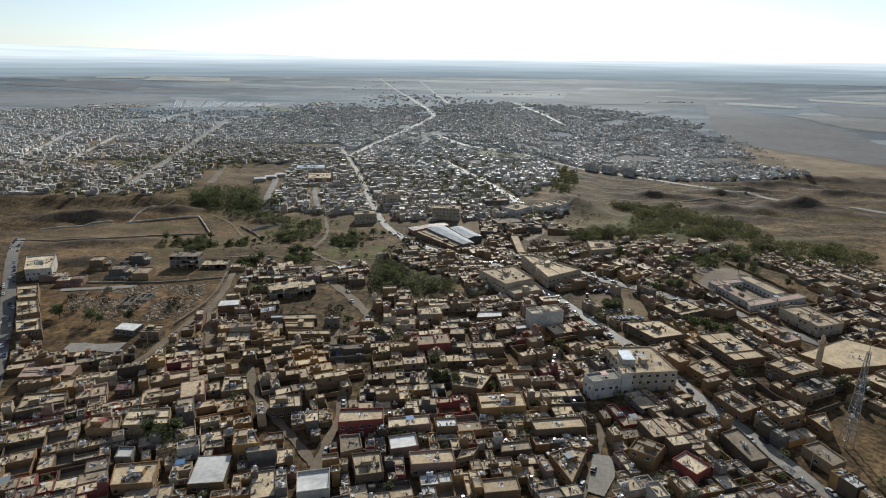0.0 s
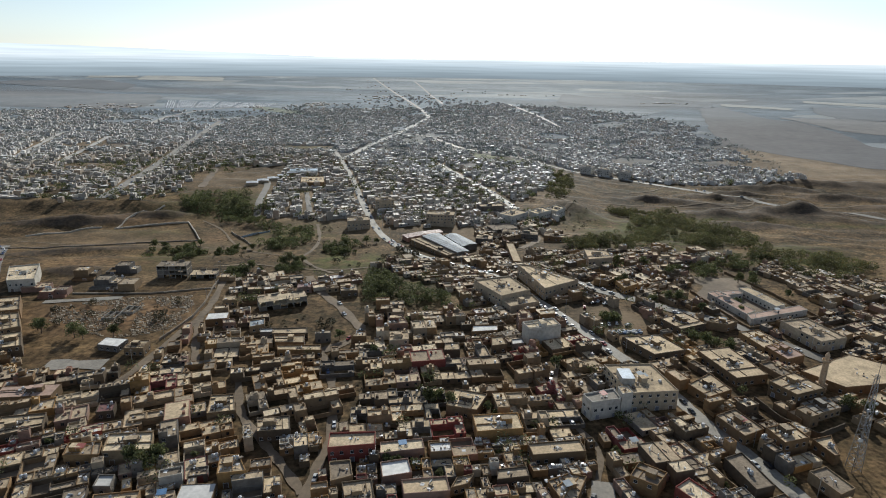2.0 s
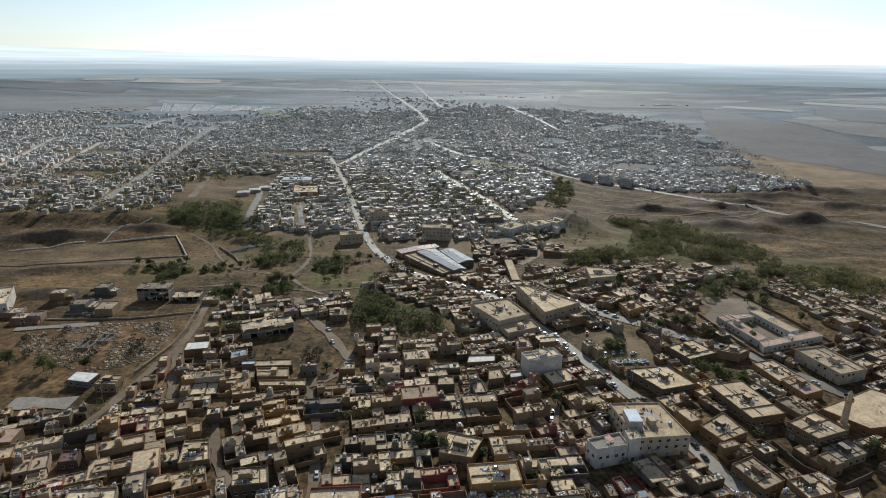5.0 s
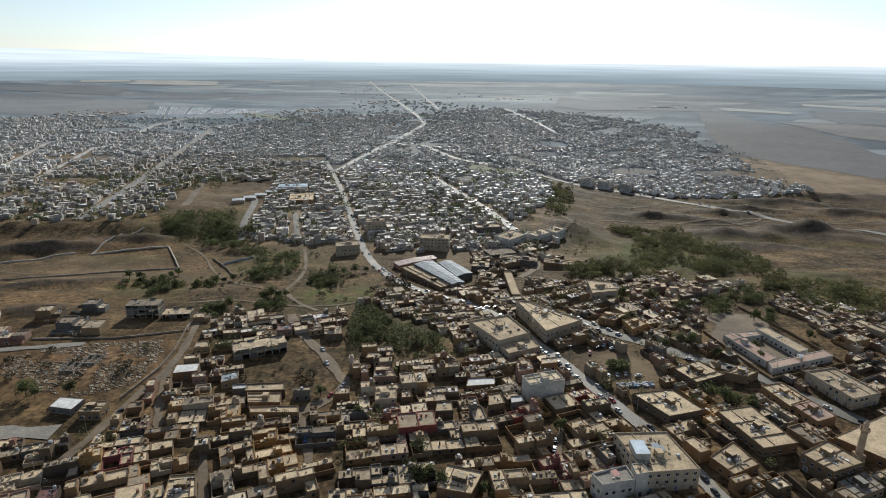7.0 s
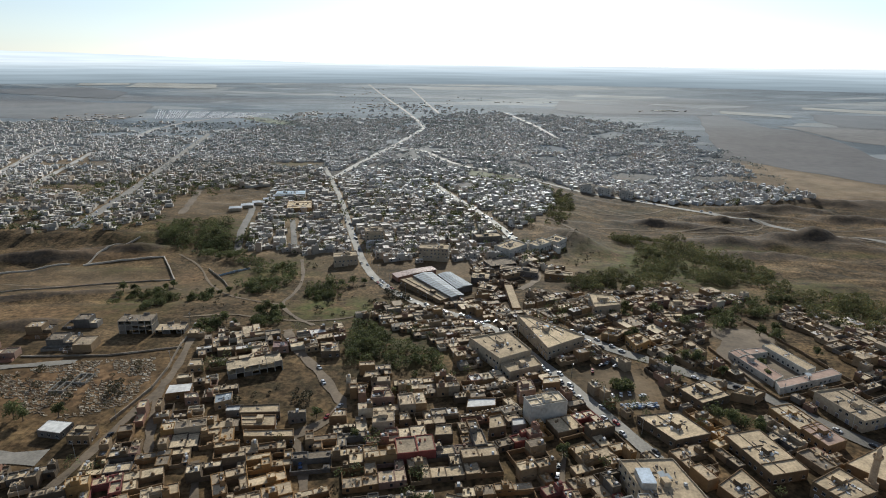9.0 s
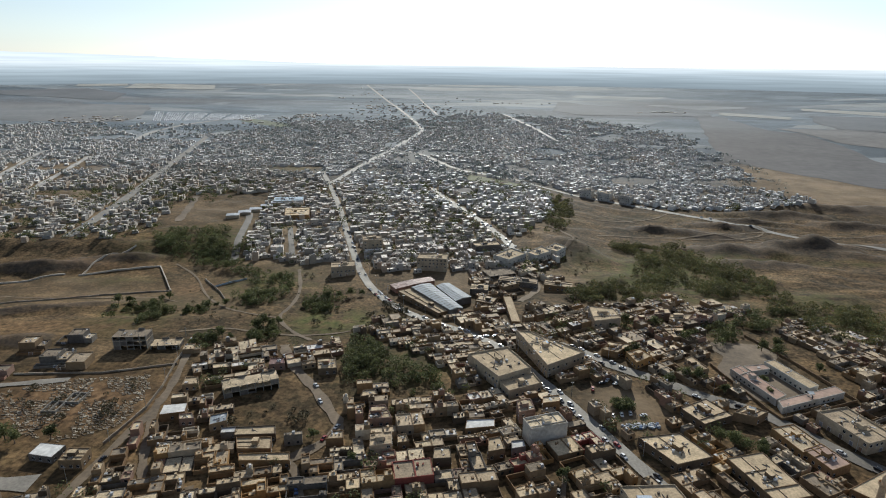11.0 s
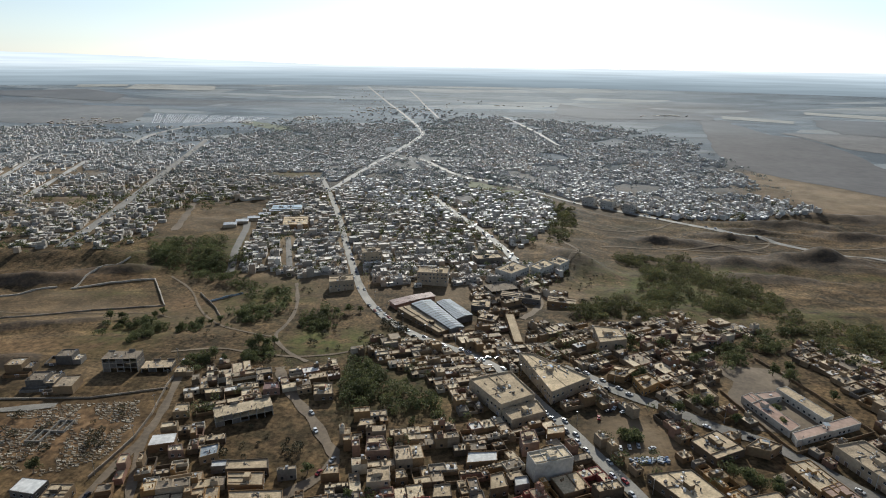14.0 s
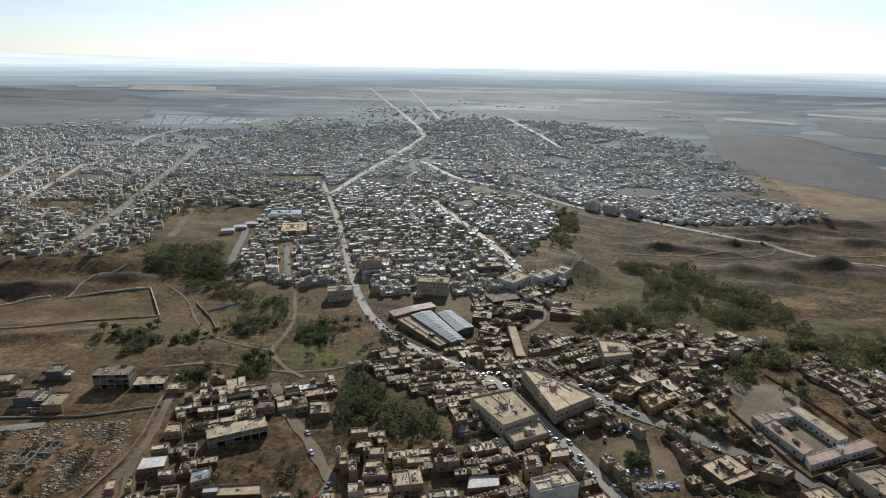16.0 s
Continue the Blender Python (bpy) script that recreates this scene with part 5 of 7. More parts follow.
MORE_NEAR = [
    ("pink", "low pink-walled house by the lane", 4, None, [(-131.0, 345.5), (-123.6, 346.5), (-126.5, 351.5), (-132.7, 350.0)]),
    ("tan", "house with striped pale sheet roof", 4, M_SHEET_WHITE, [(-113.7, 340.5), (-106.1, 344.5), (-108.1, 352.6), (-116.3, 349.3)]),
    ("grey", "shed under a white sheet roof", 3.6, M_ROOF_WHITE, [(-105.8, 334.3), (-98.0, 335.2), (-98.3, 340.3), (-106.9, 338.9)]),
    ("tan", "long house with smooth buff roof", 4, M_ROOF_PALE, [(-98.3, 332.2), (-78.0, 333.3), (-80.1, 340.8), (-99.5, 338.9)]),
    ("tan", "broad house with buff roof terrace", 4, M_ROOF_PALE, [(-93.5, 321.3), (-77.3, 321.4), (-79.2, 330.8), (-96.5, 330.2)]),
    ("ochre", "long buff house with low parapet", 4, M_ROOF_PALE, [(-89.8, 312.5), (-66.1, 312.7), (-67.7, 318.9), (-91.5, 317.6)]),
    ("grey", "small house with grey sheet roof", 3.6, M_SHEET_BLUE, [(-66.6, 319.4), (-57.9, 320.6), (-60.1, 324.8), (-67.6, 323.6)]),
    ("tan", "narrow house with buff roof", 4.5, M_ROOF_PALE, [(-58.3, 326.4), (-52.7, 327.6), (-55.4, 334.5), (-60.2, 333.2)]),
    ("tan", "house on the bend of the lane", 4.5, None, [(-52.4, 328.4), (-43.8, 329.3), (-44.8, 335.9), (-50.6, 335.0)]),
    ("tan", "house above the cemetery lane", 4, M_ROOF_PALE, [(-143.3, 379.5), (-134.7, 381.3), (-137.9, 389.2), (-144.7, 387.9)]),
    ("tan", "low tan house with buff roof", 4, M_ROOF_PALE, [(-132.6, 398.8), (-122.8, 400.8), (-126.5, 406.5), (-135.4, 404.4)]),
    ("pink", "house with faded red sheet roof", 4, M_SHEET_RUST, [(-100.6, 403.7), (-91.2, 405.8), (-93.6, 412.3), (-102.0, 412.2)]),
    ("tan", "lone house in the gardens", 4, M_ROOF_PALE, [(-69.7, 398.6), (-58.4, 400.0), (-61.3, 412.8), (-72.4, 412.0)]),
    ("tan", "house with buff roof beside the thicket", 5, M_ROOF_PALE, [(-40.1, 366.2), (-30.5, 368.8), (-32.6, 374.1), (-39.2, 372.9)]),
    ("pink", "pink house with bright buff roof", 5, M_ROOF_PALE, [(-33.4, 344.8), (-21.2, 346.3), (-25.7, 358.4), (-33.7, 356.8)]),
    ("cream", "two-storey cream house with roof tanks", 6, None, [(-30.0, 321.0), (-19.4, 323.0), (-20.2, 332.9), (-30.5, 330.0)]),
    ("tan", "low house in a dense row", 4, M_ROOF_PALE, [(-17.0, 326.3), (-11.3, 327.5), (-13.5, 333.9), (-17.5, 332.7)]),
    ("tan", "house with whitewashed roof yard", 3.6, M_ROOF_WHITE, [(16.4, 338.5), (31.8, 340.8), (32.5, 348.3), (17.7, 347.3)]),
    ("tan", "deep house with buff roof", 5, M_ROOF_PALE, [(26.5, 318.2), (35.0, 320.5), (33.5, 330.7), (27.4, 328.6)]),
    ("grey", "house with pale square roof", 4.5, M_ROOF_WHITE, [(38.2, 321.1), (45.2, 322.9), (44.7, 328.4), (38.4, 327.3)]),
    ("pink", "tall pink-walled house with buff roof", 7, M_ROOF_PALE, [(45.1, 348.1), (54.0, 350.7), (52.8, 361.3), (45.1, 359.0)]),
    ("tan", "house with sandy roof", 4.5, M_ROOF_PALE, [(0.2, 313.5), (9.0, 314.3), (8.4, 322.8), (0.9, 321.6)]),
    ("ochre", "ochre house behind the hall", 5, None, [(59.3, 359.0), (69.1, 361.0), (69.8, 367.6), (60.4, 365.4)]),
    ("cream", "tall cream house above the old quarter", 8, M_ROOF_PALE, [(113.8, 463.0), (134.1, 468.2), (133.4, 485.6), (116.1, 490.0)]),
    ("pink", "pink-walled block on the valley edge", 5, None, [(143.9, 469.4), (159.5, 471.8), (162.4, 481.7), (148.0, 479.1)]),
    ("pink", "pink two-storey block on the valley edge", 6, M_ROOF_PALE, [(162.9, 481.4), (176.2, 484.0), (177.9, 493.7), (166.6, 491.4)]),
    ("cream", "cream house with wide windows", 5, M_ROOF_PALE, [(171.3, 474.2), (185.0, 473.5), (191.3, 482.5), (176.0, 483.1)]),
    ("pink", "dusty pink house on the valley edge", 6, None, [(185.0, 471.1), (198.6, 470.4), (206.0, 479.2), (193.9, 482.3)]),
    ("tan", "house with clear buff roof", 5, M_ROOF_PALE, [(161.0, 439.0), (171.8, 440.0), (173.4, 455.3), (159.0, 455.0)]),
    ("ochre", "long shop house on the upper street", 4, M_ROOF_PALE, [(107.8, 421.7), (116.9, 417.1), (129.5, 429.0), (116.1, 432.2)]),
    ("ochre", "low shop house with bare roof", 4.5, M_ROOF_PALE, [(124.0, 402.0), (136.5, 410.7), (132.0, 420.5), (121.8, 416.1)]),
    ("tan", "long low house by the school street", 4, M_ROOF_PALE, [(156.1, 393.4), (165.5, 395.3), (161.8, 412.0), (156.5, 409.2)]),
    ("tan", "house with rounded buff roof edge", 4.5, M_ROOF_PALE, [(157.4, 348.1), (167.8, 343.7), (176.6, 349.2), (168.2, 355.2)]),
    ("pink", "house with red-edged roof by the river", 4.5, M_SHEET_RUST, [(229.8, 399.8), (243.7, 403.2), (241.6, 407.7), (229.6, 404.9)]),
    ("tan", "broad low house with sandy roof", 4, M_ROOF_PALE, [(-187.1, 232.7), (-170.6, 240.9), (-175.0, 250.9), (-192.5, 247.6)]),
    ("ochre", "long two-storey house with bare ochre wall", 5.5, None, [(-148.8, 220.3), (-136.0, 222.9), (-140.7, 229.6), (-151.2, 227.3)]),
    ("ochre", "ochre house with stepped flat roof", 5.5, None, [(-135.9, 223.7), (-129.3, 225.8), (-133.5, 231.8), (-139.5, 230.0)]),
    ("tan", "low house with faded red sheet roof", 3.6, M_SHEET_RUST, [(-154.4, 252.1), (-147.4, 253.7), (-149.6, 260.6), (-156.7, 259.9)]),
    ("tan", "house with bright buff roof terrace", 4, M_ROOF_PALE, [(-105.1, 251.7), (-93.1, 254.5), (-98.3, 268.0), (-108.5, 266.7)]),
    ("grey", "small house under pale roof sheets", 3.6, M_ROOF_WHITE, [(-126.9, 203.3), (-122.1, 204.4), (-123.2, 210.8), (-128.3, 210.0)]),
    ("tan", "long house with buff plastered roof", 4.5, M_ROOF_PALE, [(-121.2, 185.6), (-106.3, 188.2), (-108.8, 196.2), (-121.3, 195.0)]),
    ("ochre", "tall ochre house at the lane corner", 6.5, None, [(-84.7, 208.8), (-74.4, 210.8), (-80.3, 220.5), (-87.2, 219.2)]),
    ("tan", "tan house beside the narrow lane", 5, None, [(-78.4, 237.3), (-64.8, 239.4), (-67.6, 249.2), (-81.4, 247.5)]),
    ("pink", "long pink-walled house row", 5, None, [(-25.6, 223.9), (-7.8, 227.5), (-9.0, 234.0), (-26.0, 231.1)]),
    ("tan", "house with wide pale roof and stair room", 5, M_ROOF_PALE, [(1.1, 258.8), (14.9, 255.2), (20.5, 268.5), (5.4, 273.5)]),
    ("ochre", "corner house with deep tan walls", 5.5, None, [(14.0, 238.4), (33.9, 241.1), (32.8, 252.9), (12.6, 250.5)]),
    ("tan", "little house with cream roof", 3.6, M_ROOF_PALE, [(2.5, 206.1), (9.1, 208.6), (11.6, 214.2), (4.8, 211.9)]),
    ("tan", "low tan house with parapet", 4, None, [(20.1, 210.4), (32.6, 212.7), (32.2, 218.4), (20.7, 216.3)]),
    ("tan", "broad house with worn buff roof", 4.5, M_ROOF_PALE, [(11.2, 187.2), (22.5, 190.9), (22.1, 197.4), (11.6, 194.8)]),
    ("ochre", "tall ochre house by the little square", 7.5, None, [(59.0, 213.4), (69.0, 206.2), (85.8, 214.2), (77.1, 222.0)]),
    ("tan", "long shop row along the main street", 4.5, None, [(119.3, 249.3), (124.9, 234.4), (135.6, 239.7), (130.2, 254.7)]),
    ("grey", "dark-walled two-storey shop house", 6.5, M_ROOF_PALE, [(124.6, 231.4), (129.7, 222.0), (143.2, 227.8), (139.0, 237.6)]),
    ("tan", "long low shed below the mast", 3.6, M_ROOF_PALE, [(154.0, 231.1), (156.2, 219.5), (162.6, 222.3), (161.8, 234.1)]),
    ("tan", "shop row with stained roof on the main street", 4.2, None, [(110.1, 220.7), (113.7, 202.6), (121.8, 205.1), (118.6, 224.4)]),
    ("tan", "low workshop beside the road", 4, None, [(138.9, 213.2), (143.2, 200.6), (150.6, 204.0), (147.3, 216.2)]),
    ("tan", "courtyard wing with tan roof", 4.5, None, [(-40.9, 207.3), (-31.3, 208.6), (-34.1, 216.2), (-42.9, 215.3)]),
]
for kd, lb, h, rf, pts in MORE_NEAR:
    mid = (sum(p[0] for p in pts) / 4, sum(p[1] for p in pts) / 4)
    if is_free(*mid) and sum(is_free(mid[0] + 0.7 * (p[0] - mid[0]), mid[1] + 0.7 * (p[1] - mid[1])) for p in pts) > 2:
        outline_building("town_house", lb, pts, h, kd, rf, 0.6, category="house")

# the bridge market: sheet-roofed halls
def sheet_hall(name, label, pts, h, mat, wall="grey", rise=1.2, seams=14):
    """A hall with a low double-pitched roof of ribbed sheet; pts: near-left, near-right, far-right, far-left."""
    p = [Vector((x, y, 0)) for x, y in pts]
    c = sum(p, Vector()) / 4
    z = float(ground_z(c.x, c.y))
    root = tagged(new(name), label, "market")
    root.location = (c.x, c.y, z)
    q = [v - c for v in p]
    w = Mesh()
    w.solid([(v.x, v.y, -2.5) for v in q] + [(v.x, v.y, h) for v in q])
    part("wall", w.data("wall", M_WALL[wall]), root)
    for k in range(seams):
        r = Mesh()
        f0, f1 = k / seams, (k + 1) / seams - 0.012
        for s0, s1, z0, z1 in ((-0.02, 0.5, h + 0.1, h + rise), (0.5, 1.02, h + rise, h + 0.1)):
            cor = []
            for f, s_, zz in ((f0, s0, z0), (f0, s1, z1), (f1, s1, z1), (f1, s0, z0)):
                a, b = q[0].lerp(q[3], f), q[1].lerp(q[2], f)
                v = a.lerp(b, s_)
                cor.append((v.x, v.y, zz))
            r.solid(cor + [(x, y, zz + 0.1) for x, y, zz in cor])
        part("roof_sheet", r.data("roof_sheet", mat), root)
    free[inside([tuple(v) for v in pts])] = False
    return root

sheet_hall("market_hall_sheet", "market hall with ribbed white sheet roof", [(12.2, 497.1), (22.2, 501.5), (-4.2, 554.8), (-19.5, 545.7)], 6, M_SHEET_WHITE)
sheet_hall("market_hall_sheet", "smaller market hall with white sheet roof", [(17.0, 516.9), (29.9, 525.8), (12.1, 557.5), (1.1, 551.1)], 6, M_SHEET_WHITE)
outline_building("market_arcade", "low flat tan market arcade along the road", [(-30.5, 540.4), (3.2, 494.4), (11.0, 500.0), (-20.9, 546.6)], 4, "tan", M_ROOF_PALE, 0.3)
sheet_hall("market_shed", "long shed with rust-red roof", [(-32.7, 549.3), (-0.1, 570.1), (-4.6, 579.5), (-38.4, 559.9)], 4.6, M_SHEET_RUST, "pink", 0.8)
outline_building("tea_house", "low flat-roofed tea house by the market", [(33, 520), (46, 514), (51, 526), (38, 532)], 4, "tan", None, 0.4)
outline_building("tea_house", "small block building behind the market", [(30, 548), (45, 545), (47, 558), (32, 561)], 5, "grey", M_ROOF_PALE, 0.4)
outline_building("bridge_house", "long narrow tan house by the old bridge", [(56, 527), (57, 478), (63.5, 478), (62.5, 527)], 4, "ochre", M_ROOF_PALE, 0.2)

for k in range(5):
    x, y = -262 + 9.5 * k, 800 + 17 * k
    sheet_hall("market_shed", "grey sheet-roofed market shed", [(x, y), (x + 15, y + 3), (x + 12, y + 15), (x - 3, y + 12)], 3.2, M_SHEET_GREY, "cream", 0.5, 4)

M_MINARET = material("buff_stone", [(0.36, 0.265, 0.17), (0.42, 0.31, 0.20)], 0.9, 1.2, 0.3)

def minaret():
    z = float(ground_z(184, 279))
    root = tagged(new("minaret"), "slender tan stone minaret with balcony", "minaret")
    root.location = (184, 279, z)
    def ring(nm, stack, n=14):
        b = Mesh()
        for (r0, z0), (r1, z1) in zip(stack[:-1], stack[1:]):
            b.cyl(0, 0, z0, z1, r0, r1, n, 0, False)
        part(nm, b.data(nm, M_MINARET), root)
    b = Mesh()
    b.box(-1.9, 1.9, -1.9, 1.9, -2, 4.5)
    part("base", b.data("base", M_MINARET), root)
    ring("shaft", [(1.55, 4.4), (1.3, 15.5)])
    ring("balcony", [(1.3, 15.3), (2.0, 16.2), (2.0, 17.1), (1.85, 17.1), (1.85, 16.3), (1.0, 16.3)])
    ring("lantern", [(1.0, 16.3), (0.95, 19.0), (1.15, 19.2), (0.7, 20.2), (0.02, 21.4)])
    free[near_line([(183.9, 279), (184.1, 279)], 3)] = False

minaret()

def mast():
    x, y = 161.4, 220.2
    z = float(ground_z(x, y))
    root = tagged(new("lattice_mast"), "tall grey steel lattice mast with dish antennas", "mast")
    root.location = (x, y, z)
    H, n = 42.0, 14
    half = lambda t: 2.0 * (1 - t) + 0.45 * t

    def bar(nm, a, b, r):
        a, b = Vector(a), Vector(b)
        m = Mesh()
        m.cyl(0, 0, 0, (b - a).length, r, r, 5)
        part(nm, m.data(nm, M_STEEL), root, m=Matrix.Translation(a) @ (b - a).to_track_quat("Z", "Y").to_matrix().to_4x4())
    for sx, sy in ((-1, -1), (1, -1), (1, 1), (-1, 1)):
        bar("leg", (sx * half(0), sy * half(0), -1), (sx * half(1), sy * half(1), H), 0.14)
    cor = ((-1, -1), (1, -1), (1, 1), (-1, 1))
    for k in range(n):
        t0, t1 = k / n, (k + 1) / n
        for i in range(4):
            (ax, ay), (bx, by) = cor[i], cor[(i + 1) % 4]
            bar("brace", (ax * half(t0), ay * half(t0), t0 * H), (bx * half(t1), by * half(t1), t1 * H), 0.07)
            bar("strut", (ax * half(t1), ay * half(t1), t1 * H), (bx * half(t1), by * half(t1), t1 * H), 0.06)
    bar("antenna", (0, 0, H), (0, 0, H + 9), 0.09)
    for dx, dy, dz, r in ((-1.6, -1.4, 15, 0.9), (1.9, -1.0, 27, 0.95), (-1.3, -1.2, 28, 0.7), (0.8, -1.3, 31, 0.6)):
        d = Mesh()
        d.cyl(0, 0, 0, 0.7, r * 0.55, r, 14)
        part("dish_antenna", d.data("dish_antenna", M_TANK), root, "white drum dish antenna", Matrix.Translation((dx, dy, dz)) @ Matrix.Rotation(radians(100), 4, "X") @ Matrix.Rotation(dx * 0.2, 4, "Y"))
    free[near_line([(161, 220), (161.8, 220)], 5)] = False

mast()

# ---- walls of the walled field, the cemetery and the school yard ----
def yard_wall(name, pts, h, mat, label, t=0.5):
    b = Mesh()
    for (x0, y0), (x1, y1) in zip(pts[:-1], pts[1:]):
        ln = math.hypot(x1 - x0, y1 - y0)
        k = max(1, int(ln / 8))
        nx, ny = -(y1 - y0) / ln * t / 2, (x1 - x0) / ln * t / 2
        for i in range(k):
            a = (x0 + (x1 - x0) * i / k, y0 + (y1 - y0) * i / k)
            c = (x0 + (x1 - x0) * (i + 1) / k, y0 + (y1 - y0) * (i + 1) / k)
            za, zc = float(ground_z(*a)), float(ground_z(*c))
            q = [(a[0] - nx, a[1] - ny), (c[0] - nx, c[1] - ny), (c[0] + nx, c[1] + ny), (a[0] + nx, a[1] + ny)]
            zs = [za, zc, zc, za]
            hh = h * (1 + 0.08 * math.sin(i * 2.3 + x0))
            b.solid([(*p, z - 1.5) for p, z in zip(q, zs)] + [(*p, z + hh) for p, z in zip(q, zs)])
    return tagged(new(name, b.data(name, mat)), label, "wall", kind="structure")

M_PALE_WALL = material("pale_lime_wall", [(0.50, 0.44, 0.36), (0.42, 0.37, 0.30)], 0.9, 0.8, 0.15, "noise")
yard_wall("wall_field", [(-410, 582), (-384, 592), (-352, 613)], 1.4, M_PALE_WALL, "pale concrete wall round a bare field", 0.9)
yard_wall("wall_field_east", [(-338, 610), (-332, 613), (-310, 628), (-272, 636), (-234, 571)], 1.4, M_PALE_WALL, "pale concrete wall round a bare field", 0.9)
yard_wall("wall_field_south", [(-234, 571), (-290, 558), (-344, 536), (-390, 520)], 1.2, M_STONE, "low tan stone wall round a bare field")
yard_wall("wall_slope", [(-336, 612), (-336, 640), (-326, 668), (-318, 684)], 1.6, M_PALE_WALL, "pale wall climbing the bank")
yard_wall("wall_cemetery", [(-163, 438), (-162, 415), (-157, 384), (-156, 362), (-162, 330)], 1.6, M_STONE, "stone wall along the cemetery lane")
yard_wall("wall_school", [(172, 408), (181, 358), (184, 348), (236, 366), (228, 402), (216, 452)], 1.7, M_WALL["tan"], "tan plastered school yard wall", 0.35)
M_BLUE_FENCE = plain("pale_blue_sheet", (0.36, 0.44, 0.50), 0.5)
yard_wall("wall_garden", [(-197, 576), (-186, 582), (-172, 590)], 1.6, M_BLUE_FENCE, "blue sheet fence round a plot", 0.2)
yard_wall("wall_orchard", [(-214, 600), (-186, 560), (-170, 530)], 1.6, M_STONE, "dark stone wall down to the orchard")
yard_wall("wall_plot", [(-252, 398), (-200, 400), (-160, 412)], 1.0, M_STONE, "long tan wall above the cemetery")
yard_wall("wall_mosque", [(146, 268), (150, 252), (160, 240), (176, 248)], 3.0, M_WALL["tan"], "tan wall round the mosque yard", 0.4)
free &= ~near_line([(146, 268), (150, 252), (160, 240), (176, 248)], 1.5)
strip("pavement_school", [(192, 365), (206, 440)], 40, M_DIRT, "bare earth school yard", 0.12, False)
strip("pavement_terrace", [(-262, 383), (-215, 392)], 5, M_CONC, "pale concrete strip above the graves", 0.3, False)
strip("pavement_cemetery", [(-208, 301), (-178, 302)], 10, M_CONC, "pale concrete yard beside the cemetery", 0.2, False)
strip("pavement_square", [(61, 214), (59, 204), (53, 192)], 8, M_CONC, "pale worn square between the houses", 0.25, False)
free &= ~near_line([(61, 214), (59, 204), (53, 192)], 4.2)
free &= ~near_line([(-208, 303), (-165, 304)], 9)


# ---- the quarters: lots of houses by local street direction ----
SEEDS = [(-150, 220, 24, 1), (-60, 190, 14, 1), (0, 230, 8, 1), (60, 170, 14, 1), (150, 200, 20, 1), (200, 300, 23, 1), (220, 440, 22, 1), (60, 340, 20, 1), (-10, 330, 10, 1),
         (-110, 320, 14, 1), (-90, 410, 20, 1), (20, 440, 16, 1), (130, 460, 26, 1), (-290, 350, 34, 1), (-100, 260, 22, 1), (250, 180, 22, 1),
         (-500, 900, 12, 0), (-800, 1100, 20, 0), (-560, 1500, 14, 0), (-120, 800, 14, 0), (-20, 750, 15, 0), (-200, 1500, 12, 0), (60, 950, 16, 0), (200, 1300, 40, 0), (450, 1150, 44, 0), (450, 1700, 30, 0), (150, 2100, 12, 0), (-200, 2300, 10, 0)]
SEED_XY = np.array([s[:2] for s in SEEDS], float)

def lots(k):
    sx, sy, ang, near = SEEDS[k]
    r = random.Random(100 + k)
    a = radians(ang)
    ca, sa = math.cos(a), math.sin(a)
    reach = 230 if near else 800
    v = -reach
    while v < reach:
        depth = r.uniform(10, 16) if near else r.uniform(8, 11.5)
        u = -reach + r.uniform(0, 10)
        while u < reach:
            w = r.uniform(8, 18) if near else r.uniform(5.5, 10)
            lane = (r.uniform(1.4, 2.2) if near else r.uniform(3.5, 6)) if r.random() < (0.07 if near else 0.14) else 0
            dd = depth * (r.uniform(0.93, 1.0) if near else r.uniform(0.8, 1.0))
            yield sx + (u + w / 2) * ca - (v + depth / 2) * sa, sy + (u + w / 2) * sa + (v + depth / 2) * ca, w, dd, a + (r.uniform(-0.03, 0.03) if near else r.uniform(-0.12, 0.12)), near, r
            u += w + lane
        row_no = int(abs(v) / 10)
        v += depth + (0 if row_no % (3 if near else 2) else (r.uniform(1.2, 2.2) if near else r.uniform(3.5, 6)))

def lot_free(cx, cy, w, d, a):
    ca, sa = math.cos(a), math.sin(a)
    for i in (-0.5, 0, 0.5):
        for j in (-0.5, 0, 0.5):
            if not is_free(cx + i * w * ca - j * d * sa, cy + i * w * sa + j * d * ca):
                return False
    return True

def fit_lot(cx, cy, w, d, a, depth):
    """The free pieces of a lot that a street or a larger building cuts."""
    if lot_free(cx, cy, w, d, a):
        return [(cx, cy, w, d)]
    if depth == 0 or max(w, d) < 4.0:
        return []
    ca, sa = math.cos(a), math.sin(a)
    if w > d:
        halves = [(cx + q * w / 4 * ca, cy + q * w / 4 * sa, w / 2, d) for q in (-1, 1)]
    else:
        halves = [(cx - q * d / 4 * sa, cy + q * d / 4 * ca, w, d / 2) for q in (-1, 1)]
    out = []
    for h in halves:
        out += fit_lot(*h, a, depth - 1)
    return out

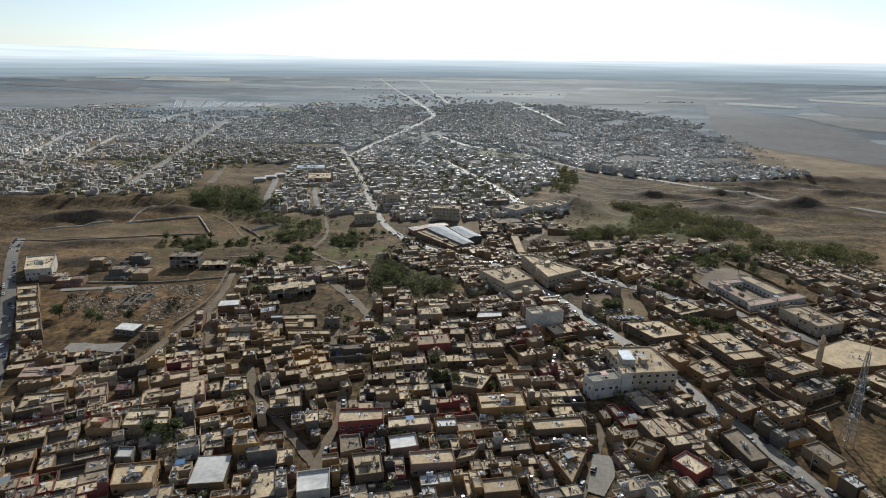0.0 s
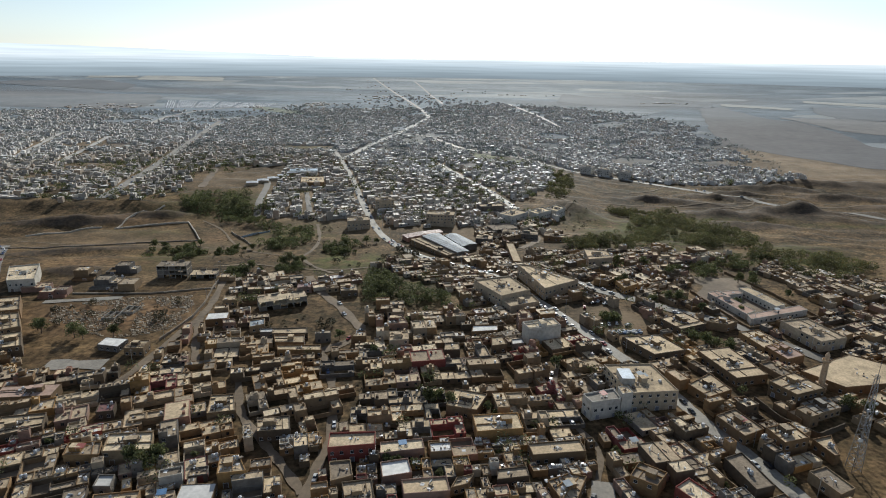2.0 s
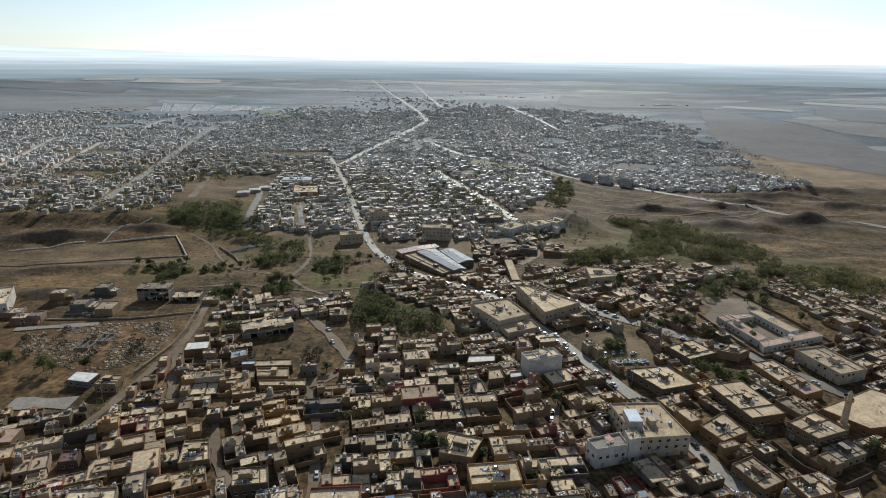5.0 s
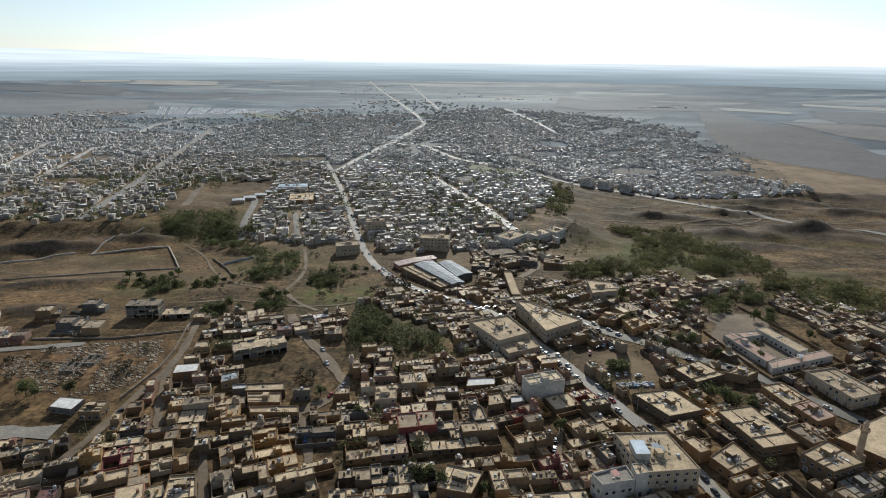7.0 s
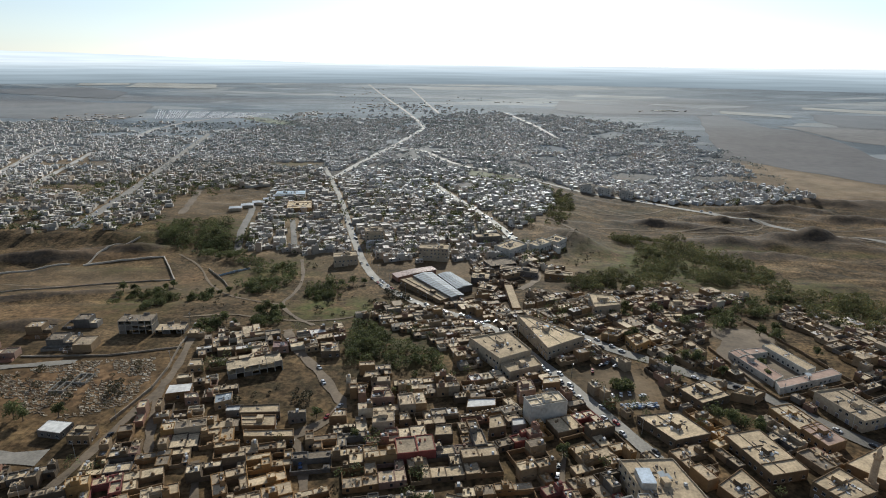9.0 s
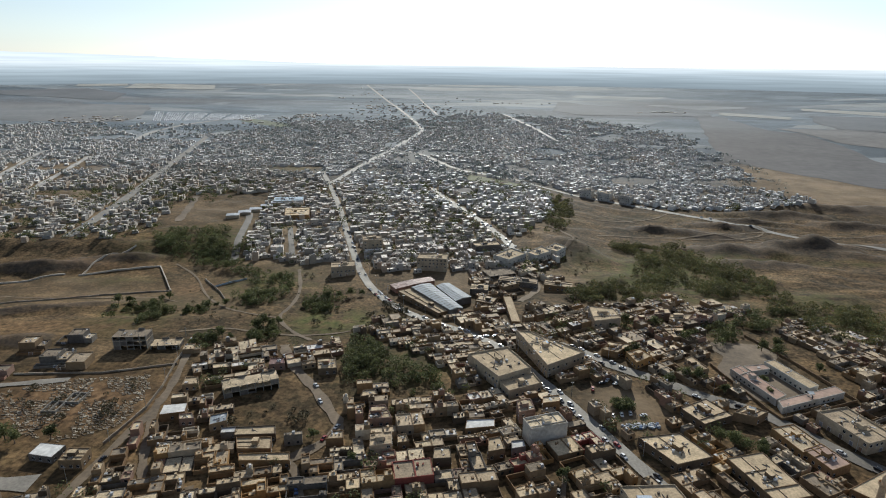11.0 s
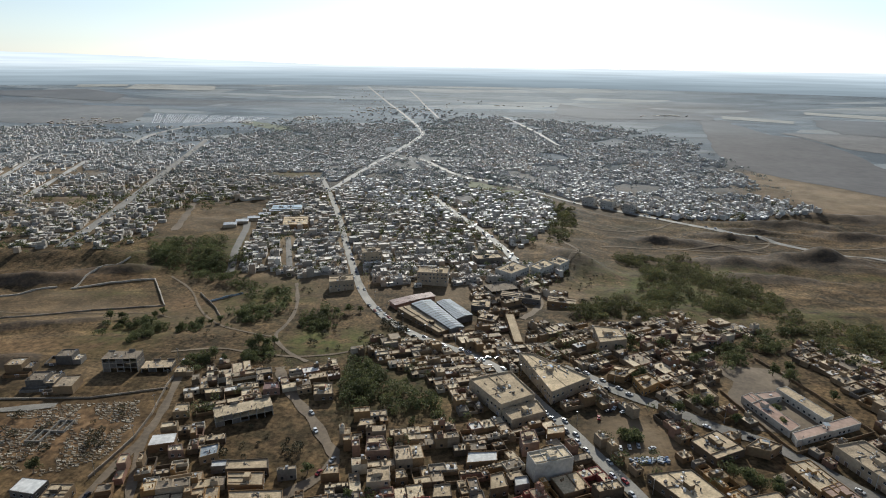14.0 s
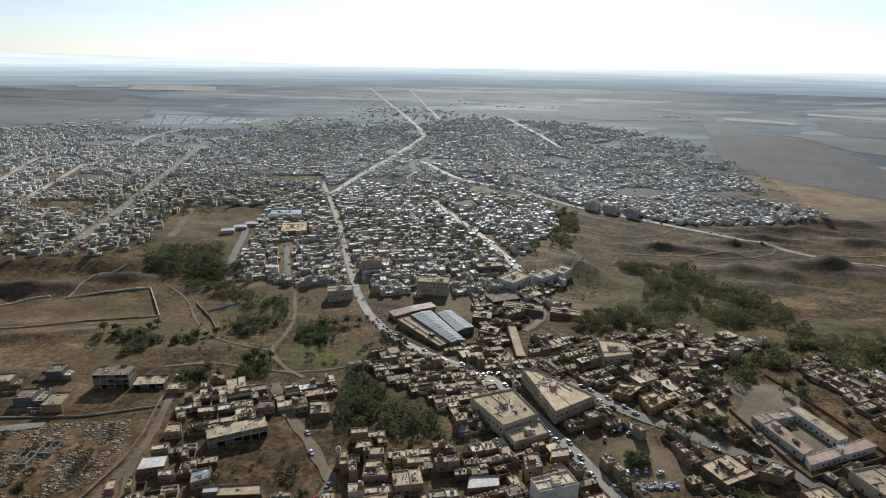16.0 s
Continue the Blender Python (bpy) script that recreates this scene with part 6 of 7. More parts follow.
far_walls = {}
KINDS = ["tan"] * 20 + ["grey"] * 6 + ["pink"] * 4 + ["ochre"] * 10 + ["cream"] * 4 + ["white"] + ["red"] * 2
near_count = 0
row_count = 0
THING_REACH, ROW_REACH = 240, 332
for k in range(len(SEEDS)):
    for cx, cy, w, d, a, near, r in lots(k):
        dist = (SEED_XY[:, 0] - cx) ** 2 + (SEED_XY[:, 1] - cy) ** 2
        if int(dist.argmin()) != k:
            continue
        thin = 0.03 if near else 0.06 + 0.05 * float(S(900, 1100, cy)) + 0.3 * float(S(1300, 2500, cy)) + 0.12 * float(S(60, 650, cx)) * float(S(950, 1300, cy)) + 0.14 * float(S(-250, -700, cx)) * float(S(900, 1600, cy))
        if cy > 1050:
            open_round = sum(not in_town(cx + 130 * math.cos(q * 0.785), cy + 130 * math.sin(q * 0.785)) for q in range(8))
            thin = max(thin, 0.1 + 0.075 * open_round) if in_town(cx, cy) else 0.93
        if r.random() < thin:
            continue
        if not near and (cy > 1050 or cx < -300):
            reach = 150 * (noise.noise((cx * 0.006, cy * 0.006, 5)) + 0.4)
            open_sides = sum(not is_free(cx + reach * math.cos(q), cy + reach * math.sin(q)) for q in (0, 0.8, 1.6, 2.4, 3.1, 3.9, 4.7, 5.5)) if reach > 15 else 0
            if open_sides >= 3 and r.random() < 0.8 or noise.noise((cx * 0.009, cy * 0.009, 7)) > (0.32 if cy > 1050 else 0.36) or noise.noise((cx * 0.022, cy * 0.022, 3)) > 0.34:
                continue
        tries = [(cx, cy, w, d)]
        if not lot_free(cx, cy, w, d, a):
            tries = fit_lot(cx, cy, w, d, a, 5 if near else 1)
        for hx, hy, hw, hd in tries:
            if near and hy < THING_REACH:
                if min(hw, hd) < 3.0:
                    continue
                near_count += 1
                house(hx, hy, hw, hd, a, plan_for(hw, hd, r), r.choice(KINDS), r.choice([None, None, None, None, M_ROOF_PALE, None, None, M_ROOF_WHITE if r.random() < 0.25 else None]), openings=True)
            else:
                if min(hw, hd) < 4.2:
                    continue
                z = float(ground_z(hx, hy))
                ca, sa = math.cos(a), math.sin(a)
                one = Mesh()
                more = 3.0 if not near and hy < 1100 and r.random() < 0.2 else 0
                for x0, x1, y0, y1, h, par in plan_for(hw, hd, r):
                    h += more if h > 0 else 0
                    if h <= 0:
                        one.tub(x0, x1, y0, y1, -2, par, 0.05, 0.3)
                        continue
                    one.tub(x0, x1, y0, y1, -2, h + par, h - 0.02, 0.3)
                    one.quad((x0 + .28, y0 + .28, h), (x1 - .28, y0 + .28, h), (x1 - .28, y1 - .28, h), (x0 + .28, y1 - .28, h), 1)
                    for _ in range(r.choice((1, 2, 3, 5)) if hy < 700 else r.choice((0, 0, 1))):
                        qx, qy, qs, qh = r.uniform(x0 + 0.8, x1 - 0.8), r.uniform(y0 + 0.8, y1 - 0.8), r.uniform(0.2, 0.7), r.uniform(0.3, 1.5)
                        one.box(qx - qs, qx + qs, qy - qs, qy + qs, h, h + qh, r.choice((0, 3, 1, 0)))
                    for fl in range(max(1, int(h / 3.1))):
                        n = max(1, int((x1 - x0) / 3.5))
                        for q in range(n):
                            if hy < 950 and r.random() < 0.45:
                                wx, wz = x0 + (q + 0.5) * (x1 - x0) / n, fl * 3.2 + 1.0
                                one.box(wx - 0.6, wx + 0.6, y0 - 0.05, y0 + 0.05, wz, wz + 1.4, 2)
                if near and hy < ROW_REACH:
                    kd = r.choice(KINDS)
                    tall_ = max(v[2] for v in one.v) > 5.4
                    me = one.data("row_house", M_WALL[kd], r.choice((M_ROOF, M_ROOF, M_ROOF, M_ROOF_PALE)), M_GLASS, M_TANK_FAR)
                    ob = new("row_house", me)
                    ob.matrix_world = Matrix.Translation((hx, hy, z)) @ Matrix.Rotation(a, 4, "Z")
                    tagged(ob, LABELS[kd] + (", two storeys, in a dense row" if tall_ else " with cluttered roofs in a dense row"), "house", "row houses of the old town")
                    row_count += 1
                    continue
                b = far_walls.setdefault(k, Mesh())
                o = len(b.v)
                b.v += [(hx + x * ca - y * sa, hy + x * sa + y * ca, z + zz) for x, y, zz in one.v]
                b.f += [tuple(o + i for i in f) for f in one.f]
                b.m += one.m
for k, b in far_walls.items():
    near_k = SEEDS[k][3]
    # quarters from y 940 on take the palette lightened for haze
    wall_k, roof_k = (M_WALL_NEAR, M_ROOF_NEAR) if near_k else (M_WALL_MID, M_ROOF_MID) if SEEDS[k][1] < 940 else (M_WALL_HAZED, M_ROOF_HAZED)
    tagged(new("house_rows", b.data("house_rows", wall_k, roof_k, M_GLASS, M_TANK_FAR)), "dense rows of flat-roofed tan and grey houses" if SEEDS[k][1] < 940 else "dense rows of flat-roofed houses in haze-paled colours", "houses", kind="stuff")
print("near houses", near_count, row_count)

# ---- trees ----
def leaf_quads(b, r, cx, cy, cz, rx, rz, n, size, core=0.15):
    for _ in range(n):
        while True:
            p = Vector((r.uniform(-1, 1), r.uniform(-1, 1), r.uniform(-1, 1)))
            if core < p.length < 1 and (core < 0.3 or p.z > -0.45):
                break
        c = Vector((cx + p.x * rx, cy + p.y * rx, cz + p.z * rz))
        u = Vector((r.gauss(0, 1), r.gauss(0, 1), r.gauss(0, 0.6))).normalized()
        v = u.cross(Vector((r.gauss(0, 1), r.gauss(0, 1), r.gauss(0, 1)))).normalized()
        s = size * r.uniform(0.6, 1.3)
        b.quad(tuple(c - u * s), tuple(c - v * s * 0.6), tuple(c + u * s), tuple(c + v * s * 0.6))

def tree_model(seed, height, spread):
    r = random.Random(seed)
    root = tagged(new("tree"), "dusty green broadleaf tree", "tree", "trees")
    t = Mesh()
    t.cyl(0, 0, -0.6, height * 0.35, 0.28, 0.2, 7, 0, False)
    tips = []
    for k in range(5):
        a = k * 1.26 + r.uniform(-0.3, 0.3)
        tip = Vector((math.cos(a) * spread * 0.55, math.sin(a) * spread * 0.55, height * r.uniform(0.55, 0.8)))
        base = Vector((0, 0, height * 0.3))
        o = len(t.v)
        side = (tip - base).cross(Vector((0, 0, 1))).normalized()
        up = side.cross(tip - base).normalized()
        for p, rad in ((base, 0.15), (tip, 0.04)):
            t.v += [tuple(p + side * rad * math.cos(q) + up * rad * math.sin(q)) for q in (0, 2.1, 4.2)]
        t.f += [(o + i, o + (i + 1) % 3, o + 3 + (i + 1) % 3, o + 3 + i) for i in range(3)]
        t.m += [0] * 3
        tips.append(tip)
    part("trunk", t.data("trunk", M_BARK), root)
    b = Mesh()
    for k in range(18):
        a, q = r.uniform(0, 6.28), r.uniform(0, 0.7) * spread
        leaf_quads(b, r, math.cos(a) * q, math.sin(a) * q, height * r.uniform(0.42, 0.9), spread * r.uniform(0.25, 0.45), height * r.uniform(0.12, 0.2), 46, 0.42)
    part("crown", b.data("crown", M_LEAF), root)
    return root

def scatter_trees():
    r = random.Random(5)
    models = [tree_model(1, 7.5, 4.4), tree_model(2, 6.0, 3.6), tree_model(3, 9.0, 5.6), tree_model(4, 5.0, 3.2)]
    spots = [(-117, 219, 2), (-123, 223, 0), (-113, 224, 0), (-239, 342, 2), (-234, 338, 0), (-212, 333, 2), (-206, 331, 0), (-190, 334, 0), (-150, 337, 1), (-23, 225, 1), (-19, 222, 3),
             (-258, 530, 0), (-252, 535, 3), (-245, 521, 1), (-230, 515, 0), (-222, 517, 2), (-219, 508, 0), (-213, 499, 2), (-208, 505, 0), (-225, 548, 1), (-228, 540, 3), (-192, 507, 0), (-186, 512, 1), (-180, 516, 0), (-174, 519, 3), (-168, 523, 1),
             (-123, 472, 2), (-117, 470, 0), (-113, 475, 1), (-126, 466, 0), (-146, 452, 0), (-150, 447, 1), (-160, 440, 3), (-139, 448, 1), (20, 262, 1), (24, 258, 3), (-6, 268, 0), (-2, 272, 1), (4, 265, 0),
             (143, 330, 2), (148, 326, 0), (152, 322, 2), (157, 318, 0), (160, 323, 1), (186, 262, 2), (192, 258, 0), (204, 262, 1), (131, 378, 1), (137, 383, 0), (150, 392, 2), (156, 388, 0), (166, 375, 1), (190, 372, 3), (194, 386, 3),
             (125, 420, 0), (131, 425, 2), (215, 428, 0), (221, 420, 2), (228, 432, 0), (198, 444, 2), (205, 448, 1), (236, 400, 1), (170, 440, 2), (176, 444, 0), (160, 470, 2), (140, 478, 0), (-60, 335, 1), (-38, 318, 3), (60, 305, 3), (70, 228, 3), (10, 190, 3)]
    for x, y, k in spots:
        s = r.uniform(0.85, 1.2)
        copy_thing(models[k], Matrix.Translation((x, y, float(ground_z(x, y)))) @ Matrix.Rotation(r.uniform(0, 6), 4, "Z") @ Matrix.Scale(s, 4))
    for x, y in r.sample(YARDS, min(46, len(YARDS))):
        copy_thing(models[r.choice((1, 3, 3))], Matrix.Translation((x, y, float(ground_z(x, y)))) @ Matrix.Rotation(r.uniform(0, 6), 4, "Z") @ Matrix.Scale(r.uniform(0.55, 0.85), 4))
    for k, m in enumerate(models):
        x, y = (-88 + 9 * k, 535 + 3 * k)
        m.matrix_world = Matrix.Translation((x, y, float(ground_z(x, y))))

scatter_trees()

def woods(name, polys, gap, r0, label, mat, size=0.8, per=34, seed=1, keep=0.85):
    r = random.Random(seed)
    b = Mesh()
    for poly in polys:
        xs, ys = [p[0] for p in poly], [p[1] for p in poly]
        y = min(ys)
        while y < max(ys):
            x = min(xs)
            while x < max(xs):
                px, py = x + r.uniform(-gap, gap) * 0.5, y + r.uniform(-gap, gap) * 0.5
                hit = False
                for (x0, y0), (x1, y1) in zip(poly, poly[1:] + poly[:1]):
                    if (y0 > py) != (y1 > py) and px < (x1 - x0) * (py - y0) / (y1 - y0) + x0:
                        hit = not hit
                thin = noise.noise((px * 0.03, py * 0.03, 9))
                if hit and r.random() < keep + 0.9 * thin:
                    k = r0 * r.choice((0.45, 0.7, 0.9, 1.2, 1.6)) * (1 + 0.6 * thin)
                    z = float(ground_z(px, py))
                    leaf_quads(b, r, px, py, z + k * 0.75, k, k * 0.8, int(per * min(2.4, (k / r0) ** 1.7)) + 6, size, 0.6)
                x += gap
            y += gap
    return tagged(new(name, b.data(name, mat)), label, "trees", kind="stuff")

V5 = [(204, 742), (250, 752), (284, 738), (288, 699), (290, 674), (305, 648), (313, 620), (312, 583), (290, 540), (261, 541), (244, 545), (211, 558), (178, 544), (155, 547), (110, 530), (114, 551), (156, 583), (206, 640), (216, 692), (203, 715)]
V6 = [(290, 540), (291, 500), (345, 505), (350, 470), (297, 432), (273, 443), (266, 480), (268, 509)]
woods("riverside_woods", [V5, V6], 4.8, 3.3, "dense green riverside trees and reeds", M_LEAF_RIVER, 0.6, 84, 3, 0.62)
V1 = [(-324, 722), (-300, 750), (-240, 745), (-205, 648), (-215, 622), (-245, 645), (-276, 664)]
V2 = [(-214, 636), (-182, 625), (-140, 608), (-122, 556), (-128, 522), (-142, 505), (-160, 512), (-168, 536), (-160, 566), (-170, 590)]
V3 = [(-110, 538), (-79, 556), (-70, 522), (-94, 504)]
woods("orchard", [V1, V2, V3], 5.0, 2.9, "dark green orchard trees in the valley", M_LEAF, 0.6, 70, 4, 0.6)
V4 = [(-57, 426), (-53, 455), (-44, 448), (-25, 433), (6, 403), (8, 380), (-19, 375), (-24, 387), (-50, 390)]
VG = [[(202, 468), (230, 486), (205, 436), (188, 434)], [(244, 500), (274, 510), (237, 456), (227, 461)], [(140, 348), (149, 348), (156, 333), (150, 323), (143, 333)], [(128, 472), (144, 472), (139, 460), (124, 460)]]
woods("garden_thicket", [V4, *VG], 3.6, 2.6, "dense dark garden trees between the houses", M_LEAF, 0.55, 80, 5, 0.55)
def thicket(name, clumps, label, mat, seed):
    """Clumps of rounded crowns: (x, y, half width, half depth, crowns)."""
    r = random.Random(seed)
    b = Mesh()
    for cx, cy, rx, ry, n in clumps:
        for _ in range(n):
            a, q = r.uniform(0, 6.28), math.sqrt(r.random())
            x, y, k = cx + rx * q * math.cos(a), cy + ry * q * math.sin(a), r.choice((1.2, 1.7, 2.2, 2.8, 3.4))
            leaf_quads(b, r, x, y, float(ground_z(x, y)) + k * 0.7, k, k * 0.85, int(16 * k * k) + 10, 0.5, 0.55)
    return tagged(new(name, b.data(name, mat)), label, "trees", kind="stuff")

thicket("olive_clumps", [(-248, 517, 6, 24, 16), (-232, 522, 5, 16, 12), (-214, 500, 10, 24, 34), (-186, 506, 9, 18, 26), (-145, 535, 15, 20, 60), (-141, 590, 10, 9, 20), (-90, 517, 15, 16, 56),
                         (-155, 443, 8, 14, 26), (-119, 457, 10, 11, 36), (-42, 433, 9, 14, 24), (-292, 712, 10, 34, 50), (-235, 682, 12, 40, 70), (-205, 668, 12, 40, 40), (172, 930, 14, 40, 22), (-330, 940, 40, 60, 40), (-355, 1080, 50, 60, 50)], "dark olive trees and bushes in the dry valley", M_LEAF, 15)
thicket("riverside_brush", [(215, 735, 16, 8, 14), (245, 735, 20, 10, 20), (262, 690, 14, 22, 20), (275, 610, 12, 34, 34), (285, 545, 14, 22, 30), (150, 545, 24, 16, 40), (125, 528, 14, 8, 14), (176, 530, 20, 8, 22), (272, 489, 14, 22, 26), (277, 455, 14, 22, 26), (203, 467, 8, 10, 12), (229, 474, 10, 10, 14), (320, 500, 30, 20, 40)], "green riverside brush along the dry stream", M_LEAF_RIVER, 18)
thicket("lot_bush", [(103, 361, 5, 3.5, 22)], "broad dark bush in the waste lot", M_LEAF, 19)
thicket("slope_brush", [(-210, 365, 40, 28, 9), (-172, 372, 6, 30, 6), (-75, 362, 18, 12, 5), (-100, 352, 10, 8, 4), (-60, 480, 30, 20, 14), (-35, 505, 14, 14, 14), (150, 560, 30, 20, 30)], "low dry brush on the slopes", M_SCRUB, 16)
V7 = [(128, 750), (150, 756), (166, 800), (186, 860), (212, 980), (192, 995), (164, 920), (146, 830)]
woods("park_trees", [V7], 6, 2.8, "group of tall green park trees", M_LEAF_RIVER, 0.7, 60, 6, 0.7)
woods("dry_scrub", [[(-230, 560), (-120, 640), (-60, 520), (-60, 470), (-150, 450), (-240, 500)], [(-250, 398), (-165, 405), (-160, 340), (-240, 345)], [(-105, 372), (-60, 376), (-56, 340), (-100, 345)], [(90, 560), (180, 640), (150, 700), (110, 640)]], 7, 1.0, "scattered dry scrub on bare earth", M_SCRUB, 0.28, 46, 7, 0.2)

def town_greenery():
    """Garden trees between the far houses."""
    r = random.Random(8)
    b, far = Mesh(), Mesh()
    for poly, n in ((P_LEFT, 2600), (P_CENTRE, 2400), (P_EAST, 1500), (P_TRI, 300), (P_NEAR, 160)):
        xs, ys = [p[0] for p in poly], [p[1] for p in poly]
        for _ in range(n):
            x, y = r.uniform(min(xs), max(xs)), r.uniform(min(ys), max(ys))
            i, j = int((x - GX0) / CELL), int((y - GY0) / CELL)
            if not (0 <= i < GNX and 0 <= j < GNY and free[j, i]) or abs(x) > 0.8 * y + 60:
                continue
            for _ in range(r.choice((1, 1, 2, 4))):
                k = r.uniform(2.0, 4.2)
                px, py = x + r.uniform(-8, 8), y + r.uniform(-8, 8)
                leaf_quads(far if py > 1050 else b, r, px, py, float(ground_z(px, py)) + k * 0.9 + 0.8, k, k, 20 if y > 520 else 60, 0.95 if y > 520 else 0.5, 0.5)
    tagged(new("garden_trees", b.data("garden_trees", M_LEAF)), "dark garden trees among the houses", "trees", kind="stuff")
    tagged(new("garden_trees", far.data("garden_trees", M_LEAF_FAR)), "garden trees among the far houses, paled for haze", "trees", kind="stuff")

town_greenery()

# ---- cemetery ----
M_GRAVE = material("weathered_grave_stone", [(0.19, 0.145, 0.10), (0.27, 0.22, 0.155), (0.13, 0.105, 0.075), (0.42, 0.37, 0.29), (0.21, 0.165, 0.115)], 0.95, 1.5, 0.2, "island")
def graves():
    r = random.Random(12)
    b = Mesh()
    poly = [(-250, 375), (-215, 392), (-170, 398), (-163, 380), (-162, 345), (-185, 332), (-215, 340), (-240, 355)]
    n, taken, tries = 0, set(), 0
    while n < 960 and tries < 60000:
        tries += 1
        x, y = round(r.uniform(-252, -160) / 2.7) * 2.7 + r.uniform(-1.1, 1.1), round(r.uniform(330, 400) / 1.75) * 1.75 + r.uniform(-0.6, 0.6)
        if (round(x / 2.7), round(y / 1.75)) in taken:
            continue
        taken.add((round(x / 2.7), round(y / 1.75)))
        hit = False
        for (x0, y0), (x1, y1) in zip(poly, poly[1:] + poly[:1]):
            if (y0 > y) != (y1 > y) and x < (x1 - x0) * (y - y0) / (y1 - y0) + x0:
                hit = not hit
        if not hit or noise.noise((x * 0.06, y * 0.06, 2)) < -0.26:
            continue
        n += 1
        z = float(ground_z(x, y))
        a = 0.1 + r.uniform(-0.3, 0.3) + 0.5 * noise.noise((x * 0.04, y * 0.04, 6))
        c, s = math.cos(a), math.sin(a)
        def place(x0, x1, y0, y1, z1):
            q = [(x + u * c - v * s, y + u * s + v * c) for u, v in ((x0, y0), (x1, y0), (x1, y1), (x0, y1))]
            b.solid([(*p, z - 0.5) for p in q] + [(*p, z + z1) for p in q])
        w, ln, hh = r.uniform(0.28, 0.5), r.uniform(0.55, 1.05), r.uniform(0.15, 0.45)
        place(-ln, ln, -w, w, hh)
        place(-ln - 0.16, -ln + 0.1, -w * 0.8, w * 0.8, hh + r.uniform(0.4, 0.9))
    tagged(new("gravestones", b.data("gravestones", M_GRAVE)), "crowded weathered stone graves on a slope", "graves", kind="stuff")
    for x, y in ((-206, 362), (-199, 371)):
        root = tagged(new("grave_plot"), "low grey concrete walls of a family plot", "grave plot")
        root.location = (x, y, float(ground_z(x, y)))
        for x0, x1, y0, y1 in ((-4, 4, -5, -4.6), (-4, 4, 4.6, 5), (-4, -3.6, -4.6, 4.6), (3.6, 4, -4.6, 4.6), (-0.2, 0.2, -4.6, 4.6)):
            w = Mesh()
            w.box(x0, x1, y0, y1, -1, 1.5)
            part("plot_wall", w.data("plot_wall", M_CONC), root)

graves()

# ---- tent camp in the far plain ----
def camp():
    r = random.Random(14)
    b = Mesh()
    for i in range(46):
        for j in range(24):
            u, v = i / 45, j / 23
            x = (-929 + 296 * u) * (1 - v) + (-1072 + 451 * u) * v
            y = (2058 + 58 * u) * (1 - v) + (2403 - 99 * u) * v
            if r.random() < 0.1 or i % 9 == 4 or j % 6 == 3:
                continue
            x, y = x + r.uniform(-1, 1), y + r.uniform(-3, 3)
            z, h = float(ground_z(x, y)), r.uniform(1.6, 2.2)
            b.solid([(x - 2.0, y - 3, z - 1), (x + 2.0, y - 3, z - 1), (x + 2.0, y + 3, z - 1), (x - 2.0, y + 3, z - 1), (x - 1.4, y - 3, z + h), (x + 1.4, y - 3, z + h), (x + 1.4, y + 3, z + h), (x - 1.4, y + 3, z + h)])
    tagged(new("tent_camp", b.data("tent_camp", M_TENT)), "rows of pale tents and cabins on the plain", "tents", kind="stuff")

M_TENT = material("pale_canvas", [(0.72, 0.72, 0.72), (0.82, 0.82, 0.81), (0.6, 0.6, 0.61)], 0.8, 0.5, 0.1, "island")
camp()

def hamlets():
    """Loose groups of low buildings out on the plain: (x, y, half width, half depth, number)."""
    r = random.Random(17)
    b = Mesh()
    for cx, cy, rx, ry, n in ((-1130, 2040, 110, 130, 60), (950, 2600, 90, 30, 34), (-640, 2110, 30, 20, 14), (-280, 2750, 120, 260, 26), (-60, 2750, 110, 260, 22), (-330, 3350, 130, 260, 10), (120, 3150, 160, 160, 8), (-480, 3900, 160, 200, 5), (-500, 3300, 20, 20, 5), (400, 3050, 120, 40, 6), (-480, 2300, 60, 110, 40)):
        for _ in range(n):
            x, y = cx + r.gauss(0, 0.55) * rx, cy + r.gauss(0, 0.55) * ry
            w, d, h, z = r.uniform(2.5, 5), r.uniform(3, 7), r.uniform(2.6, 3.6), float(ground_z(x, y))
            if r.random() < 0.12:
                w, d = w * 2.6, d * 1.6
            b.tub(x - w, x + w, y - d, y + d, z - 2, z + h + 0.2, z + h - 0.02, 0.3)
            b.quad((x - w + .35, y - d + .35, z + h), (x + w - .35, y - d + .35, z + h), (x + w - .35, y + d - .35, z + h), (x - w + .35, y + d - .35, z + h), 1)
    tagged(new("hamlet_houses", b.data("hamlet_houses", M_WALL_MID, M_ROOF_MID)), "scattered pale flat-roofed buildings on the plain", "houses", kind="stuff")

hamlets()

# ---- roof things ----
def tank_model():
    b = Mesh()
    b.box(-0.5, -0.4, -0.5, 0.5, 0, 0.5)
    b.box(0.4, 0.5, -0.5, 0.5, 0, 0.5)
    b.box(-0.5, 0.5, -0.5, 0.5, 0.42, 0.5)
    root = tagged(new("water_tank"), "white plastic water tank on a steel stand", "water tank", "rooftop water tanks")
    part("stand", b.data("stand", M_STEEL), root)
    t = Mesh()
    t.cyl(0, 0, 0.5, 1.75, 0.62, 0.62, 12, 0, False)
    t.cyl(0, 0, 1.75, 1.9, 0.62, 0.28, 12)
    body = part("tank", t.data("tank", M_TANK), root)
    lid = Mesh()
    lid.cyl(0, 0, 1.86, 1.98, 0.24, 0.22, 10)
    part("lid", lid.data("lid", M_DOOR), body)
    return root

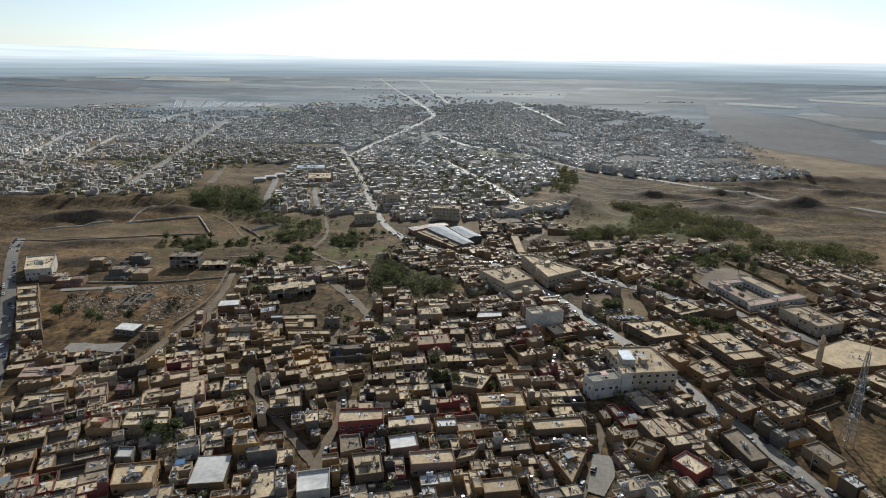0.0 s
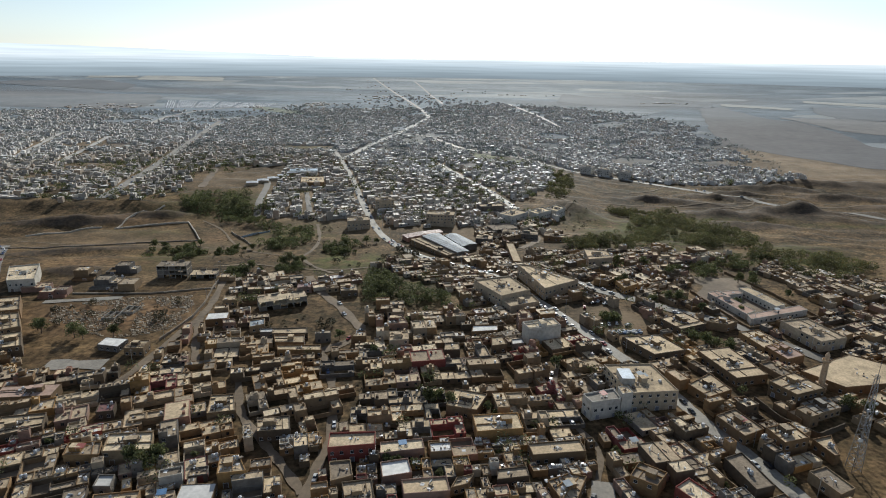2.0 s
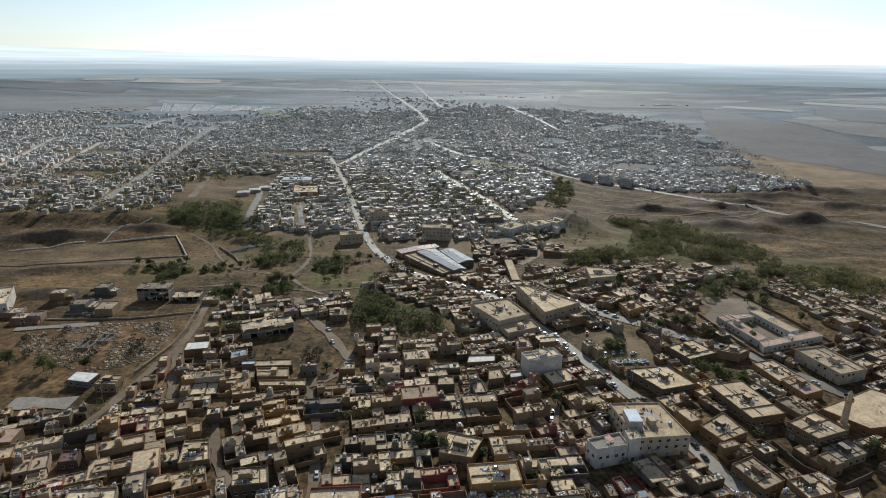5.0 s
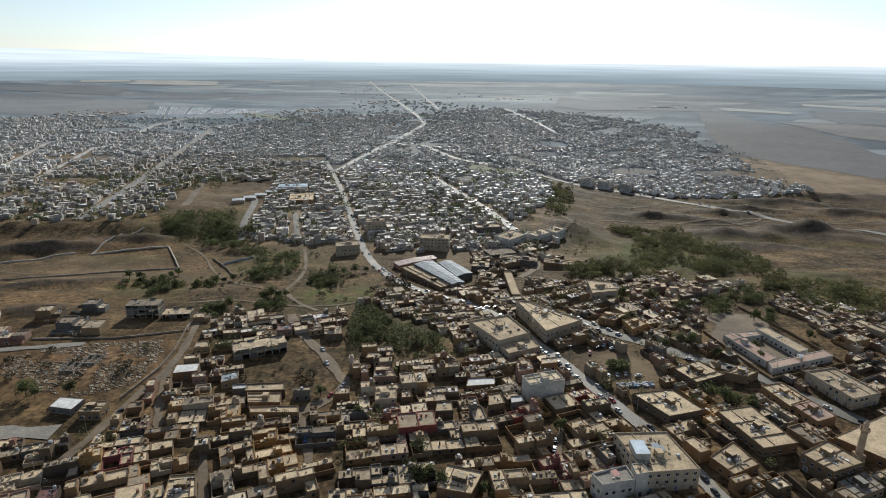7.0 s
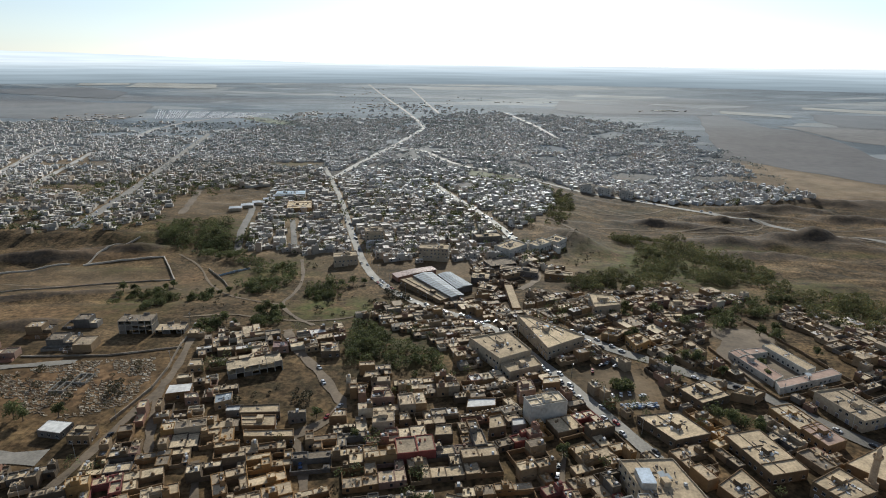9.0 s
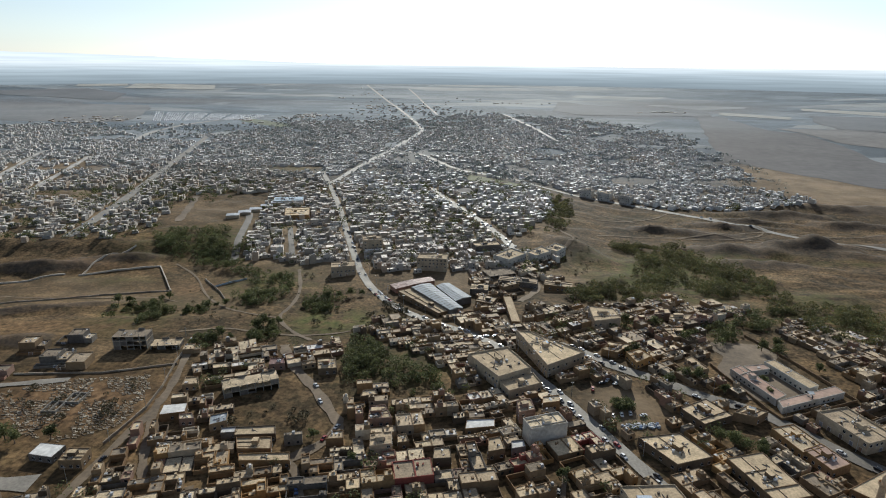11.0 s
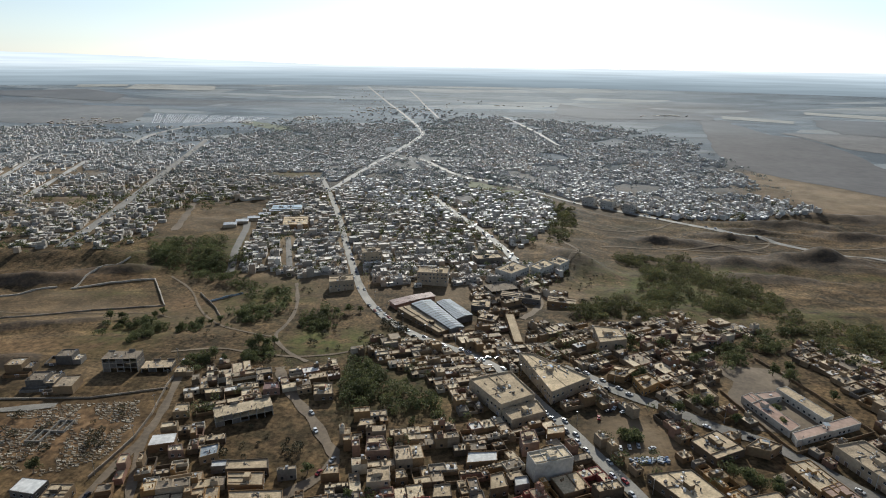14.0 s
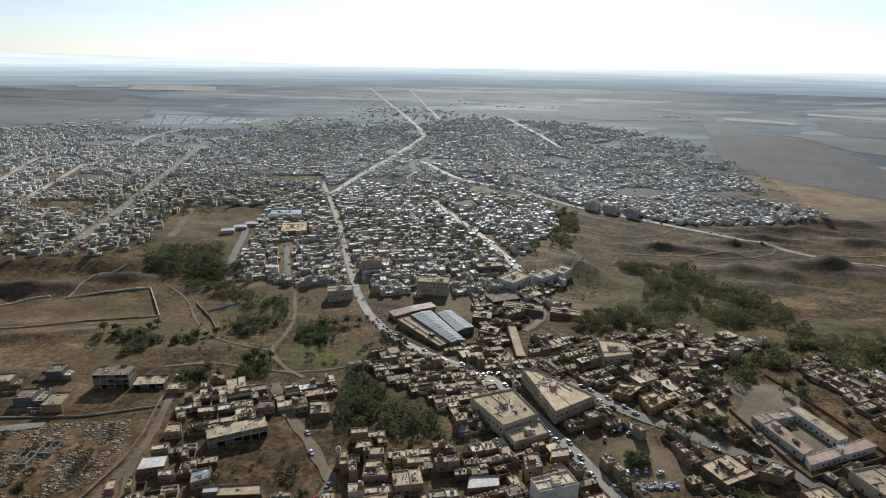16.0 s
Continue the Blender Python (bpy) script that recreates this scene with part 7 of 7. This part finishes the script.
def dish_model():
    root = tagged(new("satellite_dish"), "grey satellite dish on a short post", "satellite dish", "rooftop satellite dishes")
    p = Mesh()
    p.cyl(0, 0, 0, 0.9, 0.05, 0.05, 6)
    part("post", p.data("post", M_STEEL), root)
    d = Mesh()
    d.cyl(0, 0, 0, 0.18, 0.2, 0.6, 12, 0, False)
    d.cyl(0, 0, -0.01, 0.0, 0.2, 0.2, 12)
    reflector = part("dish", d.data("dish", M_TANK), root, m=Matrix.Translation((0, 0.1, 1.0)) @ Matrix.Rotation(radians(-55), 4, "X"))
    arm = Mesh()
    arm.solid([(-0.03, -0.5, 0.1), (0.03, -0.5, 0.1), (0.03, -0.44, 0.1), (-0.03, -0.44, 0.1), (-0.03, -0.06, 0.62), (0.03, -0.06, 0.62), (0.03, 0, 0.62), (-0.03, 0, 0.62)])
    part("feed_arm", arm.data("feed_arm", M_STEEL), reflector)
    return root

def cooler_model():
    root = tagged(new("air_cooler"), "boxy grey evaporative air cooler", "air cooler", "rooftop air coolers")
    b = Mesh()
    b.box(-0.5, 0.5, -0.45, 0.45, 0.15, 1.15, 0, True)
    part("case", b.data("case", M_STEEL), root)
    g = Mesh()
    g.box(-0.4, 0.4, -0.48, -0.44, 0.28, 0.98, 0, True)
    part("grille", g.data("grille", M_DOOR), root)
    for x in (-0.45, 0.45):
        f = Mesh()
        f.box(x - 0.05, x + 0.05, -0.4, 0.4, 0, 0.15)
        part("foot", f.data("foot", M_STEEL), root)
    return root

def canopy_model(mat, label):
    root = tagged(new("roof_canopy"), label, "canopy", "rooftop shade canopies")
    for x in (-1.4, 1.4):
        for y in (-1.1, 1.1):
            p = Mesh()
            p.cyl(x, y, 0, 2.1, 0.05, 0.05, 5)
            part("post", p.data("post", M_STEEL), root)
    c = Mesh()
    c.solid([(-1.7, -1.4, 2.0), (1.7, -1.4, 2.0), (1.7, 1.4, 2.35), (-1.7, 1.4, 2.35), (-1.7, -1.4, 2.08), (1.7, -1.4, 2.08), (1.7, 1.4, 2.43), (-1.7, 1.4, 2.43)], 0, True)
    part("sheet", c.data("sheet", mat), root)
    return root

M_BLUE = plain("blue_tarpaulin", (0.09, 0.2, 0.36), 0.6)
M_REDSHEET = plain("faded_red_sheet", (0.36, 0.1, 0.08), 0.6)

def furnish_roofs():
    r = random.Random(21)
    tank, dish, cooler = tank_model(), dish_model(), cooler_model()
    cans = [canopy_model(M_SHEET_WHITE, "pale sheet shade canopy on thin posts"), canopy_model(M_BLUE, "blue tarpaulin shade canopy on thin posts"), canopy_model(M_REDSHEET, "faded red sheet shade canopy on thin posts")]
    used = {id(m): False for m in (tank, dish, cooler, *cans)}
    spots = [h for h in HOUSE_TOPS if h[1] < 460 and h[3] > 1.0 and h[4] > 1.0]
    r.shuffle(spots)
    count = {"tank": 0, "dish": 0, "cooler": 0, "canopy": 0}

    def put(model, x, y, z, a):
        m = Matrix.Translation((x, y, z)) @ Matrix.Rotation(a, 4, "Z")
        if used[id(model)]:
            copy_thing(model, m)
        else:
            used[id(model)] = True
            model.matrix_world = m
    for x, y, z, w, d, a in spots:
        ca, sa = math.cos(a), math.sin(a)
        at = lambda u, v: (x + u * ca - v * sa, y + u * sa + v * ca)
        taken = [HT for HT in HOUSE_TOPS if abs(HT[0] - x) < 10 and abs(HT[1] - y) < 10 and HT[2] > z + 1]
        def clear(px, py):
            return not any(abs((px - q[0]) * ca + (py - q[1]) * sa) < q[3] / 2 + 1.4 and abs(-(px - q[0]) * sa + (py - q[1]) * ca) < q[4] / 2 + 1.4 for q in taken)
        if r.random() < 0.5 and count["tank"] < 190:
            u, v = r.uniform(-w / 2, w / 2), r.uniform(-d / 2, d / 2)
            for k in range(r.choice((1, 1, 2, 3))):
                p = at(u + k * 1.35, v)
                if u + k * 1.35 < w / 2 and clear(*p):
                    count["tank"] += 1
                    put(tank, *p, z, a)
        if r.random() < 0.22 and count["dish"] < 110:
            p = at(r.uniform(-w / 2, w / 2), r.uniform(-d / 2, d / 2))
            if clear(*p):
                count["dish"] += 1
                put(dish, *p, z, r.uniform(-0.5, 0.5) + 2.6)
        if r.random() < 0.16 and count["cooler"] < 60 and y < 330:
            p = at(r.uniform(-w / 2, w / 2), r.uniform(-d / 2, d / 2))
            if clear(*p):
                count["cooler"] += 1
                put(cooler, *p, z, a)
        if r.random() < 0.12 and count["canopy"] < 45 and w > 3.6 and d > 3.2:
            p = at(r.uniform(-0.1, 0.1) * w, r.uniform(-0.1, 0.1) * d)
            if clear(*p):
                count["canopy"] += 1
                put(r.choice(cans), *p, z, a)

furnish_roofs()

# ---- cars ----
PAINTS = [("white", (0.7, 0.7, 0.7)), ("white", (0.62, 0.62, 0.6)), ("silver", (0.4, 0.41, 0.42)), ("black", (0.02, 0.02, 0.025)), ("blue", (0.05, 0.09, 0.2)), ("red", (0.3, 0.03, 0.03))]
M_TYRE = plain("black_rubber", (0.02, 0.02, 0.02), 0.8)

def car_model(colour, paint):
    root = tagged(new("car"), colour + " saloon car standing at the roadside", "car", "cars in the streets")
    mat = plain(colour + "_car_paint", paint, 0.3)
    b = Mesh()
    prof = [(-2.2, 0.35, 0.85), (-2.1, 0.3, 0.98), (-1.2, 0.25, 1.0), (1.0, 0.25, 0.95), (2.0, 0.3, 0.8), (2.2, 0.38, 0.65)]
    for (x0, a0, b0), (x1, a1, b1) in zip(prof[:-1], prof[1:]):
        b.solid([(x0, -0.86, a0), (x1, -0.86, a1), (x1, 0.86, a1), (x0, 0.86, a0), (x0, -0.8, b0), (x1, -0.8, b1), (x1, 0.8, b1), (x0, 0.8, b0)], 0, True)
    part("body", b.data("body", mat), root)
    g = Mesh()
    g.solid([(-1.6, -0.78, 0.95), (1.0, -0.78, 0.93), (1.0, 0.78, 0.93), (-1.6, 0.78, 0.95), (-1.1, -0.6, 1.4), (0.35, -0.6, 1.42), (0.35, 0.6, 1.42), (-1.1, 0.6, 1.4)])
    part("cabin_glass", g.data("cabin_glass", M_GLASS), root)
    t = Mesh()
    t.solid([(-1.12, -0.62, 1.39), (0.37, -0.62, 1.41), (0.37, 0.62, 1.41), (-1.12, 0.62, 1.39), (-1.0, -0.55, 1.46), (0.25, -0.55, 1.48), (0.25, 0.55, 1.48), (-1.0, 0.55, 1.46)])
    part("roof_panel", t.data("roof_panel", mat), root)
    w = Mesh()
    w.cyl(0, 0, -0.1, 0.1, 0.32, 0.32, 10)
    wd = w.data("wheel", M_TYRE)
    for x in (-1.35, 1.35):
        for y in (-0.8, 0.8):
            part("wheel", wd, root, m=Matrix.Translation((x, y, 0.32)) @ Matrix.Rotation(math.pi / 2, 4, "X"))
    return root

def park_cars():
    r = random.Random(31)
    models = [car_model(*p) for p in PAINTS]
    used = [False] * len(models)
    placed = []

    def put(x, y, a, white=None):
        if any((x - p) ** 2 + (y - q) ** 2 < 22 for p, q in placed):
            return
        placed.append((x, y))
        k = r.choice((0, 0, 1, 1, 2, 3, 4, 0, 2, 1, 3, 5) if white is None else (0, 0, 1, 2))
        m = Matrix.Translation((x, y, float(ground_z(x, y)) + 0.3)) @ Matrix.Rotation(a, 4, "Z")
        if used[k]:
            copy_thing(models[k], m)
        else:
            used[k] = True
            models[k].matrix_world = m
    for nm, chance, y_max in (("main_road", 0.34, 560), ("school_street", 0.5, 500), ("old_lane", 0.12, 400), ("cemetery_lane", 0.1, 500), ("west_road", 0.35, 470), ("garden_lane", 0.12, 500), ("plaza_lane", 0.15, 400)):
        pts, wid, paved = ROADS[nm]
        for (x0, y0), (x1, y1) in zip(pts[:-1], pts[1:]):
            ln = math.hypot(x1 - x0, y1 - y0)
            if max(y0, y1) > y_max + 300:
                continue
            n = int(ln / 6)
            for i in range(n):
                for side in (-1, 1):
                    far = 0.2 if y0 > 620 else 1
                    if r.random() < chance * far:
                        t = (i + r.uniform(0.2, 0.8)) / max(1, n)
                        nx, ny = -(y1 - y0) / ln, (x1 - x0) / ln
                        off = side * (wid / 2 - r.choice((1.2, 1.2, 3.2)))
                        put(x0 + (x1 - x0) * t + nx * off, y0 + (y1 - y0) * t + ny * off, math.atan2(y1 - y0, x1 - x0) + r.uniform(-0.06, 0.06))
    for i in range(5):
        put(96 + i * 2.4, 352.5 + i * 0.4, 1.4, True)
    for x, y, a in ((99, 386, 0.3), (103, 389, 1.0), (107, 385, 0.5), (112, 352, 0.4), (92, 380, 1.3)):
        put(x, y, a)
    for i in range(9):
        put(40 + r.uniform(-14, 14), 456 + r.uniform(-6, 6), r.uniform(0, 3))

park_cars()

# ---- utility poles ----
def poles():
    root = tagged(new("utility_pole"), "grey steel utility pole with a crossarm", "utility pole", "utility poles along the streets")
    p = Mesh()
    p.cyl(0, 0, -0.5, 9, 0.14, 0.08, 7)
    part("pole", p.data("pole", M_STEEL), root)
    c = Mesh()
    c.box(-0.9, 0.9, -0.05, 0.05, 8.3, 8.42, 0, True)
    part("crossarm", c.data("crossarm", M_STEEL), root)
    spots = []
    for nm, off, gap in (("main_road", 6.5, 30), ("school_street", 7, 34), ("cemetery_lane", -4.6, 30), ("shop_street", 6.5, 60)):
        pts, wid, paved = ROADS[nm]
        run = 0.0
        for (x0, y0), (x1, y1) in zip(pts[:-1], pts[1:]):
            ln = math.hypot(x1 - x0, y1 - y0)
            while run < ln:
                t = run / ln
                spots.append((x0 + (x1 - x0) * t - (y1 - y0) / ln * off, y0 + (y1 - y0) * t + (x1 - x0) / ln * off, math.atan2(y1 - y0, x1 - x0) + 1.57))
                run += gap
            run -= ln
    for k, (x, y, a) in enumerate(spots):
        m = Matrix.Translation((x, y, float(ground_z(x, y)))) @ Matrix.Rotation(a, 4, "Z")
        if k:
            copy_thing(root, m)
        else:
            root.matrix_world = m

poles()

# ---- odds and ends lying on the roofs ----
def roof_clutter():
    r = random.Random(41)
    b = Mesh()
    for x, y, z, w, d, a in HOUSE_TOPS:
        if w < 1 or d < 1 or y > 470:
            continue
        ca, sa = math.cos(a), math.sin(a)
        for _ in range(r.choice((3, 4, 6, 8))):
            u, v, t = r.uniform(-w / 2, w / 2), r.uniform(-d / 2, d / 2), r.uniform(0, 3.1)
            px, py = x + u * ca - v * sa, y + u * sa + v * ca
            lx, ly, lz = r.choice(((0.9, 0.12, 0.1), (0.3, 0.3, 0.4), (0.6, 0.4, 0.25), (1.4, 0.1, 0.12), (0.25, 0.25, 0.8), (0.8, 0.7, 0.08), (0.2, 0.2, 1.1), (1.2, 0.08, 0.4)))
            c, s_ = math.cos(t), math.sin(t)
            q = [(px + i * lx * c - j * ly * s_, py + i * lx * s_ + j * ly * c) for i, j in ((-1, -1), (1, -1), (1, 1), (-1, 1))]
            k = r.uniform(0.7, 1.4)
            b.solid([(*p, z) for p in q] + [(*p, z + lz * k) for p in q])
    tagged(new("roof_clutter", b.data("roof_clutter", M_CLUTTER)), "boards, pipes and crates stored on flat roofs", "clutter", kind="stuff")

M_CLUTTER = material("weathered_odds_and_ends", [(0.08, 0.07, 0.06), (0.25, 0.2, 0.15), (0.5, 0.5, 0.5), (0.12, 0.1, 0.09), (0.65, 0.64, 0.62), (0.16, 0.13, 0.1)], 0.7, 1.0, 0.2, "island", 0)
roof_clutter()

# ---- sacks and scrap in the waste lot, fittings on the large roofs ----
def scrap():
    r = random.Random(51)
    b = Mesh()
    for i in range(110):
        x, y = 107 + r.uniform(-9, 10), 343 + r.uniform(-2.2, 2.2)
        z, k = float(ground_z(x, y)), r.uniform(0.35, 0.75)
        b.box(x - k, x + k, y - k * 0.7, y + k * 0.7, z - 0.2, z + r.uniform(0.5, 1.1))
    tagged(new("scrap_pile", b.data("scrap_pile", M_SACK)), "rows of white and blue sacks and scrap on bare earth", "scrap", kind="stuff")

M_SACK = material("woven_sacks", [(0.45, 0.46, 0.48), (0.12, 0.18, 0.30), (0.38, 0.38, 0.38), (0.20, 0.21, 0.23), (0.55, 0.55, 0.54)], 0.8, 2.0, 0.3, "island")
scrap()

def large_roof_fittings():
    """Vents, hatches, low walls and stored goods on the roofs of the large buildings."""
    r = random.Random(52)
    b = Mesh()
    for x, y, z, span, a in BIG_TOPS:
        ca, sa = math.cos(a), math.sin(a)
        for _ in range(int(span * 1.5)):
            u, v = r.uniform(-0.62, 0.62) * span, r.uniform(-0.62, 0.62) * span
            px, py, t = x + u * ca - v * sa, y + u * sa + v * ca, a + r.choice((0, 0, 0.6, 1.57))
            lx, ly, lz = r.choice(((0.5, 0.4, 0.7), (0.3, 0.3, 0.5), (1.6, 0.12, 0.35), (0.8, 0.6, 0.4), (0.25, 0.25, 1.2), (1.0, 0.2, 0.3), (0.6, 0.6, 1.0)))
            c, s_ = math.cos(t), math.sin(t)
            q = [(px + i * lx * c - j * ly * s_, py + i * lx * s_ + j * ly * c) for i, j in ((-1, -1), (1, -1), (1, 1), (-1, 1))]
            b.solid([(*p, z) for p in q] + [(*p, z + lz * r.uniform(0.7, 1.3)) for p in q])
    tagged(new("roof_fittings", b.data("roof_fittings", M_CLUTTER)), "vents, hatches and stored goods on large roofs", "clutter", kind="stuff")

large_roof_fittings()

# ---- traffic on the distant roads ----
def far_traffic():
    r = random.Random(61)
    b = Mesh()
    for nm, n, low in (("main_road", 110, 640), ("shop_street", 26, 680), ("north_road", 60, 1040), ("east_road", 34, 800), ("west_street", 24, 690)):
        pts, wid, paved = ROADS[nm]
        for _ in range(n):
            k = r.randrange(len(pts) - 1)
            (x0, y0), (x1, y1) = pts[k], pts[k + 1]
            t, ln = r.random(), math.hypot(x1 - x0, y1 - y0)
            ux, uy = (x1 - x0) / ln, (y1 - y0) / ln
            off = r.choice((-0.38, -0.16, 0.16, 0.38)) * wid
            x, y = x0 + (x1 - x0) * t - uy * off, y0 + (y1 - y0) * t + ux * off
            if y < low or y > 2300:
                continue
            z = float(ground_z(x, y)) + 0.5 + 0.0006 * max(0, y - 600)
            for half, wide, z0, z1 in ((2.1, 0.85, 0, 0.95), (1.1, 0.75, 0.95, 1.5)):
                q = [(x + i * half * ux - j * wide * uy, y + i * half * uy + j * wide * ux) for i, j in ((-1, -1), (1, -1), (1, 1), (-1, 1))]
                b.solid([(*p, z + z0) for p in q] + [(*p, z + z1) for p in q])
    tagged(new("distant_cars", b.data("distant_cars", M_FAR_CAR)), "small distant cars on the dusty main roads", "cars", kind="stuff")

M_FAR_CAR = material("distant_car_paint", [(0.5, 0.5, 0.5), (0.06, 0.06, 0.065), (0.3, 0.31, 0.32), (0.6, 0.6, 0.6), (0.1, 0.12, 0.18)], 0.4, 1.0, 0.2, "island", 0)
far_traffic()
